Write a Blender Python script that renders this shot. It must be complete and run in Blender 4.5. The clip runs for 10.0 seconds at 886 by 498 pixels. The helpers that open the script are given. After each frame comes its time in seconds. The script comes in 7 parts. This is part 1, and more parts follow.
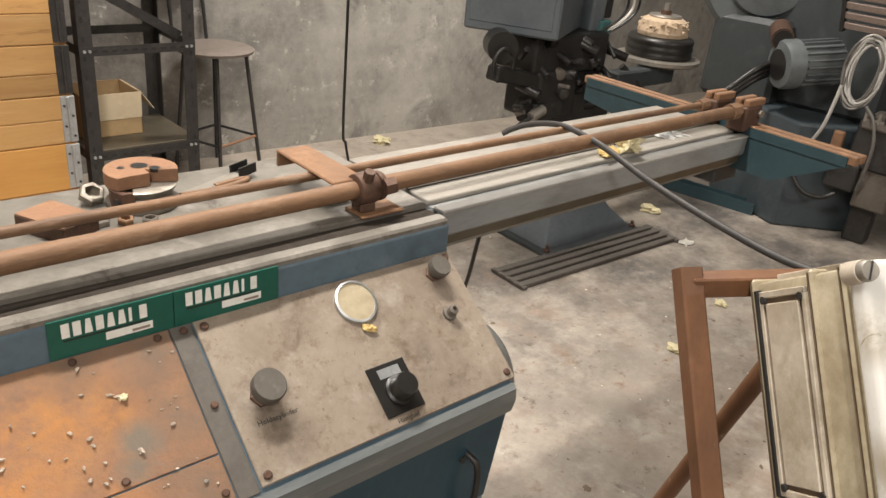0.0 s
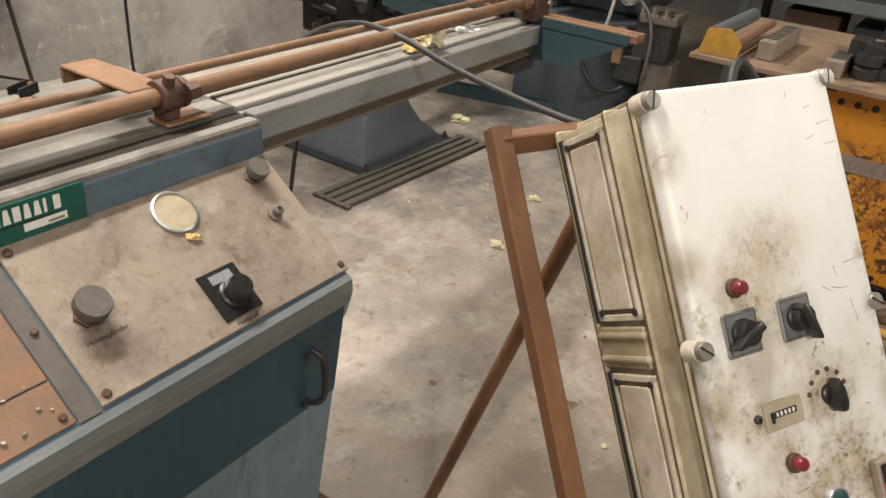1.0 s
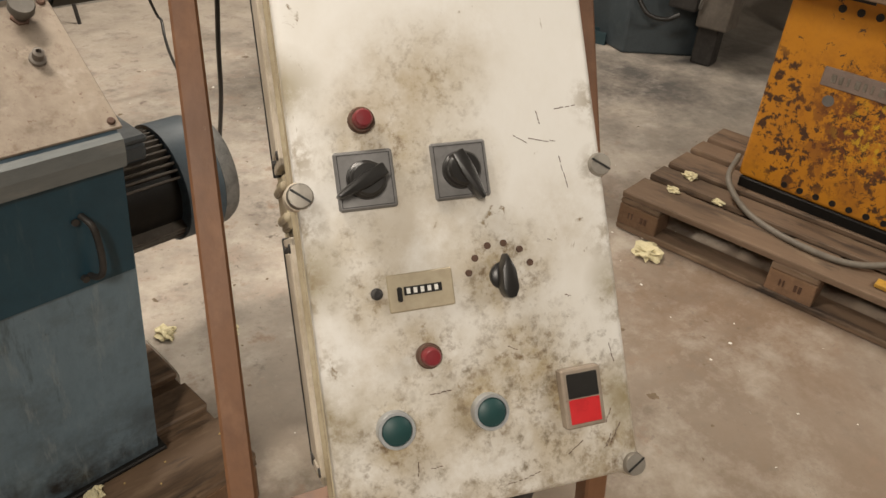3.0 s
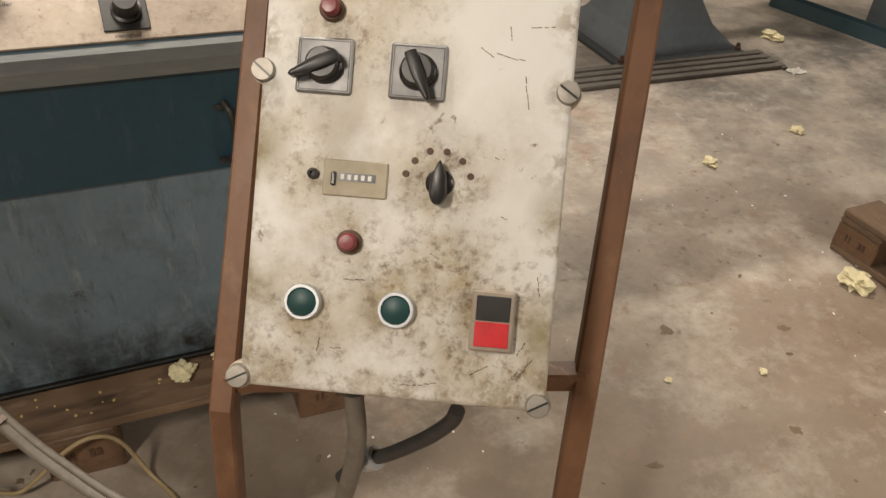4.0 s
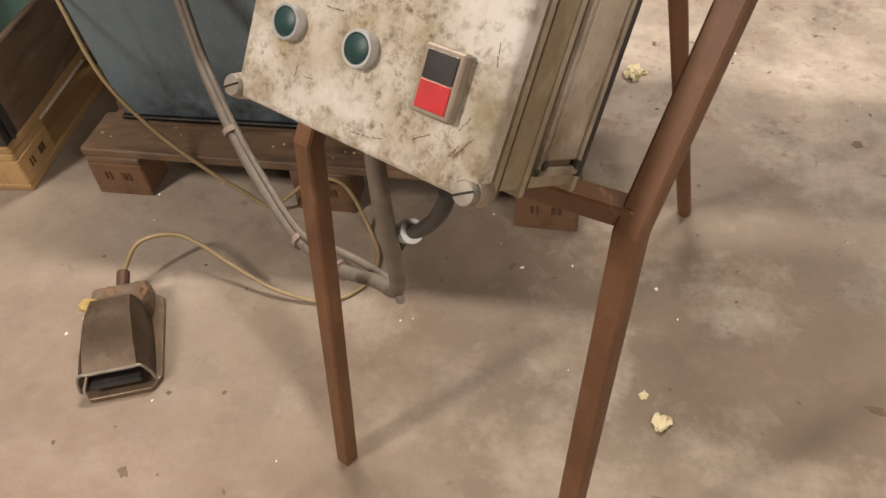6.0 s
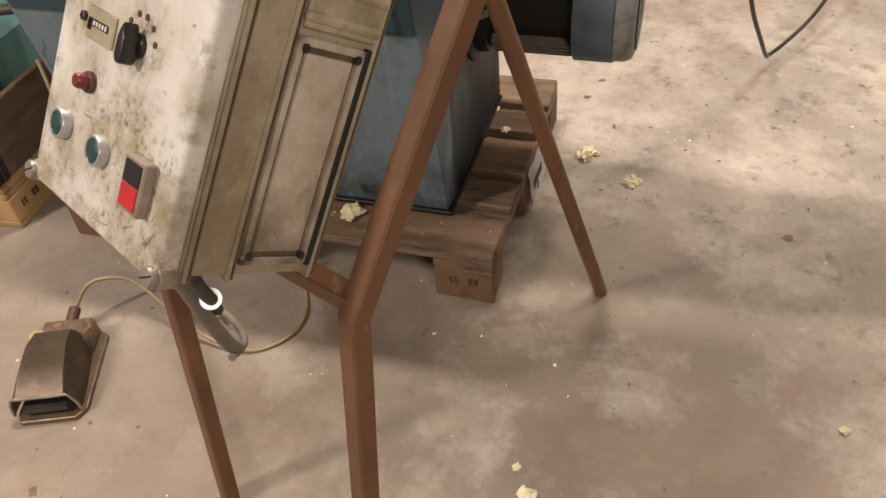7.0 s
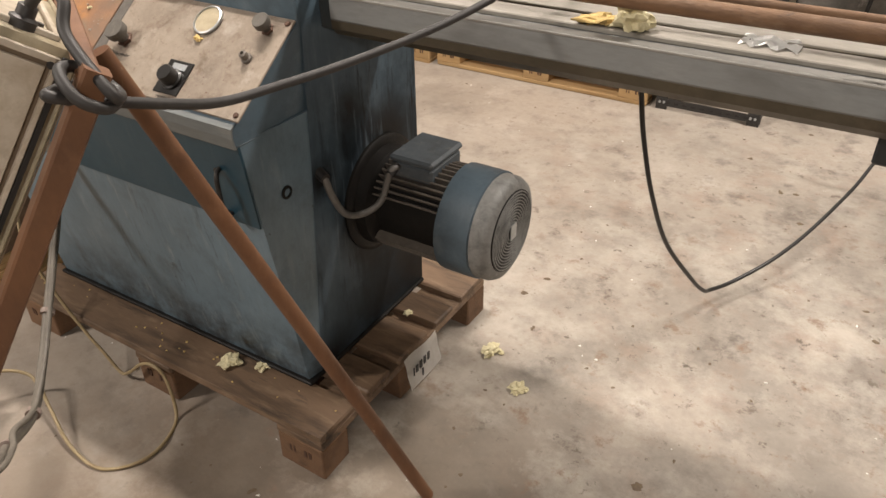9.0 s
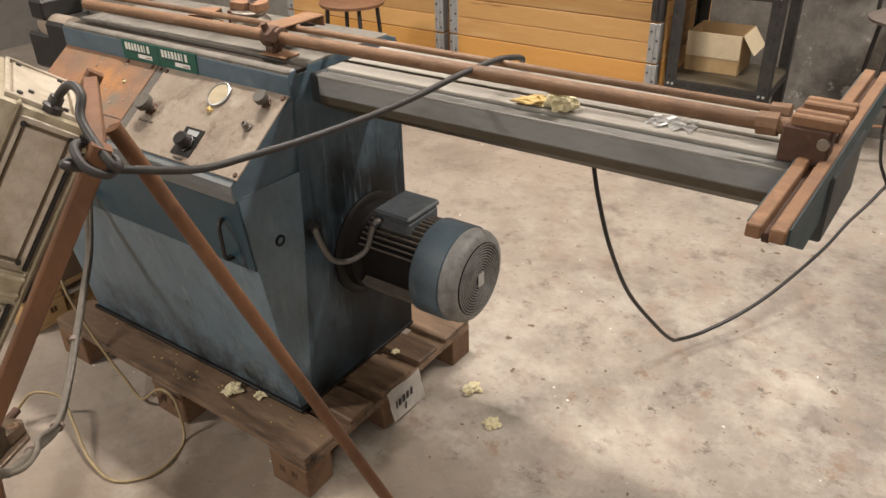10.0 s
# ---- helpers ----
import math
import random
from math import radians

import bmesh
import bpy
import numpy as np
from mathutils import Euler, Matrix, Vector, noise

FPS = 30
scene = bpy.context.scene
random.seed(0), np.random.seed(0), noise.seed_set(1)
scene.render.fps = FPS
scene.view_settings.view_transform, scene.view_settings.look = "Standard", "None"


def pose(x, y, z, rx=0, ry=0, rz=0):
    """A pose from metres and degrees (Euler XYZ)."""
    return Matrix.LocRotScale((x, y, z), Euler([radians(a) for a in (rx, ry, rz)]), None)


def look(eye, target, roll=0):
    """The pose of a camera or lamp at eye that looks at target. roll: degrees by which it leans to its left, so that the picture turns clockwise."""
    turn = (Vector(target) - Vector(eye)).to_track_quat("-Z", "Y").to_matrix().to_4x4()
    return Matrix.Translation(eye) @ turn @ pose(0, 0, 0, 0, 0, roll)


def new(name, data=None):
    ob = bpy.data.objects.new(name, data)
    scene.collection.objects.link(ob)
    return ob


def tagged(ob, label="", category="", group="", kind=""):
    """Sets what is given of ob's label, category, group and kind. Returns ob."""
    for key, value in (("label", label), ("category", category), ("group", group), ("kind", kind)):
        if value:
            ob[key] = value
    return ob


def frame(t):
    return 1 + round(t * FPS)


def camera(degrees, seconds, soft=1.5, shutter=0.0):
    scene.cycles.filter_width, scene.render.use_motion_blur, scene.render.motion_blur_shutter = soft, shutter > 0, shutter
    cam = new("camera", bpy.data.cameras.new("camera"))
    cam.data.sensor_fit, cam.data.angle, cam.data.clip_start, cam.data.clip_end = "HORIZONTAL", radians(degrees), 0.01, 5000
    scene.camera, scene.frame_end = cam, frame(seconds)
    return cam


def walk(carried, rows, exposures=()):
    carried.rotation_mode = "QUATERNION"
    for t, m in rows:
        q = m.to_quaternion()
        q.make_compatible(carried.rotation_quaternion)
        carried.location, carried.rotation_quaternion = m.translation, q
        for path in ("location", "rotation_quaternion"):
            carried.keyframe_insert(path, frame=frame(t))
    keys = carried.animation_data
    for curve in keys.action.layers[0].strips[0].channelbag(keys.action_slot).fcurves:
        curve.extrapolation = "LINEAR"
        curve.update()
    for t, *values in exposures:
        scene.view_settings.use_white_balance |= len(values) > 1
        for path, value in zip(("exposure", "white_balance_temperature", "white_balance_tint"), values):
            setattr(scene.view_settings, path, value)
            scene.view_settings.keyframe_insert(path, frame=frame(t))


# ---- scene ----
cam = camera(59.7, 10.0)
PATH = [
    (0, (0.432, 0.209, 1.641), (1.633, 1.564, 0.791), 5.9),
    (0.5, (0.419, 0.192, 1.609), (1.76, 1.366, 0.702), 5.8),
    (1, (0.402, 0.175, 1.583), (1.865, 1.141, 0.622), 5.2),
    (1.5, (0.457, 0.103, 1.55), (1.977, 0.952, 0.565), 5.7),
    (2, (0.543, -0.042, 1.515), (2.033, 0.839, 0.514), 6.2),
    (2.2, (0.589, -0.085, 1.499), (2.047, 0.843, 0.493), 5.5),
    (3.3, (0.879, -0.184, 1.413), (1.969, 1.056, 0.284), 5.0),
    (3.5, (0.916, -0.228, 1.408), (1.88, 1.094, 0.257), 5.0),
    (4, (1.024, -0.351, 1.398), (1.693, 1.123, 0.223), 4.3),
    (4.5, (1.121, -0.354, 1.364), (1.56, 1.16, 0.133), 3.1),
    (5, (1.204, -0.318, 1.313), (1.407, 1.109, -0.074), 1.2),
    (5.5, (1.264, -0.327, 1.288), (1.197, 1.025, -0.184), -3.0),
    (5.7, (1.305, -0.35, 1.287), (1.12, 0.988, -0.188), -4.0),
    (6.8, (1.686, -0.406, 1.356), (1.161, 0.925, -0.041), -6.1),
    (7, (1.751, -0.346, 1.373), (1.221, 1.02, 0.012), -5.8),
    (7.5, (1.898, -0.221, 1.447), (1.347, 1.215, 0.169), -4.1),
    (8, (2.088, -0.172, 1.483), (1.424, 1.275, 0.271), -1.4),
    (8.5, (2.274, -0.13, 1.521), (1.445, 1.268, 0.355), -0.5),
    (9, (2.341, -0.04, 1.554), (1.442, 1.355, 0.437), -0.8),
    (9.5, (2.402, 0.0, 1.607), (1.481, 1.425, 0.547), -1.0),
    (10, (2.609, -0.119, 1.672), (1.58, 1.274, 0.671), -1.4),
]
walk(cam, [(t, look(eye, target, roll)) for t, eye, target, roll in PATH],
     [(0, -0.04, 6500, 10), (1.0, -0.10, 6550, 10), (2.0, -0.24, 6650, 10), (3.4, -0.28, 6950, 10), (4.4, -0.18, 7000, 12), (5.1, -0.12, 7150, 14), (7.2, 0.02, 7050, 17), (8.0, 0.06, 6800, 14), (10, -0.02, 6600, 12)])

# ---- world and light ----
world = bpy.data.worlds.new("world")
scene.world = world
world.use_nodes = True
world.node_tree.nodes["Background"].inputs[0].default_value = (0.9, 0.95, 1.0, 1)
world.node_tree.nodes["Background"].inputs[1].default_value = 0.012


def unseen_lamp(x, y, z, length, width, watts, turn=0.0, colour=(1.0, 0.925, 0.84)):
    data = bpy.data.lights.new("unseen_light", "AREA")
    data.shape, data.size, data.size_y = "RECTANGLE", length, width
    data.energy, data.color = watts, colour
    lamp = new("unseen_light", data)
    lamp.matrix_world = pose(x, y, z, 0, 0, turn)
    return lamp


# Unseen area lamps: the first set by the bed's shadow, others added as fill.
LAMPS = [(0.75, 1.56, 3.2, 1.0, 0.12, 95, 0), (3.3, 3.2, 3.9, 1.5, 0.25, 165, 0), (-1.3, -1.8, 3.7, 1.5, 0.3, 188, 40), (3.8, -2.3, 3.1, 1.5, 0.25, 122, 0), (-2.0, 2.6, 3.9, 1.5, 0.25, 25, 0)]
for row in LAMPS:
    unseen_lamp(*row)

# ---- materials ----


def material(name, base, dark=None, light=None, rough=0.6, metal=0.0, scale=6.0, fine=60.0, bump=0.15, amount=0.6, spots=None, spot_scale=9.0, spot_cut=0.6, spot_soft=0.06, stretch=(1, 1, 1), spec=0.5, vary=0.0, fine_amount=0.35):
    """A worn surface: a base colour, broad stains, fine grain, and sharp-edged spots of a second colour."""
    m = bpy.data.materials.new(name)
    m.use_nodes = True
    nt = m.node_tree
    n, link = nt.nodes, nt.links.new
    bsdf = n["Principled BSDF"]
    co = n.new("ShaderNodeTexCoord")
    mp = n.new("ShaderNodeMapping")
    mp.inputs["Scale"].default_value = stretch
    link(co.outputs["Object"], mp.inputs["Vector"])

    def noise_at(s, detail=6.0, r=0.6, w=0.0):
        t = n.new("ShaderNodeTexNoise")
        t.inputs["Scale"].default_value, t.inputs["Detail"].default_value, t.inputs["Roughness"].default_value, t.inputs["Distortion"].default_value = s, detail, r, w
        link(mp.outputs[0], t.inputs["Vector"])
        return t.outputs["Fac"]

    def ramp(src, a, b):
        r = n.new("ShaderNodeMapRange")
        r.inputs["From Min"].default_value, r.inputs["From Max"].default_value = a, b
        link(src, r.inputs["Value"])
        return r.outputs[0]

    def mix(fac, a, b, scale_by=1.0):
        x = n.new("ShaderNodeMix")
        x.data_type = "RGBA"
        if scale_by != 1.0:
            k = n.new("ShaderNodeMath")
            k.operation, k.inputs[1].default_value = "MULTIPLY", scale_by
            link(fac, k.inputs[0])
            fac = k.outputs[0]
        link(fac, x.inputs["Factor"])
        for src, sock in ((a, "A"), (b, "B")):
            s = [i for i in x.inputs if i.name == sock and i.type == "RGBA"][0]
            if isinstance(src, tuple):
                s.default_value = (*src, 1)
            else:
                link(src, s)
        return [o for o in x.outputs if o.type == "RGBA"][0]

    dark = dark or tuple(c * 0.55 for c in base)
    light = light or tuple(min(1, c * 1.35) for c in base)
    col = mix(ramp(noise_at(scale, 8, 0.62, 0.4), 0.48, 0.75), base, dark, amount)
    col = mix(ramp(noise_at(scale * 2.3, 6, 0.6), 0.55, 0.75), col, light, amount * 0.8)
    grain = noise_at(fine, 4, 0.7)
    col = mix(ramp(grain, 0.45, 0.8), col, dark, fine_amount)
    if spots:
        f = ramp(noise_at(spot_scale, 7, 0.68, 0.6), spot_cut, spot_cut + spot_soft)
        col = mix(f, col, spots)
    if vary:
        info, hsv = n.new("ShaderNodeObjectInfo"), n.new("ShaderNodeHueSaturation")
        mr = n.new("ShaderNodeMapRange")
        mr.inputs["To Min"].default_value, mr.inputs["To Max"].default_value = 1 - vary, 1 + vary
        link(info.outputs["Random"], mr.inputs["Value"])
        link(mr.outputs[0], hsv.inputs["Value"])
        link(col, hsv.inputs["Color"])
        col = hsv.outputs[0]
    link(col, bsdf.inputs["Base Color"])
    rr = n.new("ShaderNodeMapRange")
    rr.inputs["To Min"].default_value, rr.inputs["To Max"].default_value = max(0.05, rough - 0.12), min(1, rough + 0.15)
    link(noise_at(scale * 1.7, 5), rr.inputs["Value"])
    link(rr.outputs[0], bsdf.inputs["Roughness"])
    bsdf.inputs["Metallic"].default_value = metal
    bsdf.inputs["Specular IOR Level"].default_value = spec
    if bump:
        b = n.new("ShaderNodeBump")
        b.inputs["Strength"].default_value, b.inputs["Distance"].default_value = bump, 0.004
        link(grain, b.inputs["Height"])
        link(b.outputs[0], bsdf.inputs["Normal"])
    return m


def grime_or_shading(m, spots, colour, scale=38.0, lo=0.32, hi=0.72, stretch=None):
    """Dirt of its own shape, or painted light and shade: noisy patches of a colour round the given places of a
    material. Spots: place, reach, strength.
    """
    nt = m.node_tree
    n, link = nt.nodes, nt.links.new
    bsdf = n["Principled BSDF"]
    base = bsdf.inputs["Base Color"].links[0].from_socket
    co = n.new("ShaderNodeTexCoord")
    tex = n.new("ShaderNodeTexNoise")
    tex.inputs["Scale"].default_value, tex.inputs["Detail"].default_value, tex.inputs["Roughness"].default_value = scale, 9, 0.72
    if stretch:
        squeeze = n.new("ShaderNodeMapping")
        squeeze.inputs["Scale"].default_value = stretch
        link(co.outputs["Object"], squeeze.inputs["Vector"])
        link(squeeze.outputs[0], tex.inputs["Vector"])
    else:
        link(co.outputs["Object"], tex.inputs["Vector"])
    total = None
    for place, reach, strength in spots:
        d = n.new("ShaderNodeVectorMath")
        d.operation = "DISTANCE"
        link(co.outputs["Object"], d.inputs[0])
        d.inputs[1].default_value = place
        r = n.new("ShaderNodeMapRange")
        r.inputs["From Min"].default_value, r.inputs["From Max"].default_value = reach * 0.2, reach
        r.inputs["To Min"].default_value, r.inputs["To Max"].default_value = strength, 0.0
        link(d.outputs["Value"], r.inputs["Value"])
        if total is None:
            total = r.outputs[0]
        else:
            k = n.new("ShaderNodeMath")
            k.operation = "MAXIMUM"
            link(total, k.inputs[0])
            link(r.outputs[0], k.inputs[1])
            total = k.outputs[0]
    cut = n.new("ShaderNodeMapRange")
    cut.inputs["From Min"].default_value, cut.inputs["From Max"].default_value = lo, hi
    link(tex.outputs["Fac"], cut.inputs["Value"])
    k = n.new("ShaderNodeMath")
    k.operation = "MULTIPLY"
    link(total, k.inputs[0])
    link(cut.outputs[0], k.inputs[1])
    mx = n.new("ShaderNodeMix")
    mx.data_type = "RGBA"
    link(k.outputs[0], mx.inputs["Factor"])
    socks = [i for i in mx.inputs if i.type == "RGBA"]
    link(base, socks[0])
    socks[1].default_value = (*colour, 1)
    link([o for o in mx.outputs if o.type == "RGBA"][0], bsdf.inputs["Base Color"])


CONCRETE = material("floor_concrete", (0.40, 0.35, 0.295), (0.20, 0.17, 0.14), (0.52, 0.47, 0.41), 0.62, scale=1.9, fine=34, bump=0.25, amount=0.85, spots=(0.14, 0.115, 0.095), spot_scale=5.5, spot_cut=0.65, spot_soft=0.09, fine_amount=0.3)
# Brown floor tint in front, also darkened for dim light and box shade.
grime_or_shading(CONCRETE, [((1.9, -0.4, 0), 1.75, 1.0), ((2.9, 0.5, 0), 1.1, 0.9), ((0.3, -0.2, 0), 1.4, 0.8), ((1.2, 0.35, 0), 1.0, 1.0)], (0.175, 0.112, 0.068), 2.2, 0.12, 0.55)
grime_or_shading(CONCRETE, [((3.3, 2.5, 0), 1.5, 1.0), ((4.6, 2.2, 0), 1.8, 1.1)], (0.10, 0.092, 0.085), 2.6, 0.36, 0.60)
grime_or_shading(CONCRETE, [((2.3, 2.3, 0), 2.0, 0.9)], (0.33, 0.235, 0.18), 5.0, 0.50, 0.70)
grime_or_shading(CONCRETE, [((2.6, 3.0, 0), 3.4, 0.9), ((1.2, 0.6, 0), 2.2, 0.5)], (0.17, 0.145, 0.125), 7.0, 0.52, 0.68)
grime_or_shading(CONCRETE, [((2.4, 2.8, 0), 2.6, 1.3)], (0.20, 0.085, 0.055), 42.0, 0.63, 0.69)
grime_or_shading(CONCRETE, [((2.4, 2.1, 0), 3.2, 1.1)], (0.155, 0.12, 0.095), 11.0, 0.59, 0.67)
grime_or_shading(CONCRETE, [((1.7, 1.9, 0), 2.4, 0.9)], (0.12, 0.10, 0.085), 3.4, 0.60, 0.70)
grime_or_shading(CONCRETE, [((2.0, 1.6, 0), 4.5, 1.2)], (0.085, 0.07, 0.06), 75.0, 0.65, 0.72)
grime_or_shading(CONCRETE, [((2.4, 2.4, 0), 3.5, 1.0)], (0.62, 0.58, 0.52), 55.0, 0.66, 0.72)
# Greyer patches painted over the bed's shadow zone, mixed with broad stains.
grime_or_shading(CONCRETE, [((1.75, 1.2, 0), 1.5, 0.75)], (0.20, 0.18, 0.155), 4.2, 0.42, 0.66)
# Shadow of the control box and bed painted into the floor colour.
grime_or_shading(CONCRETE, [((1.50, 0.42, 0), 0.80, 1.0), ((1.62, 0.85, 0), 0.55, 0.9), ((2.0, 0.2, 0), 0.9, 0.6)], (0.165, 0.132, 0.098), 1.6, 0.02, 0.45)
grime_or_shading(CONCRETE, [((2.2, 1.6, 0), 2.6, 0.8)], (0.52, 0.475, 0.41), 2.4, 0.50, 0.66)
grime_or_shading(CONCRETE, [((2.3, 1.7, 0), 2.4, 1.0)], (0.15, 0.125, 0.10), 15.0, 0.61, 0.655)
grime_or_shading(CONCRETE, [((2.3, 1.5, 0), 2.2, 1.0)], (0.25, 0.175, 0.125), 8.0, 0.58, 0.66)
grime_or_shading(CONCRETE, [((2.2, 1.4, 0), 2.2, 1.0)], (0.10, 0.080, 0.065), 26.0, 0.655, 0.69)
grime_or_shading(CONCRETE, [((1.7, 0.3, 0), 1.5, 1.0)], (0.66, 0.62, 0.55), 30.0, 0.685, 0.70)
grime_or_shading(CONCRETE, [((1.3, 0.5, 0), 1.3, 0.7)], (0.255, 0.208, 0.160), 3.0, 0.48, 0.62)
grime_or_shading(CONCRETE, [((2.6, 2.2, 0), 4.0, 0.6)], (0.19, 0.15, 0.12), 19.0, 0.61, 0.67)
grime_or_shading(CONCRETE, [((3.2, 2.4, 0), 3.0, 0.45)], (0.54, 0.49, 0.43), 6.5, 0.54, 0.68)
WALL = material("wall_concrete", (0.40, 0.38, 0.345), (0.17, 0.16, 0.145), (0.55, 0.53, 0.48), 0.85, scale=1.3, fine=16, bump=0.4, amount=0.95, spots=(0.15, 0.14, 0.13), spot_scale=2.8, spot_cut=0.56, spot_soft=0.14, fine_amount=0.45)
grime_or_shading(WALL, [((-0.8, 0, 0.6), 1.9, 1.0)], (0.13, 0.125, 0.115), 3.2, 0.30, 0.62)
# Pale concrete, its colour also lifted for the brighter lit stretch of wall.
grime_or_shading(WALL, [((0.9, 0, 0.9), 1.5, 0.8)], (0.56, 0.54, 0.49), 1.8, 0.38, 0.62)
grime_or_shading(WALL, [((0, 0, 0.8), 4.0, 0.9)], (0.62, 0.60, 0.55), 14.0, 0.60, 0.70)
grime_or_shading(WALL, [((0, 0, 0.8), 5.0, 0.8)], (0.14, 0.13, 0.12), 34.0, 0.60, 0.66)
grime_or_shading(WALL, [((0, 0, 0.8), 5.0, 0.7)], (0.60, 0.58, 0.53), 7.0, 0.58, 0.64)
# Dark ceiling and side walls limit light bounced round the closed room.
CEILING = material("ceiling_grey", (0.14, 0.14, 0.135), rough=0.9, scale=0.7, fine=9)
WALLDIM = material("low_bounce_concrete", (0.20, 0.19, 0.175), rough=0.9, scale=0.9, fine=14)
BLUE = material("blue_machine_paint", (0.090, 0.138, 0.176), (0.04, 0.056, 0.068), (0.165, 0.21, 0.24), 0.42, scale=5, fine=45, bump=0.08, amount=0.85, spots=(0.03, 0.03, 0.03), spot_scale=7, spot_cut=0.61, spot_soft=0.1)
DARKBLUE = material("dark_blue_paint", (0.014, 0.054, 0.082), (0.009, 0.028, 0.042), (0.03, 0.078, 0.105), 0.42, scale=5, fine=50, bump=0.06)
GREYBLUE = material("grey_blue_paint", (0.138, 0.200, 0.245), (0.070, 0.106, 0.132), (0.23, 0.285, 0.315), 0.42, scale=3.5, fine=45, bump=0.08, stretch=(1.6, 1.6, 0.6), spots=(0.05, 0.05, 0.05), spot_scale=6, spot_cut=0.66)
grime_or_shading(GREYBLUE, [((0.2, -0.3, 0.2), 1.2, 0.7)], (0.06, 0.072, 0.078), 7.0, 0.50, 0.75)
grime_or_shading(GREYBLUE, [((0.2, 0, 0.3), 2.0, 1.0)], (0.05, 0.055, 0.058), 44.0, 0.66, 0.70)
grime_or_shading(GREYBLUE, [((0.2, 0, 0.3), 2.0, 0.9)], (0.30, 0.33, 0.33), 70.0, 0.68, 0.73)
PANEL = material("dusty_steel_panel", (0.315, 0.262, 0.208), (0.17, 0.13, 0.10), (0.44, 0.385, 0.325), 0.45, metal=0.15, scale=9, fine=90, bump=0.1, spots=(0.15, 0.10, 0.075), spot_scale=16, spot_cut=0.63, spot_soft=0.12)
grime_or_shading(PANEL, [((0.2, -0.2, 0.8), 1.5, 1.0)], (0.13, 0.07, 0.045), 95.0, 0.60, 0.70)
grime_or_shading(PANEL, [((0.2, -0.2, 0.8), 1.5, 0.8)], (0.17, 0.12, 0.085), 24.0, 0.53, 0.66)
grime_or_shading(PANEL, [((0.2, -0.2, 0.8), 1.5, 0.8)], (0.44, 0.39, 0.33), 14.0, 0.55, 0.72)
RUST = material("rusty_sheet", (0.255, 0.135, 0.075), (0.155, 0.088, 0.056), (0.345, 0.185, 0.085), 0.8, scale=9, fine=120, bump=0.4, amount=0.95, spots=(0.20, 0.145, 0.11), spot_scale=11, spot_cut=0.55, spot_soft=0.16, fine_amount=0.5)
RUSTBAR = material("brown_rusted_bar", (0.235, 0.128, 0.068), (0.13, 0.07, 0.04), (0.36, 0.20, 0.11), 0.7, metal=0.1, scale=9, fine=120, bump=0.3, amount=0.9, spots=(0.28, 0.21, 0.155), spot_scale=14, spot_cut=0.62, spot_soft=0.12)
SCALEPLATE = material("dusty_scaled_plate", (0.26, 0.175, 0.115), (0.13, 0.085, 0.058), (0.37, 0.25, 0.165), 0.8, scale=6, fine=90, bump=0.4, amount=0.9, spots=(0.10, 0.07, 0.05), spot_scale=9, spot_cut=0.58, spot_soft=0.1)
RUSTROD = material("rusted_rod", (0.205, 0.114, 0.060), (0.085, 0.050, 0.031), (0.33, 0.235, 0.16), 0.62, metal=0.05, scale=14, fine=140, bump=0.4, amount=1.0, stretch=(0.35, 1, 1), spots=(0.07, 0.045, 0.032), spot_scale=22, spot_cut=0.62, spot_soft=0.1)
RUSTDARK = material("dark_rusted_iron", (0.115, 0.066, 0.046), (0.05, 0.03, 0.025), (0.24, 0.12, 0.07), 0.6, metal=0.4, scale=18, fine=120, bump=0.3)
BED = material("oily_grey_steel", (0.285, 0.265, 0.232), (0.15, 0.135, 0.115), (0.37, 0.35, 0.315), 0.62, metal=0.05, scale=5, fine=60, bump=0.12, amount=0.9, stretch=(0.6, 2, 2), spec=0.3, spots=(0.15, 0.13, 0.11), spot_scale=12, spot_cut=0.64, spot_soft=0.12)
TABLE = material("grimy_table_steel", (0.20, 0.185, 0.16), (0.08, 0.072, 0.06), (0.33, 0.31, 0.28), 0.5, metal=0.25, scale=9, fine=90, bump=0.12, amount=0.9, spots=(0.06, 0.045, 0.035), spot_scale=14, spot_cut=0.62, spot_soft=0.1)
GUTTER = material("dirty_seam_strip", (0.11, 0.098, 0.085), (0.05, 0.042, 0.036), (0.17, 0.15, 0.13), 0.6, scale=14, fine=80, bump=0.2)
BEDFRONT = material("grey_painted_beam", (0.25, 0.262, 0.262), (0.13, 0.13, 0.125), (0.36, 0.365, 0.36), 0.45, scale=6, fine=50, bump=0.1, amount=0.8, stretch=(0.5, 2, 2), spots=(0.10, 0.085, 0.065), spot_scale=9, spot_cut=0.66, spot_soft=0.08)
BEDDARK = material("dark_brown_steel", (0.10, 0.085, 0.06), (0.04, 0.035, 0.025), (0.16, 0.13, 0.09), 0.4, metal=0.3, scale=6, fine=50, bump=0.1)
WHITE = material("grimy_cream_paint", (0.745, 0.735, 0.70), (0.63, 0.59, 0.51), (0.80, 0.795, 0.77), 0.46, scale=7, fine=70, bump=0.05, amount=0.42, stretch=(1.4, 1.4, 0.7), spots=(0.22, 0.165, 0.10), spot_scale=34, spot_cut=0.65, spot_soft=0.05, fine_amount=0.12)
CASEOLIVE = material("soiled_olive_casting", (0.43, 0.375, 0.265), (0.21, 0.165, 0.10), (0.56, 0.50, 0.385), 0.42, scale=8, fine=80, bump=0.12, amount=0.9, spots=(0.12, 0.088, 0.05), spot_scale=10, spot_cut=0.62, spot_soft=0.14, fine_amount=0.3)
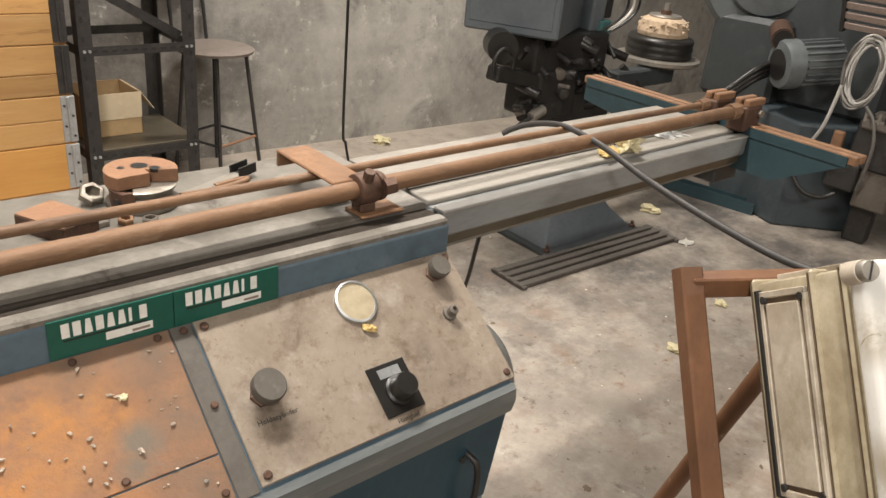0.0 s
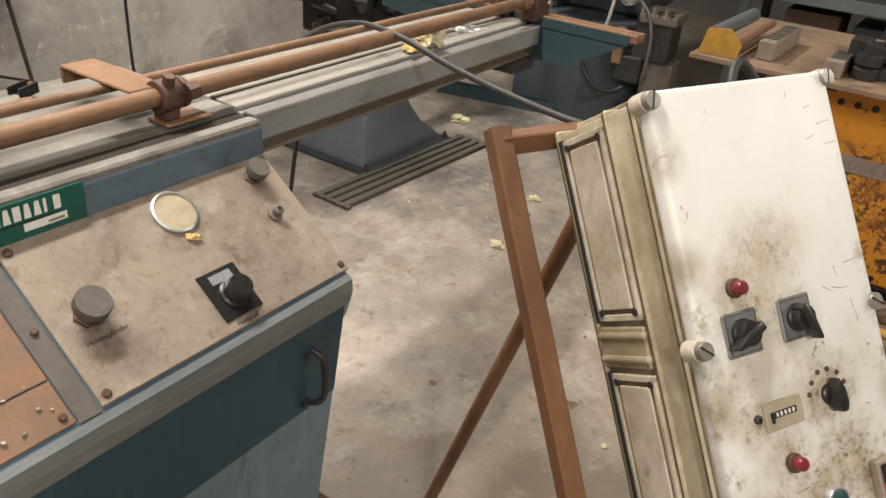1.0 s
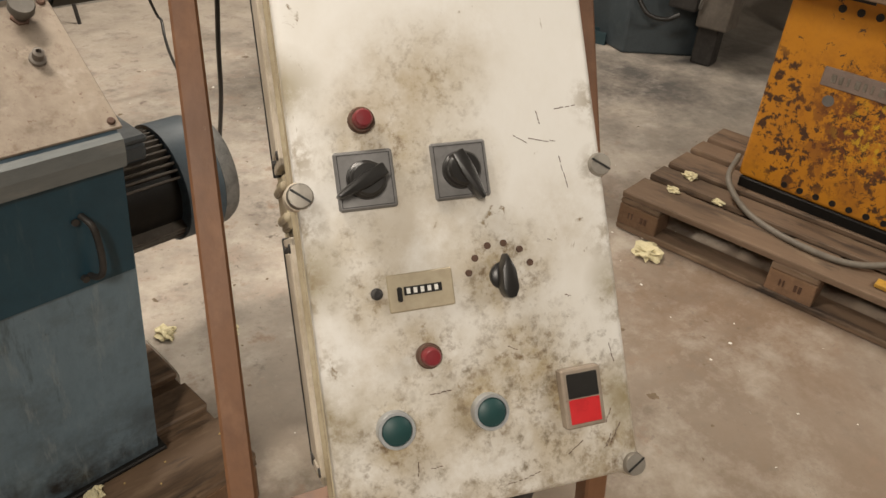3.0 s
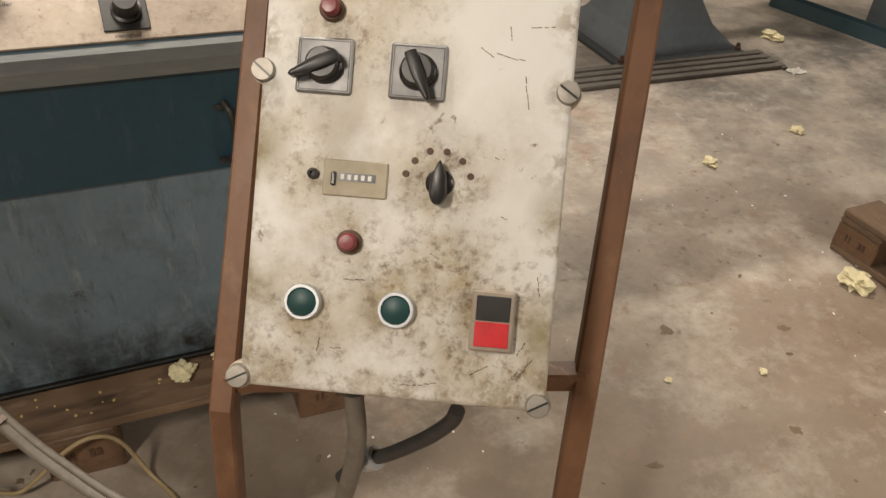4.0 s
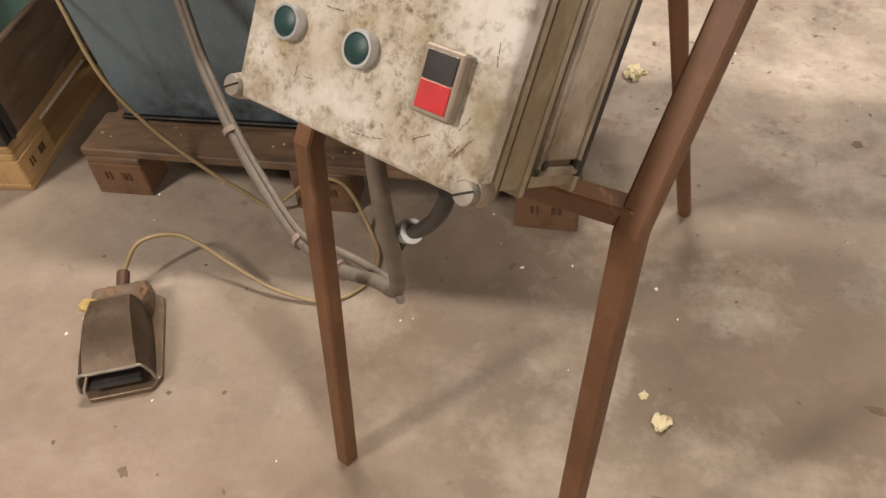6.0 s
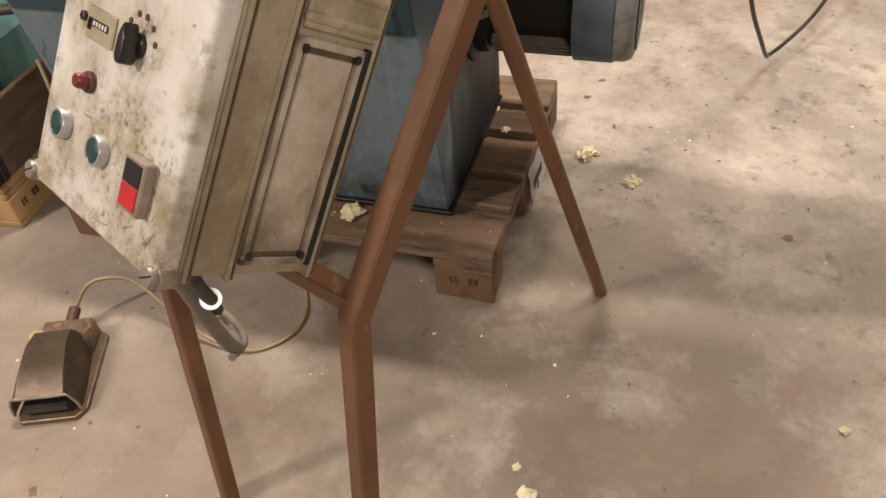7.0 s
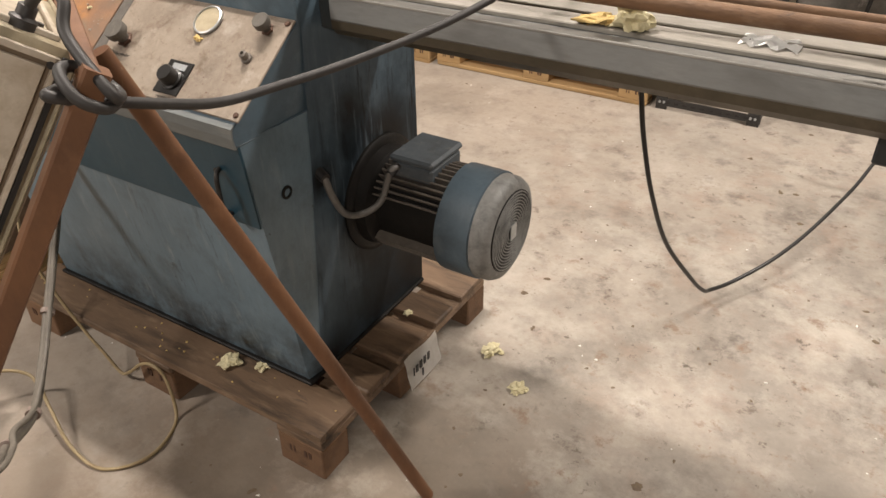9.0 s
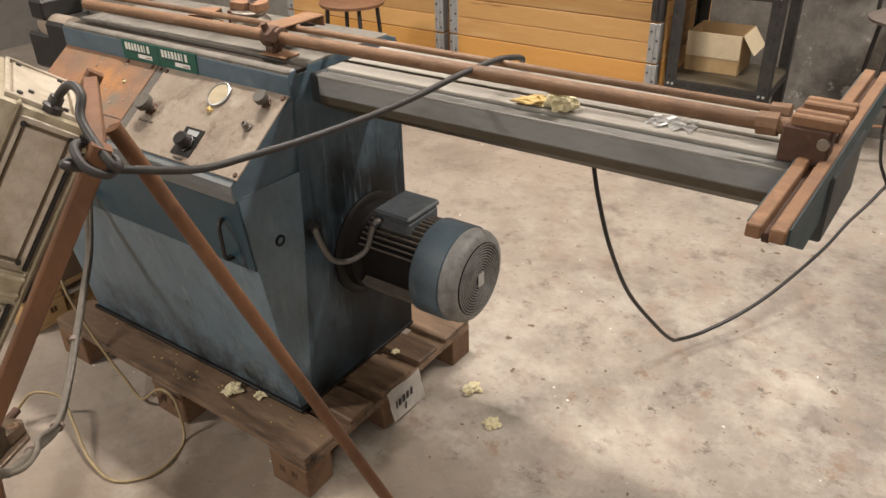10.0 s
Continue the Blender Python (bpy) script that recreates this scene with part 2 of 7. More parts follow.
grime_or_shading(CASEOLIVE, [((0, 0, 0.2), 1.2, 0.8)], (0.20, 0.15, 0.085), 7.0, 0.42, 0.66)
CREAM = material("dirty_cream_casting", (0.57, 0.505, 0.415), (0.29, 0.22, 0.14), (0.72, 0.67, 0.57), 0.4, scale=9, fine=80, bump=0.12, amount=0.85, spots=(0.14, 0.10, 0.06), spot_scale=11, spot_cut=0.62, spot_soft=0.14, fine_amount=0.25)
grime_or_shading(CREAM, [((0, 0, 0.2), 1.0, 0.75)], (0.30, 0.245, 0.155), 15.0, 0.47, 0.66)
STAND = material("brown_primer_steel", (0.172, 0.080, 0.038), (0.085, 0.040, 0.022), (0.25, 0.13, 0.07), 0.5, scale=9, fine=90, bump=0.1, amount=0.85, stretch=(1, 1, 0.5), spots=(0.30, 0.19, 0.12), spot_scale=30, spot_cut=0.66, spot_soft=0.06)
BLACK = material("black_plastic", (0.018, 0.017, 0.016), rough=0.35, scale=20, bump=0.03)
RUBBER = material("grey_rubber_cable", (0.036, 0.033, 0.031), (0.018, 0.016, 0.015), (0.07, 0.064, 0.058), 0.55, scale=25, bump=0.05)
BEIGECABLE = material("dusty_grey_conduit", (0.165, 0.145, 0.118), (0.08, 0.068, 0.055), (0.25, 0.22, 0.18), 0.55, scale=20, bump=0.08)
YELLOWCABLE = material("yellowed_cable", (0.33, 0.25, 0.135), (0.19, 0.14, 0.075), (0.44, 0.36, 0.22), 0.5, scale=20, bump=0.03)
DARKSTEEL = material("dark_steel", (0.055, 0.052, 0.05), (0.02, 0.02, 0.02), (0.11, 0.10, 0.09), 0.5, metal=0.5, scale=14, fine=90, bump=0.1)
STEEL = material("dull_steel", (0.36, 0.335, 0.295), (0.18, 0.165, 0.14), (0.48, 0.45, 0.41), 0.45, metal=0.7, scale=20, fine=120, bump=0.1)
PALEEDGE = material("bright_worn_edge", (0.35, 0.342, 0.318), (0.19, 0.18, 0.165), (0.47, 0.46, 0.435), 0.5, metal=0.1, scale=12, fine=90, bump=0.08, stretch=(0.5, 2, 2))
SEAM = material("brown_greasy_seam", (0.16, 0.115, 0.072), (0.08, 0.055, 0.035), (0.26, 0.20, 0.13), 0.6, scale=20, fine=90, bump=0.1)
ZINC = material("galvanised_steel", (0.52, 0.54, 0.55), (0.3, 0.31, 0.32), (0.68, 0.70, 0.71), 0.4, metal=0.7, scale=30, fine=120, bump=0.05)
DIESTEEL = material("worn_die_steel", (0.27, 0.245, 0.21), (0.11, 0.09, 0.07), (0.42, 0.39, 0.35), 0.4, metal=0.7, scale=24, fine=120, bump=0.1, amount=0.9)
FOIL = material("bright_crumpled_foil", (0.86, 0.86, 0.85), (0.7, 0.7, 0.69), (0.92, 0.92, 0.91), 0.3, metal=0.6, scale=40, bump=0.1)
PALLET = material("old_pallet_wood", (0.175, 0.116, 0.075), (0.052, 0.034, 0.023), (0.29, 0.21, 0.14), 0.7, scale=5, fine=42, bump=0.3, amount=0.95, fine_amount=0.2, stretch=(0.5, 2.2, 2.2), spots=(0.03, 0.022, 0.018), spot_scale=6, spot_cut=0.55, spot_soft=0.14, vary=0.2)
PALLETDARK = material("oil_soaked_pallet_wood", (0.162, 0.103, 0.063), (0.035, 0.024, 0.017), (0.28, 0.195, 0.125), 0.6, scale=8, fine=42, bump=0.3, amount=0.95, fine_amount=0.2, stretch=(0.5, 2.2, 2.2), spots=(0.022, 0.017, 0.014), spot_scale=6, spot_cut=0.55, spot_soft=0.14, vary=0.2)
BLOCKDARK = material("oil_soaked_wood_block", (0.165, 0.092, 0.050), (0.055, 0.034, 0.022), (0.19, 0.12, 0.075), 0.85, scale=20, fine=150, bump=0.4, vary=0.15)
PALLETNEW = material("pale_pallet_wood", (0.46, 0.30, 0.14), (0.30, 0.18, 0.08), (0.55, 0.38, 0.20), 0.75, scale=5, fine=60, bump=0.25, stretch=(0.35, 3, 3), vary=0.12)
CRATE = material("orange_pine_boards", (0.52, 0.30, 0.11), (0.36, 0.18, 0.065), (0.60, 0.39, 0.18), 0.6, scale=3, fine=40, bump=0.15, amount=0.9, stretch=(0.3, 1, 3), spots=(0.20, 0.085, 0.032), spot_scale=5, spot_cut=0.62, spot_soft=0.12, vary=0.3)
CRATELOW = material("bright_orange_board", (0.60, 0.31, 0.085), (0.46, 0.21, 0.05), (0.66, 0.38, 0.13), 0.5, scale=3, fine=40, bump=0.1, stretch=(0.3, 1, 3), spots=(0.25, 0.10, 0.03), spot_scale=8, spot_cut=0.72)
BLOCKWOOD = material("pressed_wood_block", (0.205, 0.122, 0.072), (0.095, 0.058, 0.036), (0.30, 0.195, 0.12), 0.85, scale=20, fine=150, bump=0.4, vary=0.15)
ORANGE = material("chipped_orange_paint", (0.58, 0.24, 0.02), (0.42, 0.15, 0.02), (0.66, 0.30, 0.035), 0.42, scale=4, fine=60, bump=0.12, spots=(0.085, 0.05, 0.03), spot_scale=26, spot_cut=0.635, spot_soft=0.015)
grime_or_shading(ORANGE, [((-0.30, 0.02, 0.33), 0.26, 2.5), ((-0.30, -0.15, 0.25), 0.26, 2.5), ((-0.34, 0.36, 0.35), 0.20, 2.5), ((-0.30, -0.30, 0.45), 0.22, 2.5), ((-0.32, 0.20, 0.18), 0.18, 2.0)], (0.075, 0.035, 0.02), 30.0, 0.525, 0.545)
grime_or_shading(ORANGE, [((-0.30, 0.05, 0.33), 0.26, 1.1), ((-0.30, -0.22, 0.30), 0.22, 1.0)], (0.17, 0.055, 0.022), 17.0, 0.50, 0.55)
grime_or_shading(ORANGE, [((-0.3, 0, 0.3), 0.8, 0.7)], (0.36, 0.135, 0.02), 8.0, 0.50, 0.66)
grime_or_shading(ORANGE, [((-0.30, 0.0, 0.33), 0.16, 1.2)], (0.62, 0.38, 0.03), 36.0, 0.55, 0.57)
FOAM = material("yellow_foam", (0.66, 0.60, 0.39), (0.5, 0.42, 0.22), (0.8, 0.74, 0.5), 0.9, scale=60, fine=200, bump=0.5)
FOAMOLD = material("brown_foam", (0.55, 0.40, 0.16), (0.38, 0.25, 0.09), (0.66, 0.5, 0.24), 0.9, scale=40, fine=200, bump=0.5)
CARTON = material("carton_board", (0.42, 0.29, 0.15), (0.32, 0.21, 0.1), rough=0.85, scale=8, fine=80, bump=0.05)
CARTONPALE = material("pale_carton_board", (0.62, 0.52, 0.36), (0.5, 0.4, 0.26), rough=0.85, scale=8, fine=80, bump=0.05)
CORK = material("crumbly_cork", (0.52, 0.40, 0.28), (0.24, 0.165, 0.10), (0.55, 0.43, 0.31), 0.9, scale=30, fine=140, bump=0.4)
PAPER = material("dirty_white_paper", (0.82, 0.80, 0.75), (0.6, 0.55, 0.48), rough=0.8, scale=15, bump=0.05, amount=0.4)
GREENSTICKER = material("green_sticker", (0.006, 0.09, 0.065), (0.004, 0.06, 0.045), rough=0.35, scale=20, bump=0.0)
WHITEPRINT = material("white_print", (0.78, 0.78, 0.74), rough=0.5, scale=30, bump=0.0, amount=0.2)
RED = material("red_button", (0.55, 0.025, 0.03), rough=0.35, scale=30, bump=0.02)
REDDARK = material("dull_red_lamp", (0.20, 0.022, 0.028), (0.08, 0.015, 0.015), rough=0.3, scale=30, bump=0.02)
GREENBTN = material("green_button", (0.010, 0.052, 0.052), (0.008, 0.04, 0.04), rough=0.45, scale=30, bump=0.02)
SWITCHGREY = material("brushed_grey_plate", (0.22, 0.217, 0.215), (0.12, 0.118, 0.115), (0.31, 0.305, 0.30), 0.46, metal=0.5, scale=20, fine=120, bump=0.03)
GAUGEFACE = material("aged_gauge_face", (0.42, 0.36, 0.25), (0.28, 0.23, 0.145), rough=0.4, scale=30, bump=0.0)
FIN = material("dusty_motor_fins", (0.13, 0.112, 0.094), (0.06, 0.052, 0.044), (0.21, 0.185, 0.155), 0.65, scale=16, fine=90, bump=0.2)
FANEND = material("worn_fan_end", (0.235, 0.235, 0.225), (0.09, 0.092, 0.092), (0.34, 0.335, 0.32), 0.55, metal=0.1, scale=26, fine=80, bump=0.12, amount=0.9)
LIPGREY = material("dusty_worn_lip", (0.165, 0.18, 0.18), (0.085, 0.098, 0.105), (0.25, 0.25, 0.235), 0.55, scale=7, fine=70, bump=0.12, amount=0.9, stretch=(0.5, 2, 2), spots=(0.13, 0.165, 0.185), spot_scale=8, spot_cut=0.6, spot_soft=0.1)
PRESSBLUE = material("dull_blue_grey_sheet", (0.115, 0.135, 0.150), (0.06, 0.07, 0.078), (0.17, 0.19, 0.20), 0.5, scale=3, fine=40, bump=0.06)
SLOTGREY = material("dull_slot_edge", (0.012, 0.011, 0.010), (0.05, 0.043, 0.04), rough=0.6, scale=25)
BLACKIRON = material("oily_or_shaded_black_iron", (0.022, 0.021, 0.020), (0.010, 0.010, 0.010), (0.05, 0.046, 0.042), 0.5, metal=0.2, scale=14, fine=90, bump=0.15)
COWL = material("dusty_blue_cowl", (0.075, 0.108, 0.135), (0.035, 0.048, 0.058), (0.13, 0.16, 0.18), 0.55, scale=9, fine=70, bump=0.1, amount=0.85)
DUSTBLUE = material("dusty_grey_blue_paint", (0.085, 0.10, 0.112), (0.035, 0.04, 0.043), (0.17, 0.175, 0.17), 0.55, scale=14, fine=80, bump=0.12, amount=0.85)
WEBTEAL = material("dull_teal_paint", (0.028, 0.058, 0.070), (0.014, 0.03, 0.036), (0.05, 0.085, 0.095), 0.5, scale=7, fine=50, bump=0.08)
BASEBLUE = material("dull_blue_grey_base", (0.052, 0.068, 0.078), (0.025, 0.032, 0.037), (0.09, 0.105, 0.112), 0.5, scale=5, fine=40, bump=0.1)
WORNPEDAL = material("worn_brown_pedal", (0.20, 0.145, 0.10), (0.07, 0.05, 0.036), (0.36, 0.30, 0.24), 0.36, metal=0.45, scale=16, fine=90, bump=0.12)
CABLEGREY = material("pale_grey_cable", (0.14, 0.132, 0.12), (0.07, 0.065, 0.058), (0.22, 0.21, 0.19), 0.5, scale=25, bump=0.05)
CABLEPALE = material("pale_dusty_cable", (0.46, 0.45, 0.42), (0.3, 0.29, 0.27), (0.55, 0.54, 0.51), 0.55, scale=25, bump=0.03)
COUNTERPLATE = material("aged_beige_plate", (0.40, 0.345, 0.245), (0.27, 0.22, 0.15), (0.48, 0.43, 0.33), 0.5, scale=30, fine=120, bump=0.05)
DUSTKNOB = material("dust_covered_knob", (0.095, 0.085, 0.072), (0.06, 0.053, 0.045), (0.19, 0.17, 0.14), 0.65, scale=30, fine=140, bump=0.12)
GREASYSHADEBLUE = material("greasy_shaded_blue_paint", (0.098, 0.140, 0.175), (0.045, 0.062, 0.075), (0.15, 0.195, 0.225), 0.5, scale=5, fine=45, bump=0.1, stretch=(1.6, 1.6, 0.6), spec=0.2)
GROOVE = material("dark_groove_fill", (0.05, 0.042, 0.035), (0.025, 0.02, 0.017), (0.09, 0.075, 0.06), 0.9, scale=20, fine=90, bump=0.2, spec=0.15)
GREASE = material("black_grease", (0.010, 0.009, 0.008), (0.005, 0.005, 0.005), (0.022, 0.02, 0.018), 0.5, scale=10, fine=50, bump=0.3, spec=0.25)
LEATHER = material("brown_stool_seat", (0.22, 0.11, 0.06), rough=0.6, scale=8)
DUSTGREY = material("dusty_stool_seat", (0.22, 0.185, 0.16), rough=0.7, scale=8)
DARKPAINT = material("dark_grey_green_paint", (0.045, 0.052, 0.055), (0.02, 0.024, 0.026), (0.085, 0.095, 0.095), 0.5, scale=4, fine=40, bump=0.1)
MIDPAINT = material("mid_grey_machine_paint", (0.13, 0.145, 0.15), (0.06, 0.07, 0.075), (0.19, 0.21, 0.21), 0.45, scale=4, fine=40, bump=0.08)
TEAL = material("teal_painted_parts", (0.045, 0.13, 0.13), (0.02, 0.06, 0.06), rough=0.5, scale=7)
PLATEGREY = material("worn_name_plate", (0.26, 0.20, 0.17), (0.16, 0.12, 0.1), rough=0.5, scale=25)
YELLOWPAINT = material("worn_yellow_paint", (0.48, 0.27, 0.04), (0.2, 0.1, 0.03), rough=0.5, scale=12)

# ---- building blocks ----
ROOTS = {}
BASE = Matrix()


def moved(old, place, size=1.0, turn=0.0):
    """Shifts a group of things from one spot of the floor to another, turned about the upright and sized."""
    size = size if isinstance(size, tuple) else (size, size, size)
    return Matrix.Translation((*place, 0)) @ Matrix.Rotation(math.radians(turn), 4, "Z") @ Matrix.Diagonal((*size, 1)) @ Matrix.Translation((-old[0], -old[1], 0))


def thing(name, place, label, category, group="", kind="", turn=0.0):
    ob = new(name)
    ob.empty_display_size = 0.1
    ob.matrix_basis = pose(*place, 0, 0, turn)
    ROOTS[ob.name] = ob.matrix_basis.copy()
    ob.matrix_basis = BASE @ ob.matrix_basis
    return tagged(ob, label, category, group, kind)


def root_of(ob):
    while ob.parent:
        ob = ob.parent
    return ROOTS.get(ob.name, Matrix())


def part(name, bm, mat, parent=None, label="", m=None, smooth=False, kind=""):
    """Links a bmesh, given in world places (or in those of m), as one mesh under a thing or a part."""
    if m is not None:
        bm.transform(m)
    if parent is not None:
        bm.transform(root_of(parent).inverted())
    bmesh.ops.recalc_face_normals(bm, faces=bm.faces)
    data = bpy.data.meshes.new(name)
    if smooth:
        for face in bm.faces:
            face.smooth = True
        for e in bm.edges:
            if len(e.link_faces) == 2 and e.calc_face_angle(0) > 0.7:
                e.smooth = False
    bm.to_mesh(data)
    bm.free()
    data.materials.append(mat)
    ob = new(name, data)
    if parent is not None:
        ob.parent = parent
    return tagged(ob, label, kind=kind)


def block(lo, hi, bevel=0.0, bm=None, m=None, segments=1):
    """A box from corner to corner with bevelled edges."""
    own = bmesh.new()
    bmesh.ops.create_cube(own, size=1.0)
    size = [abs(b - a) for a, b in zip(lo, hi)]
    mid = [(a + b) / 2 for a, b in zip(lo, hi)]
    own.transform(Matrix.Translation(mid) @ Matrix.Diagonal((*size, 1)))
    if bevel:
        bmesh.ops.bevel(own, geom=own.edges[:], offset=min(bevel, min(size) * 0.45), segments=segments, affect="EDGES", profile=0.5)
    return merge(own, bm, m)


def merge(own, bm=None, m=None):
    if m is not None:
        own.transform(m)
    if bm is None:
        return own
    data = bpy.data.meshes.new("tmp")
    own.to_mesh(data)
    own.free()
    bm.from_mesh(data)
    bpy.data.meshes.remove(data)
    return bm


def frame_to(direction):
    return Vector(direction).to_track_quat("Z", "Y").to_matrix().to_4x4()


def rod(a, b, r, bm=None, seg=20, r2=None, bevel=0.0, m=None):
    """A round bar from a to b, perhaps tapered."""
    a, b = Vector(a), Vector(b)
    own = bmesh.new()
    bmesh.ops.create_cone(own, cap_ends=True, segments=seg, radius1=r, radius2=r if r2 is None else r2, depth=(b - a).length)
    if bevel:
        rim = [e for e in own.edges if len(e.link_faces) == 2 and any(len(f.verts) > 4 for f in e.link_faces)]
        bmesh.ops.bevel(own, geom=rim, offset=bevel, segments=2, affect="EDGES", profile=0.5)
    own.transform(Matrix.Translation((a + b) / 2) @ frame_to(b - a))
    return merge(own, bm, m)


def lathe(profile, m, bm=None, seg=28):
    """Turns a profile of (radius, height) round the local z axis of m."""
    own = bmesh.new()
    rings = []
    for r, h in profile:
        rings.append([own.verts.new((r * math.cos(2 * math.pi * k / seg), r * math.sin(2 * math.pi * k / seg), h)) for k in range(seg)])
    for a, b in zip(rings, rings[1:]):
        for k in range(seg):
            own.faces.new((a[k], a[(k + 1) % seg], b[(k + 1) % seg], b[k]))
    own.faces.new(rings[0][::-1])
    own.faces.new(rings[-1])
    return merge(own, bm, m)


def prism(outline, axis, a, b, bm=None, m=None, bevel=0.0):
    """An outline in the plane across an axis, drawn out from a to b."""
    own = bmesh.new()

    def at(p, h):
        q = list(p)
        q.insert("xyz".index(axis), h)
        return q
    lo = [own.verts.new(at(p, a)) for p in outline]
    hi = [own.verts.new(at(p, b)) for p in outline]
    k = len(outline)
    own.faces.new(lo[::-1])
    own.faces.new(hi)
    for i in range(k):
        own.faces.new((lo[i], lo[(i + 1) % k], hi[(i + 1) % k], hi[i]))
    bmesh.ops.recalc_face_normals(own, faces=own.faces)
    if bevel:
        bmesh.ops.bevel(own, geom=own.edges[:], offset=bevel, segments=2, affect="EDGES", profile=0.5)
    return merge(own, bm, m)


def smooth_line(points, steps=10):
    """A Catmull-Rom line through the points."""
    p = [Vector(q) for q in points]
    p = [2 * p[0] - p[1], *p, 2 * p[-1] - p[-2]]
    out = []
    for i in range(1, len(p) - 2):
        for k in range(steps):
            t = k / steps
            out.append(0.5 * (2 * p[i] + (p[i + 1] - p[i - 1]) * t + (2 * p[i - 1] - 5 * p[i] + 4 * p[i + 1] - p[i + 2]) * t * t + (3 * p[i] - p[i - 1] - 3 * p[i + 1] + p[i + 2]) * t ** 3))
    return out + [p[-2]]


def hose(points, r, bm=None, steps=10, seg=10, m=None):
    """A cable of radius r along a smooth line."""
    line = smooth_line(points, steps)
    own = bmesh.new()
    side = None
    rings = []
    for i, p in enumerate(line):
        d = (line[min(i + 1, len(line) - 1)] - line[max(i - 1, 0)]).normalized()
        if side is None:
            side = d.orthogonal().normalized()
        side = (side - d * side.dot(d)).normalized()
        up = d.cross(side)
        rings.append([own.verts.new(p + r * (math.cos(2 * math.pi * k / seg) * side + math.sin(2 * math.pi * k / seg) * up)) for k in range(seg)])
    for a, b in zip(rings, rings[1:]):
        for k in range(seg):
            own.faces.new((a[k], a[(k + 1) % seg], b[(k + 1) % seg], b[k]))
    own.faces.new(rings[0][::-1])
    own.faces.new(rings[-1])
    return merge(own, bm, m)


def square_tube(points, w, m=None):
    """A welded square tube through the points, mitred at the bends."""
    own = bmesh.new()
    pts = [Vector(p) for p in points]
    rings = []
    for i, p in enumerate(pts):
        d0 = (p - pts[i - 1]).normalized() if i else (pts[1] - p).normalized()
        d1 = (pts[i + 1] - p).normalized() if i + 1 < len(pts) else d0
        d = (d0 + d1).normalized()
        side = STAND_SIDE
        side = (side - d * side.dot(d)).normalized()
        front = d.cross(side)
        k = 1 / max(0.5, d.dot(d1))
        h = w / 2
        c = h * 0.8
        ring = [(h, c), (c, h), (-c, h), (-h, c), (-h, -c), (-c, -h), (c, -h), (h, -c)]
        rings.append([own.verts.new(p + side * a + front * b * k) for a, b in ring])
    for a, b in zip(rings, rings[1:]):
        for j in range(8):
            own.faces.new((a[j], a[(j + 1) % 8], b[(j + 1) % 8], b[j]))
    own.faces.new(rings[0][::-1])
    own.faces.new(rings[-1])
    return merge(own, None, m)


def lump(place, size, seed, bm=None, rough=0.45, sub=2):
    """A torn, uneven flake."""
    own = bmesh.new()
    bmesh.ops.create_icosphere(own, subdivisions=sub, radius=1.0)
    for v in own.verts:
        k = 1 + rough * (noise.noise(v.co * 1.7 + Vector((seed * 3.1, seed * 1.7, seed))) + 0.6 * noise.noise(v.co * 4 + Vector((seed, 0, seed * 2.3))))
        v.co = Vector((v.co.x * size[0] * k, v.co.y * size[1] * k, v.co.z * size[2] * k))
    own.transform(Matrix.Translation(place) @ Matrix.Rotation(seed * 2.4, 4, "Z"))
    return merge(own, bm)

# ---- the hall ----
WALL_TURN = -0.7


def slab(name, lo, hi, mat, label, m=None, category="wall"):
    ob = part(name, block(lo, hi, m=m), mat)
    return tagged(ob, label, category, kind="structure")


slab("floor", (-6, -7, -0.2), (11, 9, 0), CONCRETE, "worn bare concrete workshop floor with dark stains and painted shade", category="floor")
north = pose(2.774, 4.536, 0, 0, 0, WALL_TURN)
wall = part("wall_north", block((-9, 0, -0.1), (9, 0.25, 4.4)), WALL)
wall.matrix_basis = north
tagged(wall, "stained grey cast concrete wall", "wall", kind="structure")
# Unseen walls and ceiling, added to close the room round the machines.
slab("wall_south", (-6, -5.3, 0), (11, -5.1, 4.4), WALLDIM, "unseen concrete wall, kept dark against bounced light")
slab("wall_east", (9.0, -5.1, 0), (9.2, 6.0, 4.4), WALLDIM, "unseen concrete wall, kept dark against bounced light")
slab("wall_west", (-4.2, -5.1, 0), (-4.0, 5.6, 4.4), WALLDIM, "unseen concrete wall, kept dark against bounced light")
slab("ceiling", (-6, -7, 4.4), (11, 9, 4.6), CEILING, "unseen workshop ceiling, kept dark against bounced light", category="ceiling")
STAND_SIDE = Vector((0.8848, -0.465, 0.0288))

# ---- pallets ----


def board_mesh(size, seed):
    rnd = random.Random(seed)
    bm = block((-size[0] / 2, -size[1] / 2, -size[2] / 2), (size[0] / 2, size[1] / 2, size[2] / 2), 0.004)
    for v in bm.verts:
        v.co += Vector((rnd.uniform(-1, 1), rnd.uniform(-1, 1), rnd.uniform(-1, 1))) * 0.0018
    return bm


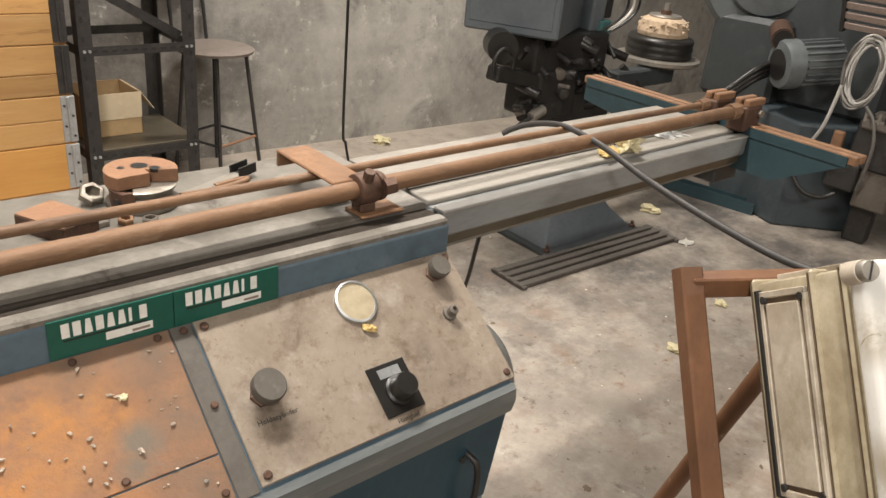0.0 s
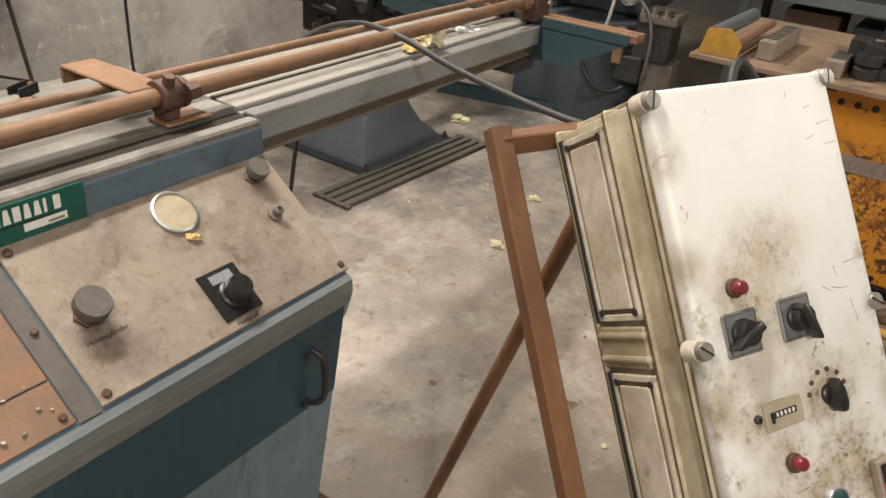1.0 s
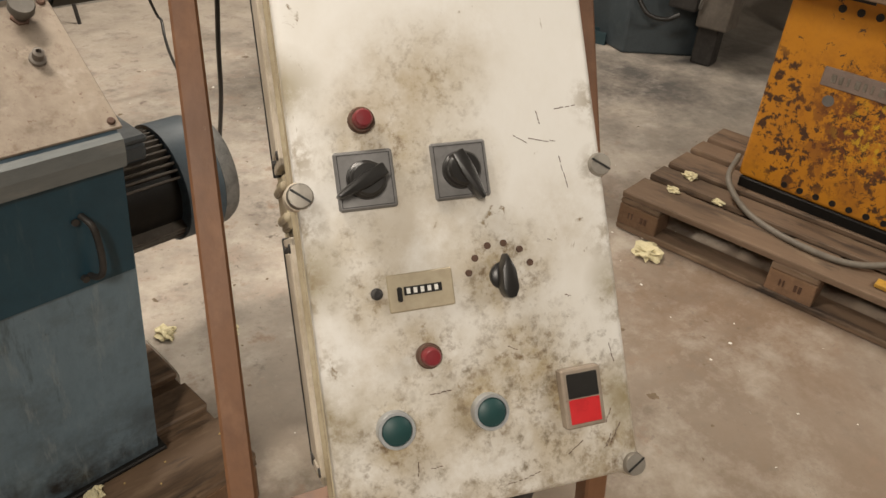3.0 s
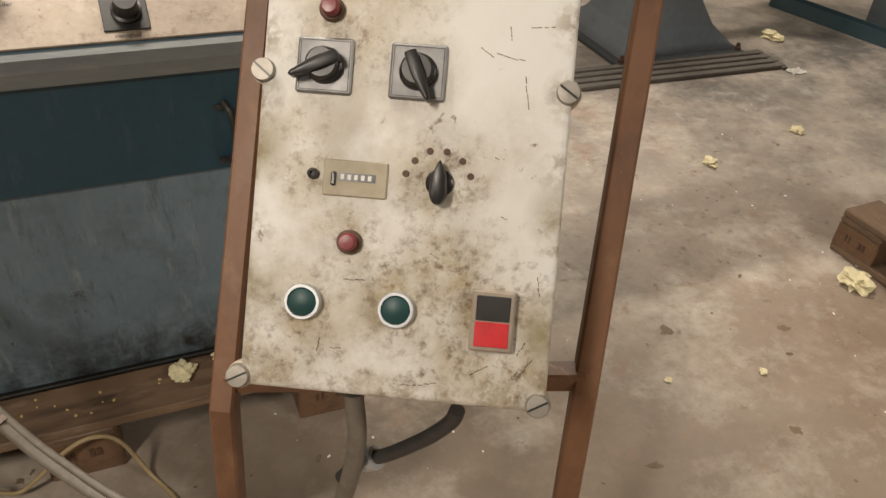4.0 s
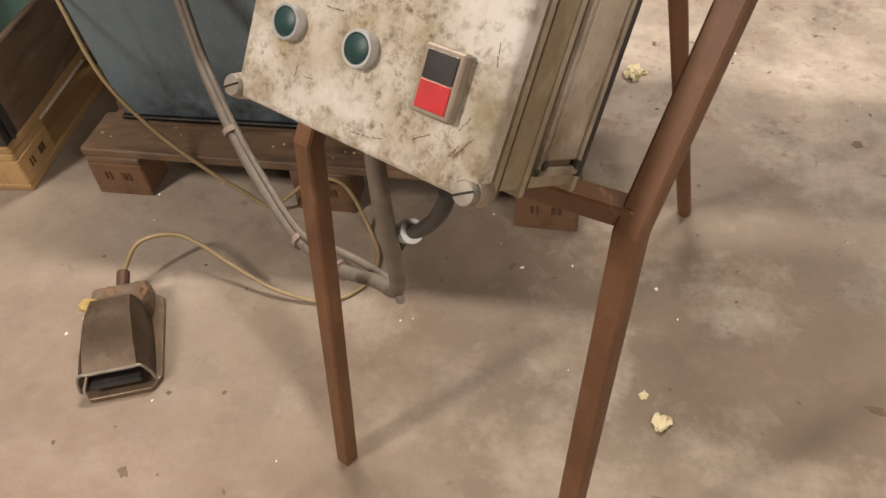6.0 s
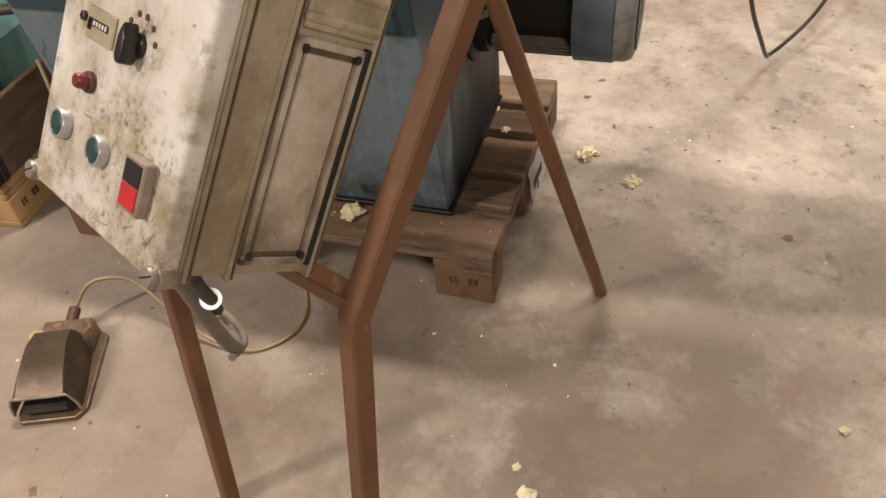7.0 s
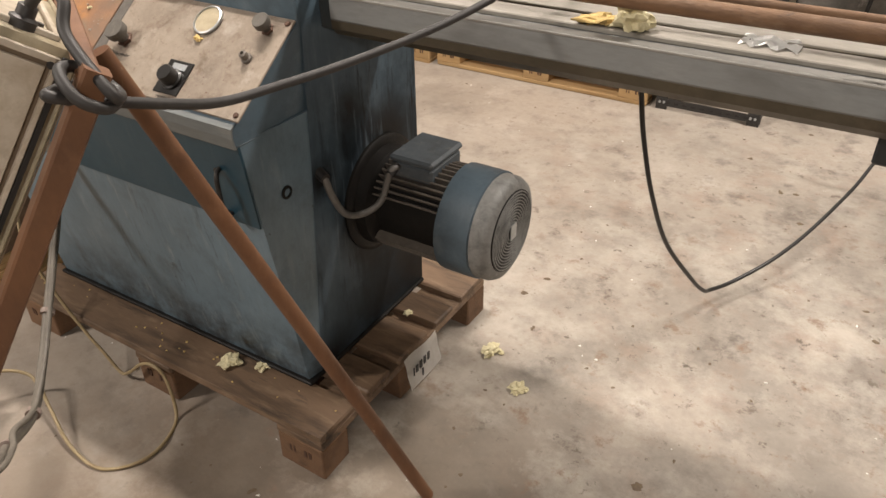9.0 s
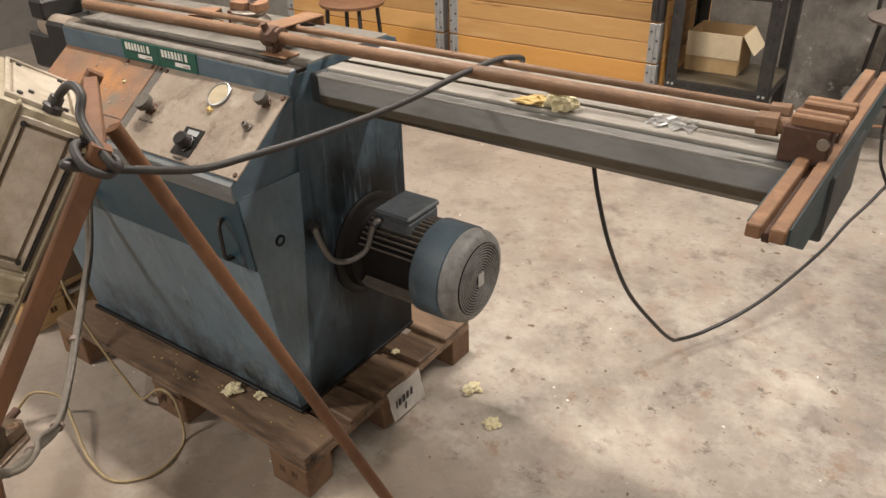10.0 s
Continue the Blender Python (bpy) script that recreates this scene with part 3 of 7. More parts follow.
def pallet(place, turn, mat, blockmat, label, group="", bottom=True):
    """A four-way pallet 1.2 by 0.8 m: five deck boards, three bearers, nine blocks and three bottom boards."""
    p = thing("pallet", place, label, "pallet", group, turn=turn)
    m = ROOTS[p.name]
    for i, (y, w) in enumerate(((0.0725, 0.145), (0.24, 0.1), (0.40, 0.145), (0.56, 0.1), (0.7275, 0.145))):
        part("deck_board", board_mesh((1.2, w, 0.022), i), mat, p, m=m @ pose(0.6, y, 0.133))
    for i, x in enumerate((0.0725, 0.6, 1.1275)):
        part("bearer", board_mesh((0.8, 0.145, 0.022), 10 + i), mat, p, m=m @ pose(x, 0.4, 0.111, 0, 0, 90))
    for x, w in ((0.0725, 0.145), (0.6, 0.145), (1.1275, 0.145)):
        for y, d in ((0.05, 0.1), (0.4, 0.145), (0.75, 0.1)):
            low = 0.022 if bottom else 0.0
            wood_block = part("pallet_block", board_mesh((w, d, 0.1 - low), int(x * 90 + y * 7)), blockmat, p, m=m @ pose(x, y, (0.1 + low) / 2))
            if y < 0.1:
                for q, u in enumerate((-0.034, -0.022, 0.012, 0.026)):
                    part("stamp", block((x + u, -0.0022, 0.052), (x + u + (0.005 if q < 2 else 0.009), 0.0005, 0.074), m=m), RUSTDARK, wood_block, "faded burnt-in stamp")
    for i, (y, w) in enumerate(((0.05, 0.1), (0.4, 0.145), (0.75, 0.1)) if bottom else ()):
        part("bottom_board", board_mesh((1.2, w, 0.022), 20 + i), mat, p, m=m @ pose(0.6, y, 0.011))
    return p


# ---- the tube bending machine ----
BASE = Matrix()
pallet((0.195, 0.865, 0.001), 0.4, PALLETDARK, BLOCKDARK, "old dark oil-stained wooden pallet under the bending machine", bottom=False)
paper = thing("paper_sign", (1.405, 1.29, 0.03), "torn white paper sheet with handwriting stapled to the pallet", "paper")
bm = bmesh.new()
rows = [[bm.verts.new((1.402 + 0.012 * (1 - k / 6) + 0.0015 * math.sin(k * 1.7 + i), 1.215 + 0.155 * i / 6 + 0.012 * (1 - k / 6), 0.022 + 0.113 * k / 6 + 0.003 * math.sin(i * 1.1))) for i in range(7)] for k in range(7)]
for a, b in zip(rows, rows[1:]):
    for i in range(6):
        bm.faces.new((a[i], a[i + 1], b[i + 1], b[i]))
bmesh.ops.solidify(bm, geom=bm.faces[:], thickness=0.001)
part("sheet", bm, PAPER, paper)
bm = bmesh.new()
for k, (y, z, h, w) in enumerate(((1.242, 0.083, 0.028, 0.004), (1.257, 0.085, 0.024, 0.010), (1.276, 0.087, 0.026, 0.011), (1.295, 0.089, 0.026, 0.010), (1.314, 0.09, 0.026, 0.010), (1.285, 0.052, 0.026, 0.005))):
    block((1.4135, y - w / 2, z - h / 2), (1.416, y + w / 2, z + h / 2), bm=bm)
part("writing", bm, BLACK, paper, "faded handwritten strokes")

MACHINE_FRAME = Matrix.Translation((1.25, 1.0, 0)) @ Matrix.Rotation(math.radians(1.0), 4, "Z") @ Matrix.Translation((-1.25, -1.0, 0))
BASE = MACHINE_FRAME
bender = thing("tube_bending_machine", (0.80, 1.25, 0.148), "blue painted tube bending machine with rusty guide rods", "machine")
X0, X1 = 0.235, 1.250
# Main cabinet: front tapering inwards to the foot, with a shallow fold on the motor side.
bm = bmesh.new()


def ring(z, front, corner, fold):
    return [bm.verts.new(p) for p in ((X0 + 0.03, front, z), (corner, front, z), (*fold, z), (fold[0], 1.54, z), (X0, 1.54, z), (X0, front + 0.04, z))]


rings = [ring(0.148, 1.012, 1.248, (1.2535, 1.05)), ring(0.20, 1.004, 1.247, (1.2535, 1.055)), ring(0.655, 0.945, 1.241, (1.2515, 1.10)), ring(0.868, 0.922, 1.236, (1.2505, 1.114))]
for a, b in zip(rings, rings[1:]):
    for i in range(6):
        bm.faces.new((a[i], a[(i + 1) % 6], b[(i + 1) % 6], b[i]))
bm.faces.new(rings[0][::-1])
bm.faces.new(rings[-1])
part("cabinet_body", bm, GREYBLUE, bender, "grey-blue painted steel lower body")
# The upper body in profile: lip, sloping desk, upright band, flat top.
upper = prism([(0.930, 0.862), (0.911, 0.863), (0.905, 0.885), (0.908, 0.905), (1.112, 1.056), (1.118, 1.062), (1.118, 1.112), (1.126, 1.122), (1.148, 1.126), (1.148, 1.112), (1.184, 1.112), (1.184, 1.126), (1.505, 1.126), (1.54, 1.112), (1.54, 0.862)], "x", 0.310, X1)
for v in upper.verts:
    if v.co.x > 1.0:
        v.co.x = 1.238 + (X1 - 1.238) * min(1, max(0, (v.co.y - 0.90) / 0.21))
bmesh.ops.bevel(upper, geom=upper.edges[:], offset=0.003, segments=2, affect="EDGES", profile=0.5)
part("cabinet_head", upper, BLUE, bender, "blue painted head with a sloping desk")
side = bmesh.new()
quads = [[(1.2545, 1.052, 0.160), (1.2545, 1.541, 0.160), (1.2530, 1.541, 0.655), (1.2530, 1.102, 0.655)], [(1.2530, 1.102, 0.655), (1.2530, 1.541, 0.655), (1.2520, 1.541, 0.868), (1.2520, 1.116, 0.868)], [(1.2520, 1.116, 0.868), (1.2520, 1.541, 0.868), (1.2518, 1.538, 1.105), (1.2518, 1.128, 1.060)]]
for q in quads:
    side.faces.new([side.verts.new(p) for p in q])
bmesh.ops.remove_doubles(side, verts=side.verts, dist=0.0005)
part("side_panel", side, GREASYSHADEBLUE, bender, "blue side panel blackened with oil round the motor, lower part darkened for shade")
root = Vector((0.80, 1.25, 0.148))
# Oil black round the motor; darkening towards the foot is partly painted shade.
grime_or_shading(GREASYSHADEBLUE, [(Vector(p) - root, r, k) for p, r, k in (((1.25, 1.40, 0.54), 0.25, 4.0), ((1.25, 1.48, 0.25), 0.30, 3.0), ((1.25, 1.29, 0.74), 0.09, 3.0), ((1.25, 1.30, 0.22), 0.24, 0.9))], (0.010, 0.013, 0.015), 5.0, 0.30, 0.52)
grime_or_shading(GREASYSHADEBLUE, [(Vector((1.25, 1.42, 0.75)) - root, 0.55, 0.9), (Vector((1.25, 1.36, 0.25)) - root, 0.35, 0.8)], (0.030, 0.046, 0.060), 6.0, 0.25, 0.55)
grime_or_shading(GREASYSHADEBLUE, [(Vector(p) - root, r, k) for p, r, k in (((1.25, 1.32, 0.49), 0.17, 1.2), ((1.25, 1.40, 0.68), 0.15, 1.2), ((1.25, 1.37, 0.22), 0.15, 0.8), ((1.25, 1.53, 0.31), 0.26, 1.2), ((1.25, 1.14, 0.69), 0.07, 1.1), ((1.25, 1.10, 0.16), 0.12, 1.0), ((1.25, 1.25, 0.82), 0.07, 0.9))], (0.010, 0.010, 0.010), 14.0, 0.18, 0.5)
# Near-black patches that darken the cabinet front towards its foot.
grime_or_shading(GREYBLUE, [(Vector((x, 1.015, 0.15)) - root, 0.20, 1.6) for x in (0.46, 0.58, 0.70, 0.82, 0.94, 1.06, 1.18)], (0.02, 0.02, 0.02), 9.0, 0.38, 0.72)
grime_or_shading(GREASYSHADEBLUE, [(Vector(p) - root, r, k) for p, r, k in (((1.25, 1.32, 0.80), 0.22, 1.6), ((1.25, 1.46, 0.75), 0.22, 1.6), ((1.25, 1.20, 0.45), 0.25, 0.9))], (0.012, 0.014, 0.016), 26.0, 0.54, 0.64, (1, 1, 0.10))
grime_or_shading(GREASYSHADEBLUE, [(Vector((1.25, 1.20, 0.75)) - root, 0.45, 0.8)], (0.17, 0.215, 0.25), 30.0, 0.56, 0.70, (1, 1, 0.08))
grime_or_shading(GREYBLUE, [(Vector((0.8, 0.95, 0.45)) - root, 0.8, 0.8)], (0.25, 0.29, 0.30), 34.0, 0.57, 0.70, (1, 1, 0.08))
grime_or_shading(GREYBLUE, [(Vector((0.9, 0.95, 0.35)) - root, 0.7, 0.9)], (0.045, 0.058, 0.066), 22.0, 0.57, 0.68, (1, 1, 0.10))
grime_or_shading(DARKBLUE, [(Vector((0.9, 0.93, 0.76)) - root, 0.7, 0.7)], (0.05, 0.085, 0.105), 30.0, 0.56, 0.70, (1, 1, 0.12))
part("lower_rim", block((0.255, 0.998, 0.1485), (1.262, 1.54, 0.160), 0.003), GREASE, bender, "black oily rim")
part("dark_band", prism([(0.9435, 0.655), (0.922, 0.862), (0.916, 0.862), (0.9395, 0.655)], "x", X0 + 0.04, 1.2365), DARKBLUE, bender, "dark blue painted band")
part("desk_lip", prism([(0.908, 0.860), (0.9025, 0.886), (0.9045, 0.9065), (0.914, 0.9135), (0.914, 0.909), (0.908, 0.903), (0.9065, 0.886), (0.9115, 0.862)], "x", 0.311, 1.239), LIPGREY, bender, "dusty worn grey-blue lip below the desk")
part("table_top", block((0.315, 1.1835, 1.118), (1.249, 1.503, 1.131), 0.002), TABLE, bender, "dusty grey steel table top")
# Dark block that fills the groove, set below the strips beside it.
part("table_groove", block((0.315, 1.149, 1.112), (1.248, 1.1835, 1.1215)), GROOVE, bender, "dark brown groove")
part("table_strip", block((0.315, 1.1205, 1.112), (1.249, 1.1485, 1.1265), 0.004), TABLE, bender, "dusty grey steel front strip")
DESK = Matrix.Translation((0.051, 0.9193, 0.9140)) @ Matrix.Rotation(math.radians(36.5), 4, "X") @ Matrix.Diagonal((1.026, 1.06, 1.03, 1))


def desk_part(name, bm, mat, label="", parent=None, smooth=False):
    return part(name, bm, mat, parent or bender, label, m=DESK, smooth=smooth)


def screw_head(u, v, r=0.006, h=0.004, z=0.0):
    bm = lathe([(r, z), (r, z + h * 0.6), (r * 0.7, z + h)], Matrix.Translation((u, v, 0)), seg=12)
    return bm


control_panel = desk_part("control_panel", block((0.716, 0.002, 0.0), (1.166, 0.236, 0.005), 0.0015), PANEL, "dusty bare steel control panel")
for u, v in ((0.728, 0.014), (1.154, 0.014), (0.728, 0.224), (1.154, 0.224)):
    desk_part("screw", screw_head(u, v, z=0.005), RUSTDARK, parent=control_panel)
rust = desk_part("rusty_cover", block((0.262, 0.062, 0.0), (0.682, 0.234, 0.004), 0.001), RUST, "orange rusted steel cover sheet")
desk_part("lower_rusty_cover", block((0.262, 0.002, 0.0), (0.682, 0.060, 0.0035), 0.001), RUST, "orange rusted steel cover strip")
desk_part("cover_strip", block((0.684, -0.002, 0.0), (0.713, 0.236, 0.003), 0.001), GUTTER, "dirt-filled strip between the covers")
for u, v in ((0.671, 0.014), (0.665, 0.226), (0.70, 0.226), (0.70, 0.12), (0.56, 0.226), (0.57, 0.07)):
    desk_part("screw", screw_head(u, v, z=0.004, r=0.005), RUSTDARK, parent=rust)


def desk_knob(u, v, r, height, name, label):
    k = desk_part(name, lathe([(r * 0.55, 0.005), (r * 0.52, height * 0.50), (r * 0.60, height * 0.56), (r * 0.96, height * 0.60), (r * 1.02, height * 0.66), (r * 1.02, height * 0.93), (r * 0.95, height), (0.001, height * 0.985)], Matrix.Translation((u, v, 0)), seg=32), DUSTKNOB, label, smooth=True)
    desk_part("knob_nut", lathe([(r * 0.8, 0.005), (r * 0.8, height * 0.22), (r * 0.7, height * 0.25)], Matrix.Translation((u, v, 0)), seg=6), RUSTDARK, parent=k)
    return k


desk_knob(0.764, 0.112, 0.0225, 0.045, "pressure_knob", "round dusty dark grey pressure knob")
desk_knob(1.115, 0.203, 0.0175, 0.038, "pressure_knob", "round dusty dark grey pressure knob")
gauge = desk_part("pressure_gauge", lathe([(0.0300, 0.005), (0.0340, 0.006), (0.0340, 0.011), (0.0308, 0.0125), (0.0300, 0.008), (0.001, 0.008)], Matrix.Translation((0.957, 0.195, 0)), seg=40), ZINC, "round pressure gauge with a bright ring", smooth=True)
desk_part("gauge_face", lathe([(0.0303, 0.0082), (0.0303, 0.009), (0.001, 0.0091)], Matrix.Translation((0.957, 0.195, 0)), seg=40), GAUGEFACE, "yellowed gauge face", parent=gauge)
valve = desk_part("bleed_valve", lathe([(0.0115, 0.005), (0.0115, 0.010), (0.008, 0.012), (0.008, 0.024), (0.004, 0.026), (0.004, 0.018), (0.0005, 0.018)], Matrix.Translation((1.106, 0.132, 0)), seg=20), FIN, "small hollow dark steel valve stub", smooth=True)
speed = desk_part("speed_selector", block((0.920, 0.018, 0.005), (0.988, 0.094, 0.008), 0.001), BLACK, "speed selector with a square black plate")
desk_part("selector_knob", lathe([(0.023, 0.008), (0.023, 0.013), (0.019, 0.015), (0.0175, 0.036), (0.0165, 0.038), (0.0005, 0.038)], Matrix.Translation((0.957, 0.050, 0)), seg=26), BLACK, "black ribbed knob", parent=speed, smooth=True)
desk_part("maker_plate", block((0.936, 0.073, 0.008), (0.974, 0.087, 0.0086)), ZINC, "small silver print", parent=speed)


def words(text, size, m, mat, parent, name="lettering", label=""):
    """Words in the built-in font, turned into a thin mesh."""
    curve = bpy.data.curves.new("text", "FONT")
    curve.body, curve.size, curve.extrude = text, size, 0.0002
    curve.resolution_u = 2
    tmp = new("text", curve)
    data = bpy.data.meshes.new_from_object(tmp)
    bpy.data.objects.remove(tmp)
    bm = bmesh.new()
    bm.from_mesh(data)
    bpy.data.meshes.remove(data)
    return part(name, bm, mat, parent, label, m=m)


words("Holdecylinder", 0.0105, DESK @ Matrix.Translation((0.742, 0.074, 0.0053)), DARKSTEEL, control_panel, label="faded engraved words Holdecylinder")
words("Hastighed", 0.0095, DESK @ Matrix.Translation((0.934, 0.007, 0.0053)), DARKSTEEL, control_panel, label="faded engraved word Hastighed")

def desk_local(u, v):
    return DESK @ Vector((u, v, 0.005)) - root


grime_or_shading(PANEL, [(desk_local(u, v), r, k) for u, v, r, k in ((0.764, 0.10, 0.055, 1.1), (0.775, 0.05, 0.05, 0.8), (0.955, 0.05, 0.06, 0.9), (1.105, 0.135, 0.045, 1.1), (1.115, 0.195, 0.04, 0.9), (0.957, 0.16, 0.06, 0.7), (1.01, 0.09, 0.07, 0.7), (0.85, 0.20, 0.06, 0.6), (1.06, 0.03, 0.05, 0.5))], (0.075, 0.052, 0.035), 30.0, 0.38, 0.72)
grime_or_shading(RUST, [(desk_local(u, v), r, k) for u, v, r, k in ((0.50, 0.16, 0.12, 1.0), (0.44, 0.10, 0.10, 0.9), (0.56, 0.15, 0.08, 0.9), (0.55, 0.03, 0.06, 0.9), (0.47, 0.03, 0.06, 0.8))], (0.40, 0.18, 0.055), 26.0, 0.36, 0.62)
grime_or_shading(RUST, [(desk_local(u, v), r, k) for u, v, r, k in ((0.66, 0.22, 0.10, 1.0), (0.67, 0.12, 0.08, 1.0), (0.56, 0.235, 0.08, 0.9), (0.66, 0.03, 0.08, 1.0), (0.45, 0.235, 0.07, 0.9), (0.36, 0.20, 0.07, 0.9))], (0.17, 0.115, 0.08), 18.0, 0.25, 0.60)
grime_or_shading(RUST, [(desk_local(u, v), r, k) for u, v, r, k in ((0.60, 0.11, 0.035, 1.2), (0.585, 0.08, 0.03, 1.0))], (0.16, 0.13, 0.10), 25.0, 0.3, 0.5)

# Green stickers with plain white shapes.
for x in (0.603, 0.761):
    sticker = part("sticker", block((x, 1.1155, 1.0655), (x + 0.157, 1.1185, 1.1195), 0.0005), GREENSTICKER, bender, "dark green sticker with white print")
    bm = bmesh.new()
    for k in range(8):
        a = x + 0.016 + k * 0.0137
        w = 0.0038 if k == 6 else 0.0097
        lean = (0.0, 0.0, 0.002, 0.0, 0.002, -0.002, 0.0, 0.0)[k]
        prism([(a, 1.0935), (a + w, 1.0935), (a + w - abs(lean), 1.1135), (a + abs(lean), 1.1135)], "y", 1.1147, 1.1157, bm=bm)
    part("print", bm, WHITEPRINT, sticker, "white shapes of a maker's mark")
    part("label_strip", block((x + 0.068, 1.1147, 1.0755), (x + 0.128, 1.1157, 1.0865)), WHITEPRINT, sticker, "blank white strip")
    part("strip_marks", block((x + 0.101, 1.1143, 1.0780), (x + 0.124, 1.1148, 1.0815)), PLATEGREY, sticker, "faint grey bar of small figures")
    part("small_print", block((x + 0.017, 1.1149, 1.0880), (x + 0.120, 1.1157, 1.0900)), BLACK, sticker)

# Handle, hole, gland and motor.
handle = part("handle", hose([(1.160, 0.940, 0.794), (1.164, 0.917, 0.791), (1.170, 0.904, 0.777), (1.173, 0.902, 0.734), (1.171, 0.905, 0.696), (1.165, 0.920, 0.680), (1.160, 0.944, 0.676)], 0.0055), DARKSTEEL, bender, "bent round dark steel door handle", smooth=True)
part("handle_bolt", rod((1.152, 0.932, 0.786), (1.152, 0.920, 0.786), 0.006, seg=8), DARKSTEEL, handle)
part("handle_bolt", rod((1.152, 0.940, 0.676), (1.152, 0.928, 0.676), 0.006, seg=8), DARKSTEEL, handle)
part("cable_hole", lathe([(0.016, 0.0), (0.016, 0.003), (0.010, 0.004), (0.010, -0.004), (0.0005, -0.004)], Matrix.Translation((1.2455, 1.025, 0.709)) @ Matrix.Rotation(math.radians(90), 4, "Y"), seg=20), GREASE, bender, "black greasy cable hole", smooth=True)
MY, MZ = 1.362, 0.548
AX = Matrix.Translation((1.250, MY, MZ)) @ Matrix.Rotation(math.radians(90), 4, "Y")
motor = part("electric_motor", lathe([(0.158, 0.0), (0.158, 0.010), (0.15, 0.016), (0.135, 0.018), (0.13, 0.045), (0.105, 0.06), (0.105, 0.26), (0.05, 0.262)], AX, seg=40), GREASE, bender, "flange-mounted electric motor with a blue fan cover", smooth=True)
for k in range(48):
    a = 2 * math.pi * k / 48
    if 1.15 < a < 2.0:
        continue
    bm = block((0.100, -0.0026, 0.058), (0.129, 0.0026, 0.255), 0.001)
    part("cooling_fin", bm, FIN, motor, m=AX @ Matrix.Rotation(-a, 4, "Z"))
bm = lathe([(0.132, 0.247), (0.137, 0.249), (0.137, 0.338), (0.133, 0.341)], AX, seg=36)
cover = part("fan_cover", bm, COWL, motor, "blue fan cover", smooth=True)
end_cap = part("fan_end", lathe([(0.133, 0.341), (0.1325, 0.366), (0.125, 0.380), (0.112, 0.386), (0.0005, 0.387)], AX, seg=40), FANEND, motor, "worn bare metal fan end", smooth=True)
part("grille_back", lathe([(0.104, 0.3855), (0.104, 0.3885), (0.001, 0.3885)], AX, seg=40), GREASE, end_cap, "dark hollow behind the grille")


def ring_bar(r, w, z0, z1, m, bm, seg=40):
    """A flat ring with a square section."""
    own = bmesh.new()
    loops = [[own.verts.new((q * math.cos(2 * math.pi * k / seg), q * math.sin(2 * math.pi * k / seg), h)) for k in range(seg)] for q, h in ((r, z0), (r + w, z0), (r + w, z1), (r, z1))]
    for a, b in zip(loops, loops[1:] + loops[:1]):
        for k in range(seg):
            own.faces.new((a[k], a[(k + 1) % seg], b[(k + 1) % seg], b[k]))
    return merge(own, bm, m)


bm = bmesh.new()
for k in range(11):
    ring_bar(0.022 + 0.0076 * k, 0.0030, 0.3875, 0.3905, AX, bm)
part("fan_grille", bm, FANEND, end_cap, "worn grey ring grille")

part("motor_label", block((-0.02, -0.014, 0.391), (0.02, 0.014, 0.3935), m=AX), ZINC, end_cap, "small silver plate")
terminal = part("terminal_box", block((1.338, 1.296, 0.648), (1.453, 1.436, 0.690), 0.006), DUSTBLUE, motor, "dusty blue-grey terminal box")
part("terminal_lid", block((1.334, 1.292, 0.691), (1.457, 1.440, 0.709), 0.006), DUSTBLUE, terminal)
part("motor_cable", hose([(1.250, 1.129, 0.709), (1.272, 1.126, 0.699), (1.282, 1.134, 0.654), (1.295, 1.159, 0.599), (1.312, 1.206, 0.579), (1.335, 1.249, 0.599), (1.347, 1.266, 0.654), (1.355, 1.272, 0.679), (1.362, 1.289, 0.682)], 0.0085), CABLEGREY, motor, "grey rubber motor cable", smooth=True)
part("cable_gland", rod((1.250, 1.131, 0.712), (1.276, 1.124, 0.704), 0.013, seg=12), DARKSTEEL, motor)
part("cable_gland", rod((1.353, 1.266, 0.669), (1.358, 1.294, 0.686), 0.011, seg=12), DARKSTEEL, motor)

# The bed: a long beam that carries the guide rods, with a cross rail at its end.
BEDM = Matrix.Translation((1.285, 1.177, 1.106)) @ Matrix.Rotation(math.radians(1.0), 4, "Z") @ Matrix.Translation((0, -1.25, 0))
LEN = 1.095


def bed_part(name, bm, mat, label="", parent=None, smooth=False):
    return part(name, bm, mat, parent or bender, label, m=BEDM, smooth=smooth)


beam = bed_part("bed_beam", prism([(1.252, 0.0), (1.252, -0.047), (1.258, -0.053), (1.54, -0.053), (1.55, -0.047), (1.55, 0.0)], "x", 0.002, LEN, bevel=0.002), BEDFRONT, "grey painted steel bed beam")
# Underside in a darker brown than the beam's grey front.
bed_part("beam_underside", prism([(1.256, -0.051), (1.259, -0.070), (1.275, -0.086), (1.53, -0.088), (1.545, -0.051)], "x", 0.0, LEN - 0.01), BEDDARK, "dark brown underside", parent=beam)
bed_part("bed_plate", block((0.0, 1.292, 0.0), (LEN - 0.004, 1.548, 0.010), 0.002), BED, "dusty bare steel bed plate", parent=beam)
bed_part("bed_edge", block((0.0, 1.250, -0.002), (LEN, 1.278, 0.004), 0.0015), PALEEDGE, "bright worn steel front edge", parent=beam)
bed_part("plate_rib", block((0.0, 1.352, 0.010), (LEN - 0.01, 1.362, 0.0125), 0.001), BEDDARK, "dark groove strip", parent=beam)
part("end_plate", block((1.246, 1.192, 1.03), (1.290, 1.47, 1.103), 0.004), DARKPAINT, bender, "dark greasy end plate under the bed")
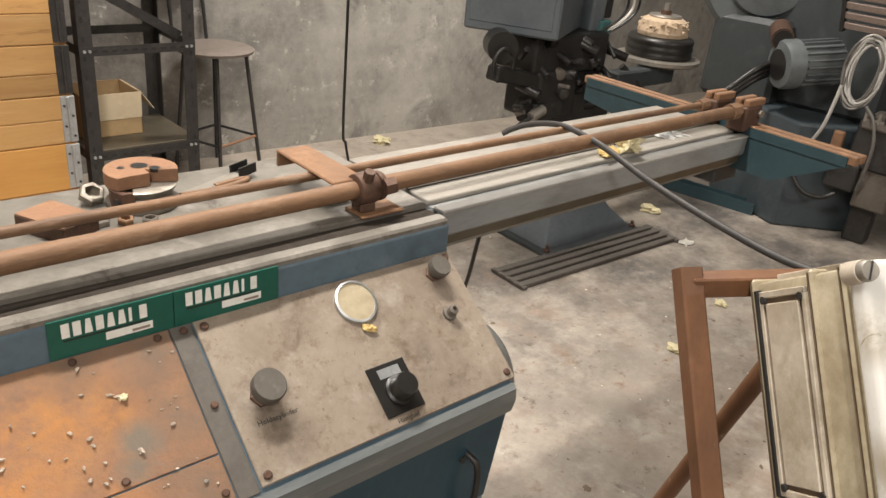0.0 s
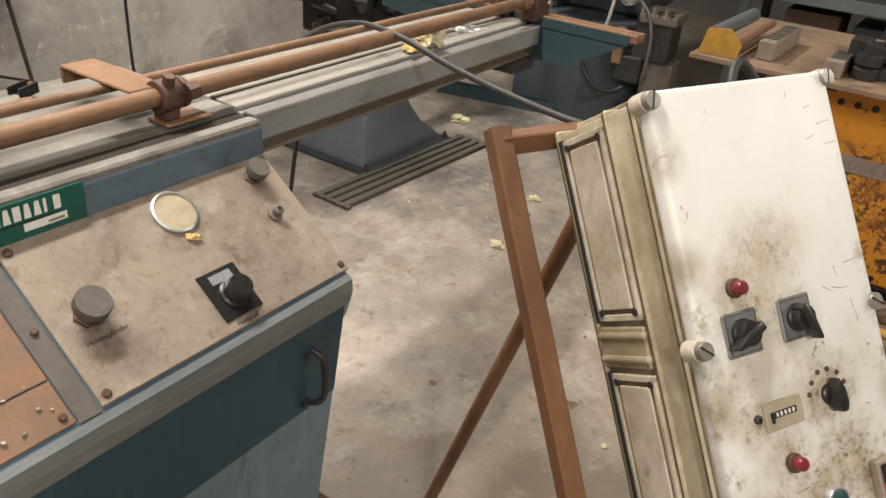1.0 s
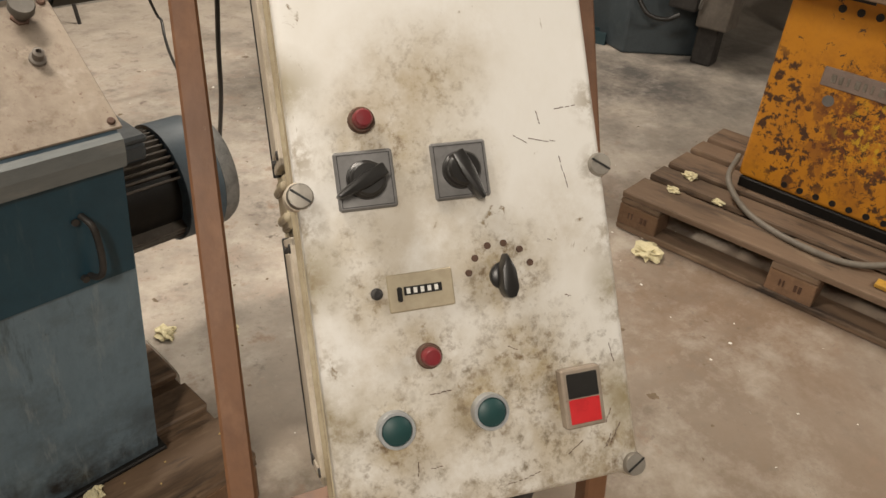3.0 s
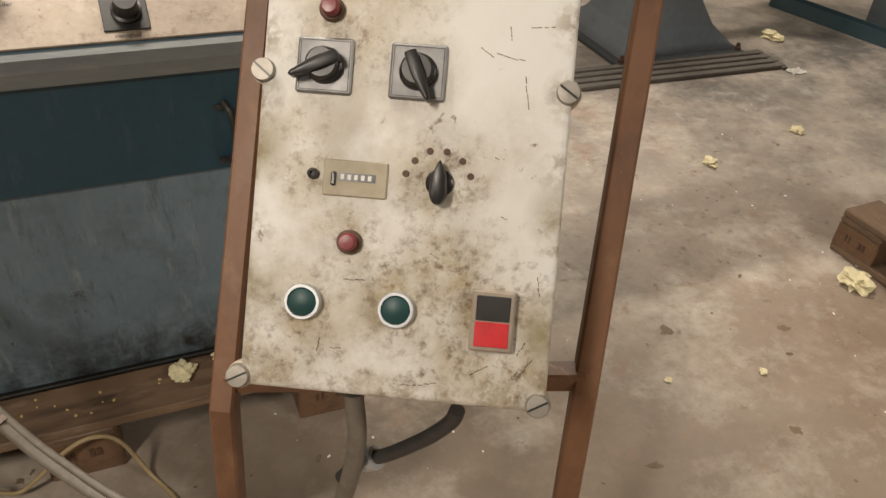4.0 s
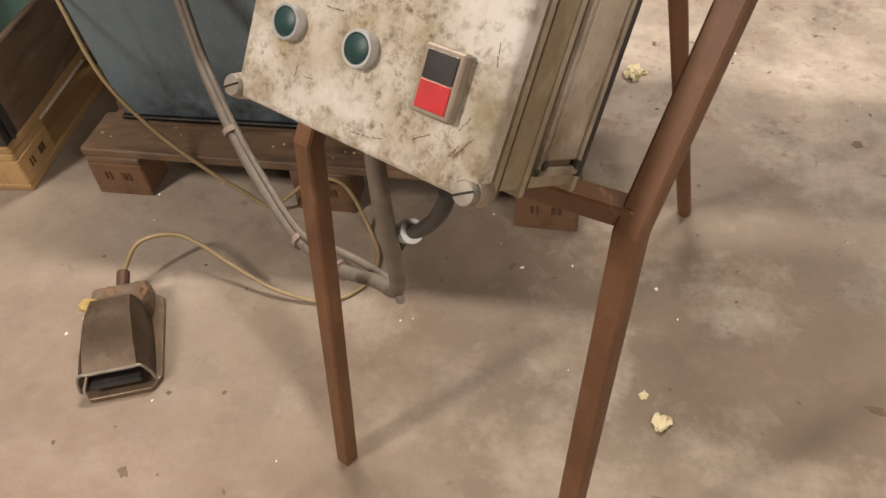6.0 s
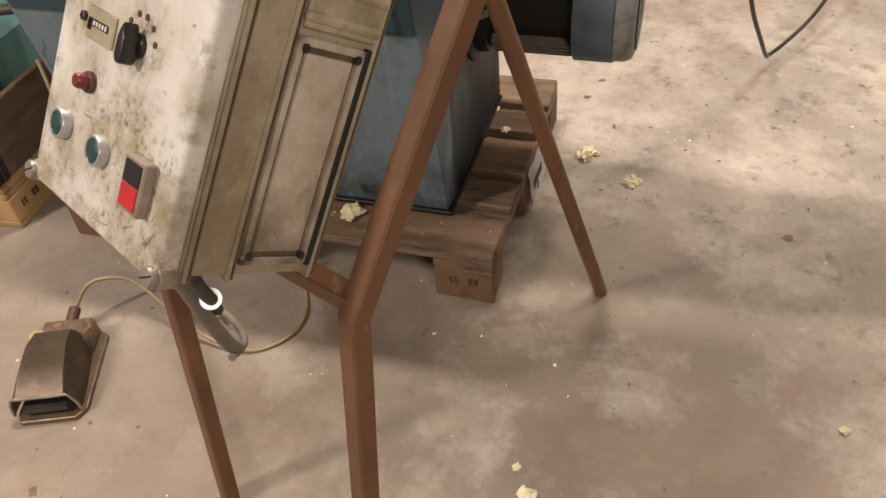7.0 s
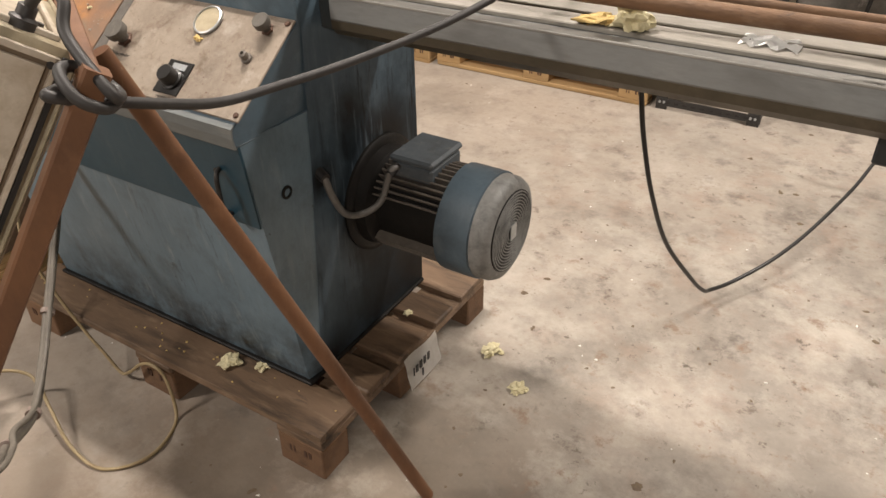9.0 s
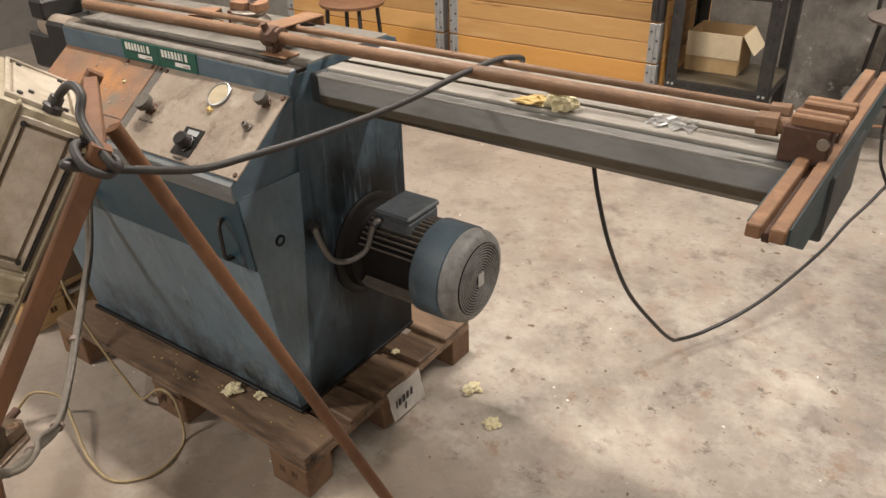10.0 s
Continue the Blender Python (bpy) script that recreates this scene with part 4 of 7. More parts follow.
part("guide_rod", rod((0.36, 1.184, 1.175), (2.36, 1.228, 1.175), 0.0152, seg=24), RUSTROD, bender, "thick rusty brown guide rod", smooth=True)
part("guide_rod", rod((0.36, 1.262, 1.181), (2.31, 1.318, 1.170), 0.0082, seg=18), RUSTROD, bender, "thin rusty brown guide rod", smooth=True)
# Rear stop clamp.
clamp = part("rod_clamp", rod((1.105, 1.2004, 1.175), (1.143, 1.2012, 1.175), 0.0268, seg=28, bevel=0.003), RUSTDARK, bender, "rusty clamp round the thick rod", smooth=True)
part("clamp_bolt", rod((1.145, 1.172, 1.183), (1.163, 1.168, 1.186), 0.015, seg=6), RUSTDARK, clamp)
part("clamp_bolt", rod((1.120, 1.186, 1.194), (1.120, 1.180, 1.212), 0.0095, seg=6), RUSTDARK, clamp)
part("clamp_foot", block((1.104, 1.172, 1.1315), (1.190, 1.226, 1.137), 0.002), RUSTBAR, clamp, "flat rusty foot plate")
part("clamp_saddle", block((1.110, 1.184, 1.136), (1.140, 1.218, 1.155), 0.004), RUSTDARK, clamp)
part("clamp_ring", rod((1.147, 1.2012, 1.175), (1.158, 1.2014, 1.175), 0.0255, seg=28, bevel=0.003), RUSTDARK, clamp, smooth=True)
part("stop_plate", block((1.066, 1.206, 1.186), (1.130, 1.390, 1.192), 0.002), RUSTBAR, clamp, "flat orange rusted stop plate")
part("stop_plate_lip", block((1.066, 1.383, 1.162), (1.130, 1.390, 1.187), 0.002), RUSTBAR, clamp)
# End blocks and cross rail.
RAIL = Matrix.Translation((2.374, 0.912, 1.136)) @ Matrix.Rotation(math.radians(-0.7), 4, "Z")
rail = part("cross_rail", block((0.004, 0.0, -0.022), (0.026, 0.875, 0.0), 0.002), RUSTBAR, bender, "orange rusted cross rail", m=RAIL)
part("rail_bar", block((0.038, 0.0, -0.022), (0.060, 0.875, 0.0), 0.002), RUSTBAR, rail, m=RAIL)
part("rail_filler", block((0.0265, 0.012, -0.030), (0.0375, 0.865, -0.015), 0.001), RUSTDARK, rail, m=RAIL)
part("rail_web", prism([(0.01, -0.023), (0.34, -0.023), (0.34, -0.125), (0.20, -0.125)], "x", 0.005, 0.059, m=RAIL), WEBTEAL, rail, "dull teal painted web")
part("rail_web", prism([(0.48, -0.023), (0.865, -0.023), (0.865, -0.075), (0.55, -0.115), (0.48, -0.115)], "x", 0.005, 0.059, m=RAIL), WEBTEAL, rail, "dull teal painted web")
for x in (0.001, 0.0605):
    part("web_cheek", block((x, 0.02, -0.030), (x + 0.0025, 0.862, -0.004)), WEBTEAL, rail, "teal edge beside the bar", m=RAIL)
part("rail_bracket", block((-0.05, 0.325, -0.17), (0.066, 0.60, -0.040), 0.004), DARKPAINT, rail, m=RAIL)
for y, z, r in ((1.228, 1.175, 0.022), (1.318, 1.170, 0.016)):
    collar = part("rod_collar", rod((2.302, y, z - 0.002), (2.337, y, z), r, seg=8), RUSTROD, bender, "rusty hexagon rod collar")
    part("fork_block", block((2.347, y - 0.026, z - 0.055), (2.427, y + 0.026, z + 0.012), 0.004), RUSTDARK, collar)
    part("fork_top", block((2.357, y - 0.022, z + 0.010), (2.442, y - 0.004, z + 0.030), 0.003), RUSTBAR, collar)
    part("fork_top", block((2.357, y + 0.004, z + 0.010), (2.442, y + 0.022, z + 0.030), 0.003), RUSTBAR, collar)
    part("fork_pin", rod((2.417, y - 0.034, z - 0.01), (2.417, y + 0.034, z - 0.01), 0.010, seg=14), STEEL, collar)
# Bending head at the far end of the table.
head = part("bending_head", block((0.178, 1.135, 0.982), (0.518, 1.515, 1.114), 0.01), BLACKIRON, bender, "near-black bending head, its arm darkened for shadow")
# Arm coloured near black for the deep shadow at the head's left end.
part("head_arm", block((-0.092, 1.215, 0.909), (0.198, 1.435, 1.032), 0.01), BLACKIRON, head)
part("head_die", rod((0.258, 1.335, 1.114), (0.258, 1.335, 1.182), 0.075, seg=28, bevel=0.004), STEEL, head, smooth=True)
part("head_clamp", block((0.118, 1.135, 1.114), (0.188, 1.275, 1.172), 0.006), BLACKIRON, head)
part("head_neck", block((0.198, 1.175, 0.300), (0.383, 1.465, 0.982), 0.01), BLUE, head)

part("pipe_stub", lathe([(0.026, 0.0), (0.034, 0.001), (0.036, 0.005), (0.036, 0.15), (0.026, 0.152)], Matrix.Translation((0.13, 1.175, 1.092)) @ Matrix.Rotation(math.radians(90), 4, "Y"), seg=28), PANEL, head, "dusty tan pipe stub", smooth=True)

# ---- the control stand ----
BASE = Matrix()
stand = thing("control_stand", (1.3, 0.35, 0.0), "brown primed steel tube stand that carries the control box", "stand")
BOX = Matrix(((0.9405, 0.2517, -0.3874, 1.0665), (-0.4943, 0.5325, -0.7033, 0.1722), (0.0306, 0.8671, 0.5443, 0.8802), (0, 0, 0, 1)))


def at_box(u, v, w):
    return BOX @ Vector((u, v, w))


LT, LB, LF = Vector((1.2290, 0.6550, 1.2440)), Vector((1.0580, 0.3150, 0.6940)), Vector((1.0180, 0.2460, 0.0000))
RT, RB, RF = Vector((1.6150, 0.4210, 1.2630)), Vector((1.4450, 0.1540, 0.7500)), Vector((1.4050, 0.0450, 0.0000))
part("stand_leg", square_tube([LF, LB, LT], 0.029), STAND, stand)
part("stand_leg", square_tube([RF, RB, RT], 0.029), STAND, stand)


def stub(a, b, w=0.026):
    d = (b - a)
    m = Matrix.Translation((a + b) / 2) @ frame_to(d)
    return block((-w / 2, -w / 2, -d.length / 2), (w / 2, w / 2, d.length / 2), 0.002, m=m)


part("crossbar", stub(LT.lerp(LB, 0.03), RT.lerp(RB, 0.03)), STAND, stand)
part("crossbar", stub(LB.lerp(LT, 0.05), RB.lerp(RT, 0.03)), STAND, stand)
part("rear_leg", rod((1.413, 0.558, 1.203), (1.636, 0.968, 0.004), 0.0152, seg=18), STAND, stand, "round brown prop leg", smooth=True)

# ---- the control box ----
cbox = thing("control_box", tuple(at_box(0.13, 0.0, -0.1)), "grimy cream painted cast metal control box with switches and buttons", "control box")
U1, V0, V1 = 0.263, -0.008, 0.540


def box_part(name, bm, mat, parent=None, label="", smooth=False):
    return part(name, bm, mat, parent or cbox, label, m=BOX, smooth=smooth)


origin = at_box(0.13, 0.0, -0.1)
grime_or_shading(WHITE, [(at_box(u, v, 0) - origin, r, k) for u, v, r, k in ((0.07, 0.30, 0.07, 1.0), (0.133, 0.275, 0.05, 0.8), (0.159, 0.185, 0.06, 1.2), (0.087, 0.124, 0.05, 1.1), (0.05, 0.178, 0.045, 0.9), (0.052, 0.062, 0.055, 1.2), (0.1315, 0.075, 0.06, 1.1), (0.205, 0.06, 0.07, 1.2), (0.17, 0.10, 0.08, 1.0), (0.235, 0.02, 0.06, 1.0), (0.11, 0.345, 0.07, 0.75), (0.02, 0.02, 0.06, 0.8), (0.04, 0.22, 0.05, 0.6))], (0.36, 0.285, 0.165), 17.0, 0.33, 0.62)
grime_or_shading(WHITE, [(at_box(u, v, 0) - origin, r, k) for u, v, r, k in ((0.07, 0.30, 0.07, 1.0), (0.133, 0.275, 0.05, 0.8), (0.159, 0.185, 0.06, 1.2), (0.087, 0.124, 0.05, 1.1), (0.05, 0.178, 0.045, 0.9), (0.052, 0.062, 0.055, 1.2), (0.1315, 0.075, 0.06, 1.1), (0.205, 0.06, 0.07, 1.2), (0.17, 0.10, 0.08, 1.0), (0.235, 0.02, 0.06, 1.0), (0.11, 0.345, 0.07, 0.75), (0.02, 0.02, 0.06, 0.8), (0.04, 0.22, 0.05, 0.6))], (0.15, 0.095, 0.045), 95.0, 0.50, 0.66)
grime_or_shading(CREAM, [(at_box(u, v, w) - origin, r, k) for u, v, w, r, k in ((0.264, 0.02, -0.06, 0.10, 1.1), (0.264, 0.12, -0.05, 0.06, 0.8), (0.264, 0.28, -0.14, 0.06, 0.8), (0.264, 0.0, -0.15, 0.06, 0.9), (0.0, 0.53, -0.06, 0.08, 0.8), (0.0, 0.40, -0.05, 0.08, 0.7))], (0.06, 0.042, 0.022), 22.0, 0.3, 0.65)
grime_or_shading(WHITE, [(at_box(u, v, 0) - origin, r, k) for u, v, r, k in ((0.09, 0.345, 0.08, 0.65), (0.15, 0.38, 0.06, 0.4), (0.10, 0.22, 0.09, 0.6), (0.22, 0.22, 0.06, 0.5), (0.13, 0.02, 0.12, 0.7), (0.03, 0.12, 0.07, 0.6))], (0.42, 0.345, 0.235), 13.0, 0.38, 0.60)
grime_or_shading(WHITE, [(at_box(u, v, 0) - origin, r, k) for u, v, r, k in ((0.16, 0.03, 0.12, 1.0), (0.22, 0.09, 0.08, 1.0), (0.06, 0.03, 0.08, 0.9), (0.12, 0.11, 0.07, 0.8))], (0.13, 0.095, 0.052), 52.0, 0.54, 0.68)
grime_or_shading(WHITE, [(at_box(u, v, 0) - origin, r, k) for u, v, r, k in ((0.0, 0.08, 0.045, 1.0), (0.0, 0.20, 0.04, 0.9), (0.0, 0.35, 0.04, 0.8), (0.0, 0.47, 0.04, 0.8), (0.262, 0.06, 0.04, 1.0), (0.262, 0.16, 0.035, 0.8))], (0.30, 0.25, 0.15), 20.0, 0.30, 0.55)
grime_or_shading(WHITE, [(at_box(u, v, 0) - origin, 0.030, 0.75) for u, v in [(0.0, 0.02 + 0.055 * k) for k in range(6)] + [(0.263, 0.02 + 0.06 * k) for k in range(6)] + [(0.03 * k, -0.006) for k in range(9)]], (0.26, 0.20, 0.12), 60.0, 0.46, 0.60)
lid = box_part("lid", block((0, V0, -0.026), (U1, V1, 0.0), 0.007, segments=3), WHITE, None, "cream painted lid, stained brown round the switches", smooth=True)
bm = bmesh.new()
rnd = random.Random(3)
for u, v, ln, a in ((0.238, 0.046, 0.014, 62), (0.243, 0.030, 0.020, 58), (0.236, 0.024, 0.012, 62), (0.233, 0.021, 0.008, 60), (0.205, 0.024, 0.018, 30), (0.15, 0.006, 0.020, 4), (0.165, 0.009, 0.010, 5), (0.082, 0.032, 0.010, -3), (0.067, 0.034, 0.012, 85), (0.235, 0.317, 0.022, 4), (0.21, 0.29, 0.026, -12), (0.19, 0.293, 0.014, -30), (0.225, 0.262, 0.030, 100), (0.208, 0.31, 0.012, 105), (0.248, 0.10, 0.018, 100), (0.094, 0.092, 0.020, 0), (0.16, 0.118, 0.010, -25), (0.215, 0.155, 0.006, -10), (0.205, 0.205, 0.004, -20), (0.24, 0.48, 0.022, 6), (0.215, 0.465, 0.016, 10), (0.245, 0.455, 0.018, 4), (0.22, 0.50, 0.01, 15)):
    m = Matrix.Translation((u, v, 0)) @ Matrix.Rotation(math.radians(a), 4, "Z")
    for k in range(4):
        x0 = -ln / 2 + ln * k / 4
        y0 = rnd.uniform(-0.0006, 0.0006)
        block((x0, y0 - 0.00025 - 0.0003 * rnd.random(), -0.0002), (x0 + ln * rnd.uniform(0.15, 0.25), y0 + 0.0003, 0.00012), bm=bm, m=m)
tagged(box_part("scratch_marks", bm, RUSTDARK, lid, "dark scratches through the paint"), kind="stuff")
body = box_part("case", block((0.004, V0 + 0.004, -0.196), (U1 - 0.004, V1 - 0.004, -0.0265), 0.008, segments=2), CASEOLIVE, None, "dirty cream cast case", smooth=True)
for k, w in enumerate((-0.034, -0.084, -0.192)):
    bm = block((0.0, V0, w - 0.003), (U1, V1, w + 0.003), 0.0025)
    box_part("case_rib", bm, CASEOLIVE, body)
    for side in (0.0014, U1 - 0.0014):
        box_part("case_seam", block((side - 0.0012, V0 + 0.003, w - 0.0048), (side + 0.0012, V1 - 0.003, w - 0.0032)), SEAM, body, "dark greasy line beside the rib")
for side in (0, 1):
    for v0, v1 in ((0.012, 0.236), (0.300, 0.524)):
        a, b = (U1 - 0.004, U1 + 0.0035) if side else (-0.0035, 0.004)
        # A raised rim round a sunk cover plate.
        rim = box_part("cover_rim", block((a, v0, -0.176), (b, v0 + 0.008, -0.090), 0.001), CREAM, body, "cast rim of the side cover")
        for lo, hi in (((a, v1 - 0.008, -0.176), (b, v1, -0.090)), ((a, v0, -0.176), (b, v1, -0.169)), ((a, v0, -0.097), (b, v1, -0.090))):
            box_part("cover_rim", block(lo, hi, 0.001), CREAM, body)
        g0, g1 = (U1 - 0.0045, U1 - 0.0022) if side else (0.0022, 0.0045)
        box_part("cover_gasket", block((min(g0, g1), v0 + 0.006, -0.172), (max(g0, g1), v1 - 0.006, -0.094)) if side else block((-0.0002 + 0.0, v0 + 0.006, -0.172), (0.0045, v1 - 0.006, -0.094)), SEAM, body, "dark greasy seam round the side cover")
        plate = box_part("side_cover", block((a - 0.0005 if not side else a, v0 + 0.014, -0.163), (b - 0.001 if side else b, v1 - 0.014, -0.103), 0.001), CREAM, body, "sunk cream side cover")
        for v in (v0 + 0.010, v1 - 0.010):
            for w in (-0.098, -0.167):
                u = U1 + 0.0032 if side else -0.0032
                box_part("cover_screw", rod((u - 0.002, v, w), (u + 0.002, v, w), 0.0045, seg=10), DARKSTEEL, plate)
    a, b = (U1 - 0.004, U1 + 0.006) if side else (-0.006, 0.004)
    for v in (0.254, 0.282):
        box_part("case_ridge", block((a, v - 0.005, -0.188), (b, v + 0.005, -0.090), 0.004, segments=2), CASEOLIVE, body)
    a, b = (U1 - 0.004, U1 + 0.0025) if side else (-0.0025, 0.004)
    box_part("case_bulge", block((a, 0.243, -0.186), (b, 0.293, -0.092), 0.002), CASEOLIVE, body, "cast web between the side covers")
    a, b = (U1 - 0.003, U1 + 0.0045) if side else (-0.0045, 0.003)
    for v0, v1 in ((0.010, 0.238), (0.298, 0.526)):
        box_part("gasket_edge", block((a, v0, -0.1835), (b, v1, -0.1765), 0.001), BLACKIRON, body, "black greasy gasket edge")

# The cover plate on the upper face, with the cable gland.
for lo, hi in (((0.020, V1 - 0.004, -0.172), (0.028, V1 + 0.003, -0.062)), ((0.235, V1 - 0.004, -0.172), (0.243, V1 + 0.003, -0.062)), ((0.028, V1 - 0.004, -0.172), (0.235, V1 + 0.003, -0.165)), ((0.028, V1 - 0.004, -0.069), (0.235, V1 + 0.003, -0.062))):
    box_part("cover_rim", block(lo, hi, 0.001), CREAM, body)
top_cover = box_part("top_cover", block((0.034, V1 - 0.004, -0.160), (0.229, V1 + 0.0005, -0.074), 0.001), CREAM, body, "sunk cream cover on the upper face")
for u, w in ((0.045, -0.083), (0.218, -0.083), (0.045, -0.151), (0.218, -0.151), (0.19, -0.10)):
    box_part("cover_screw", rod((u, V1 - 0.002, w), (u, V1 + 0.004, w), 0.0045, seg=10), DARKSTEEL, top_cover)
box_part("cable_gland", lathe([(0.016, 0.0), (0.016, 0.010), (0.011, 0.013), (0.011, 0.024), (0.008, 0.026)], Matrix.Translation((0.236, V1 - 0.004, -0.13)) @ Matrix.Rotation(math.radians(-90), 4, "X"), seg=14), DARKSTEEL, body, "dark cable gland", smooth=True)

for u, v in ((0.000, 0.000), (0.256, -0.001), (0.002, 0.265), (0.259, 0.264), (0.003, 0.529), (0.260, 0.531)):
    bolt = box_part("lid_screw", lathe([(0.0102, -0.008), (0.0102, 0.003), (0.0092, 0.0055), (0.0004, 0.006)], Matrix.Translation((u, v, 0)), seg=24), STEEL, lid, "large slotted steel lid screw", smooth=True)
    turn = Matrix.Translation((u, v, 0)) @ Matrix.Rotation(u * 37 + v * 19 + 0.5, 4, "Z")
    box_part("screw_slot", block((-0.0094, -0.0009, 0.0052), (0.0094, 0.0009, 0.0064), m=turn), BLACK, bolt)
    box_part("screw_boss", lathe([(0.0118, -0.024), (0.0118, -0.006), (0.0114, -0.0035), (0.0106, -0.003), (0.0106, -0.007), (0.0104, -0.008)], Matrix.Translation((u, v, 0)), seg=24), CREAM, bolt, "cream cast boss round the screw", smooth=True)


def at_lid(u, v, w=0.0):
    return Matrix.Translation((u, v, w))


for u, v in ((0.057, 0.320), (0.087, 0.124)):
    lamp = box_part("indicator_lamp", lathe([(0.0078, 0.0), (0.0078, 0.009), (0.0075, 0.0155), (0.0060, 0.0176), (0.0004, 0.0180)], at_lid(u, v), seg=20), REDDARK, lid, "dull red indicator lamp", smooth=True)
    box_part("lamp_ring", lathe([(0.0106, 0.0), (0.0106, 0.0052), (0.0096, 0.0066), (0.0076, 0.0068)], at_lid(u, v), seg=20), RUSTDARK, lamp)


def ring_plate(u, v):
    """The thin raised border line of a square switch plate."""
    bm = bmesh.new()
    for lo, hi in (((-0.0212, -0.0212), (0.0212, -0.0206)), ((-0.0212, 0.0206), (0.0212, 0.0212)), ((-0.0212, -0.0206), (-0.0206, 0.0206)), ((0.0206, -0.0206), (0.0212, 0.0206))):
        block((u + lo[0], v + lo[1], 0.0038), (u + hi[0], v + hi[1], 0.0043), bm=bm)
    return bm


for u, v, turn in ((0.0545, 0.272, 116), (0.1335, 0.272, -156)):
    sw = box_part("rotary_switch", block((u - 0.0238, v - 0.0238, 0.0), (u + 0.0238, v + 0.0238, 0.004), 0.002), SWITCHGREY, lid, "rotary switch on a square grey metal plate")
    box_part("plate_line", ring_plate(u, v), DARKSTEEL, sw)
    box_part("switch_base", lathe([(0.0160, 0.004), (0.0155, 0.0075), (0.0138, 0.009), (0.0138, 0.0175), (0.0120, 0.0195), (0.0004, 0.0197)], at_lid(u, v), seg=32), BLACK, sw, "round black knob", smooth=True)
    tm = at_lid(u, v) @ Matrix.Rotation(math.radians(turn), 4, "Z")
    box_part("switch_handle", prism([(-0.0052, -0.0155), (0.0052, -0.0155), (0.0058, 0.004), (0.0026, 0.0265), (0.0, 0.0295), (-0.0026, 0.0265), (-0.0058, 0.004)], "z", 0.0085, 0.0245, m=tm, bevel=0.0018), BLACK, sw, "black pointed lever", smooth=True)
sel = box_part("selector_switch", lathe([(0.0118, 0.0), (0.0118, 0.0035), (0.0095, 0.0055), (0.0004, 0.006)], at_lid(0.159, 0.180), seg=26), BLACK, lid, "black pointer knob with a ring of holes", smooth=True)
box_part("pointer_knob", prism([(-0.0072, -0.011), (-0.0035, -0.0185), (0.0035, -0.0185), (0.0072, -0.011), (0.0062, 0.006), (0.0, 0.0195), (-0.0062, 0.006)], "z", 0.004, 0.021, m=at_lid(0.159, 0.180), bevel=0.0025), BLACK, sel, smooth=True)
for du, dv in ((-0.0291, 0.006), (-0.0223, 0.0176), (-0.0103, 0.0266), (0.0039, 0.027), (0.0176, 0.0201), (0.0253, 0.0077)):
    box_part("index_hole", rod((0.159 + du, 0.180 + dv, -0.001), (0.159 + du, 0.180 + dv, 0.0012), 0.003, seg=12), RUSTDARK, sel)
counter = box_part("counter", block((0.0605, 0.1625, 0.0), (0.1150, 0.1935, 0.003), 0.001), COUNTERPLATE, lid, "small beige counter plate with a digit window")
box_part("counter_window", block((0.0735, 0.1755, 0.003), (0.1050, 0.1825, 0.0036)), BLACK, counter)
for k in range(5):
    box_part("digit", block((0.0755 + k * 0.0058, 0.1768, 0.0036), (0.0785 + k * 0.0058, 0.1812, 0.004)), WHITEPRINT, counter)
box_part("reset_lever", block((0.0675, 0.171, 0.003), (0.0715, 0.183, 0.006), 0.001), BLACK, counter)
box_part("key_lock", lathe([(0.0048, 0.0), (0.0048, 0.004), (0.0024, 0.005), (0.0024, 0.002), (0.0003, 0.002)], at_lid(0.0515, 0.180), seg=16), DARKSTEEL, lid, smooth=True)
for u in (0.052, 0.1315):
    b = box_part("push_button", lathe([(0.0155, 0.0), (0.0155, 0.009), (0.0148, 0.0105), (0.0125, 0.0105), (0.0122, 0.008), (0.0004, 0.008)], at_lid(u, 0.070), seg=30), ZINC, lid, "dark green push button in a metal ring", smooth=True)
    box_part("button_cap", lathe([(0.0121, 0.008), (0.0121, 0.0092), (0.0110, 0.0102), (0.0004, 0.0104)], at_lid(u, 0.070), seg=28), GREENBTN, b, "dark green cap", smooth=True)
dual = box_part("start_stop_switch", block((0.1945, 0.0425, 0.0), (0.2305, 0.0935, 0.0125), 0.0015), PANEL, lid, "double push button with black and red halves in a grey frame")
box_part("black_half", block((0.1985, 0.0685, 0.0125), (0.2265, 0.0895, 0.0138), 0.0008), BLACK, dual, "black button half")
box_part("red_half", block((0.1985, 0.0465, 0.0125), (0.2265, 0.0675, 0.0138), 0.0008), RED, dual, "red button half")

# ---- cables ----
top_cable = thing("power_cable", tuple(at_box(0.30, 0.55, -0.14)), "thick grey rubber cable knotted round the stand top", "cable")
down = (RB - RT).normalized()
side_a = down.cross(Vector((0, 0, 1))).normalized()
side_b = down.cross(side_a)
loop = [at_box(0.236, 0.530, -0.13), at_box(0.240, 0.560, -0.13), at_box(0.262, 0.588, -0.135), at_box(0.292, 0.588, -0.150), at_box(0.318, 0.560, -0.160)]
for k in range(15):
    a = math.radians(150 - 45 * k)
    loop.append(RT + down * (0.012 + 0.0018 * k + 0.006 * math.sin(k * 1.1)) + (side_a * math.cos(a) + side_b * math.sin(a)) * (0.0285 + 0.002 * (k % 3)))
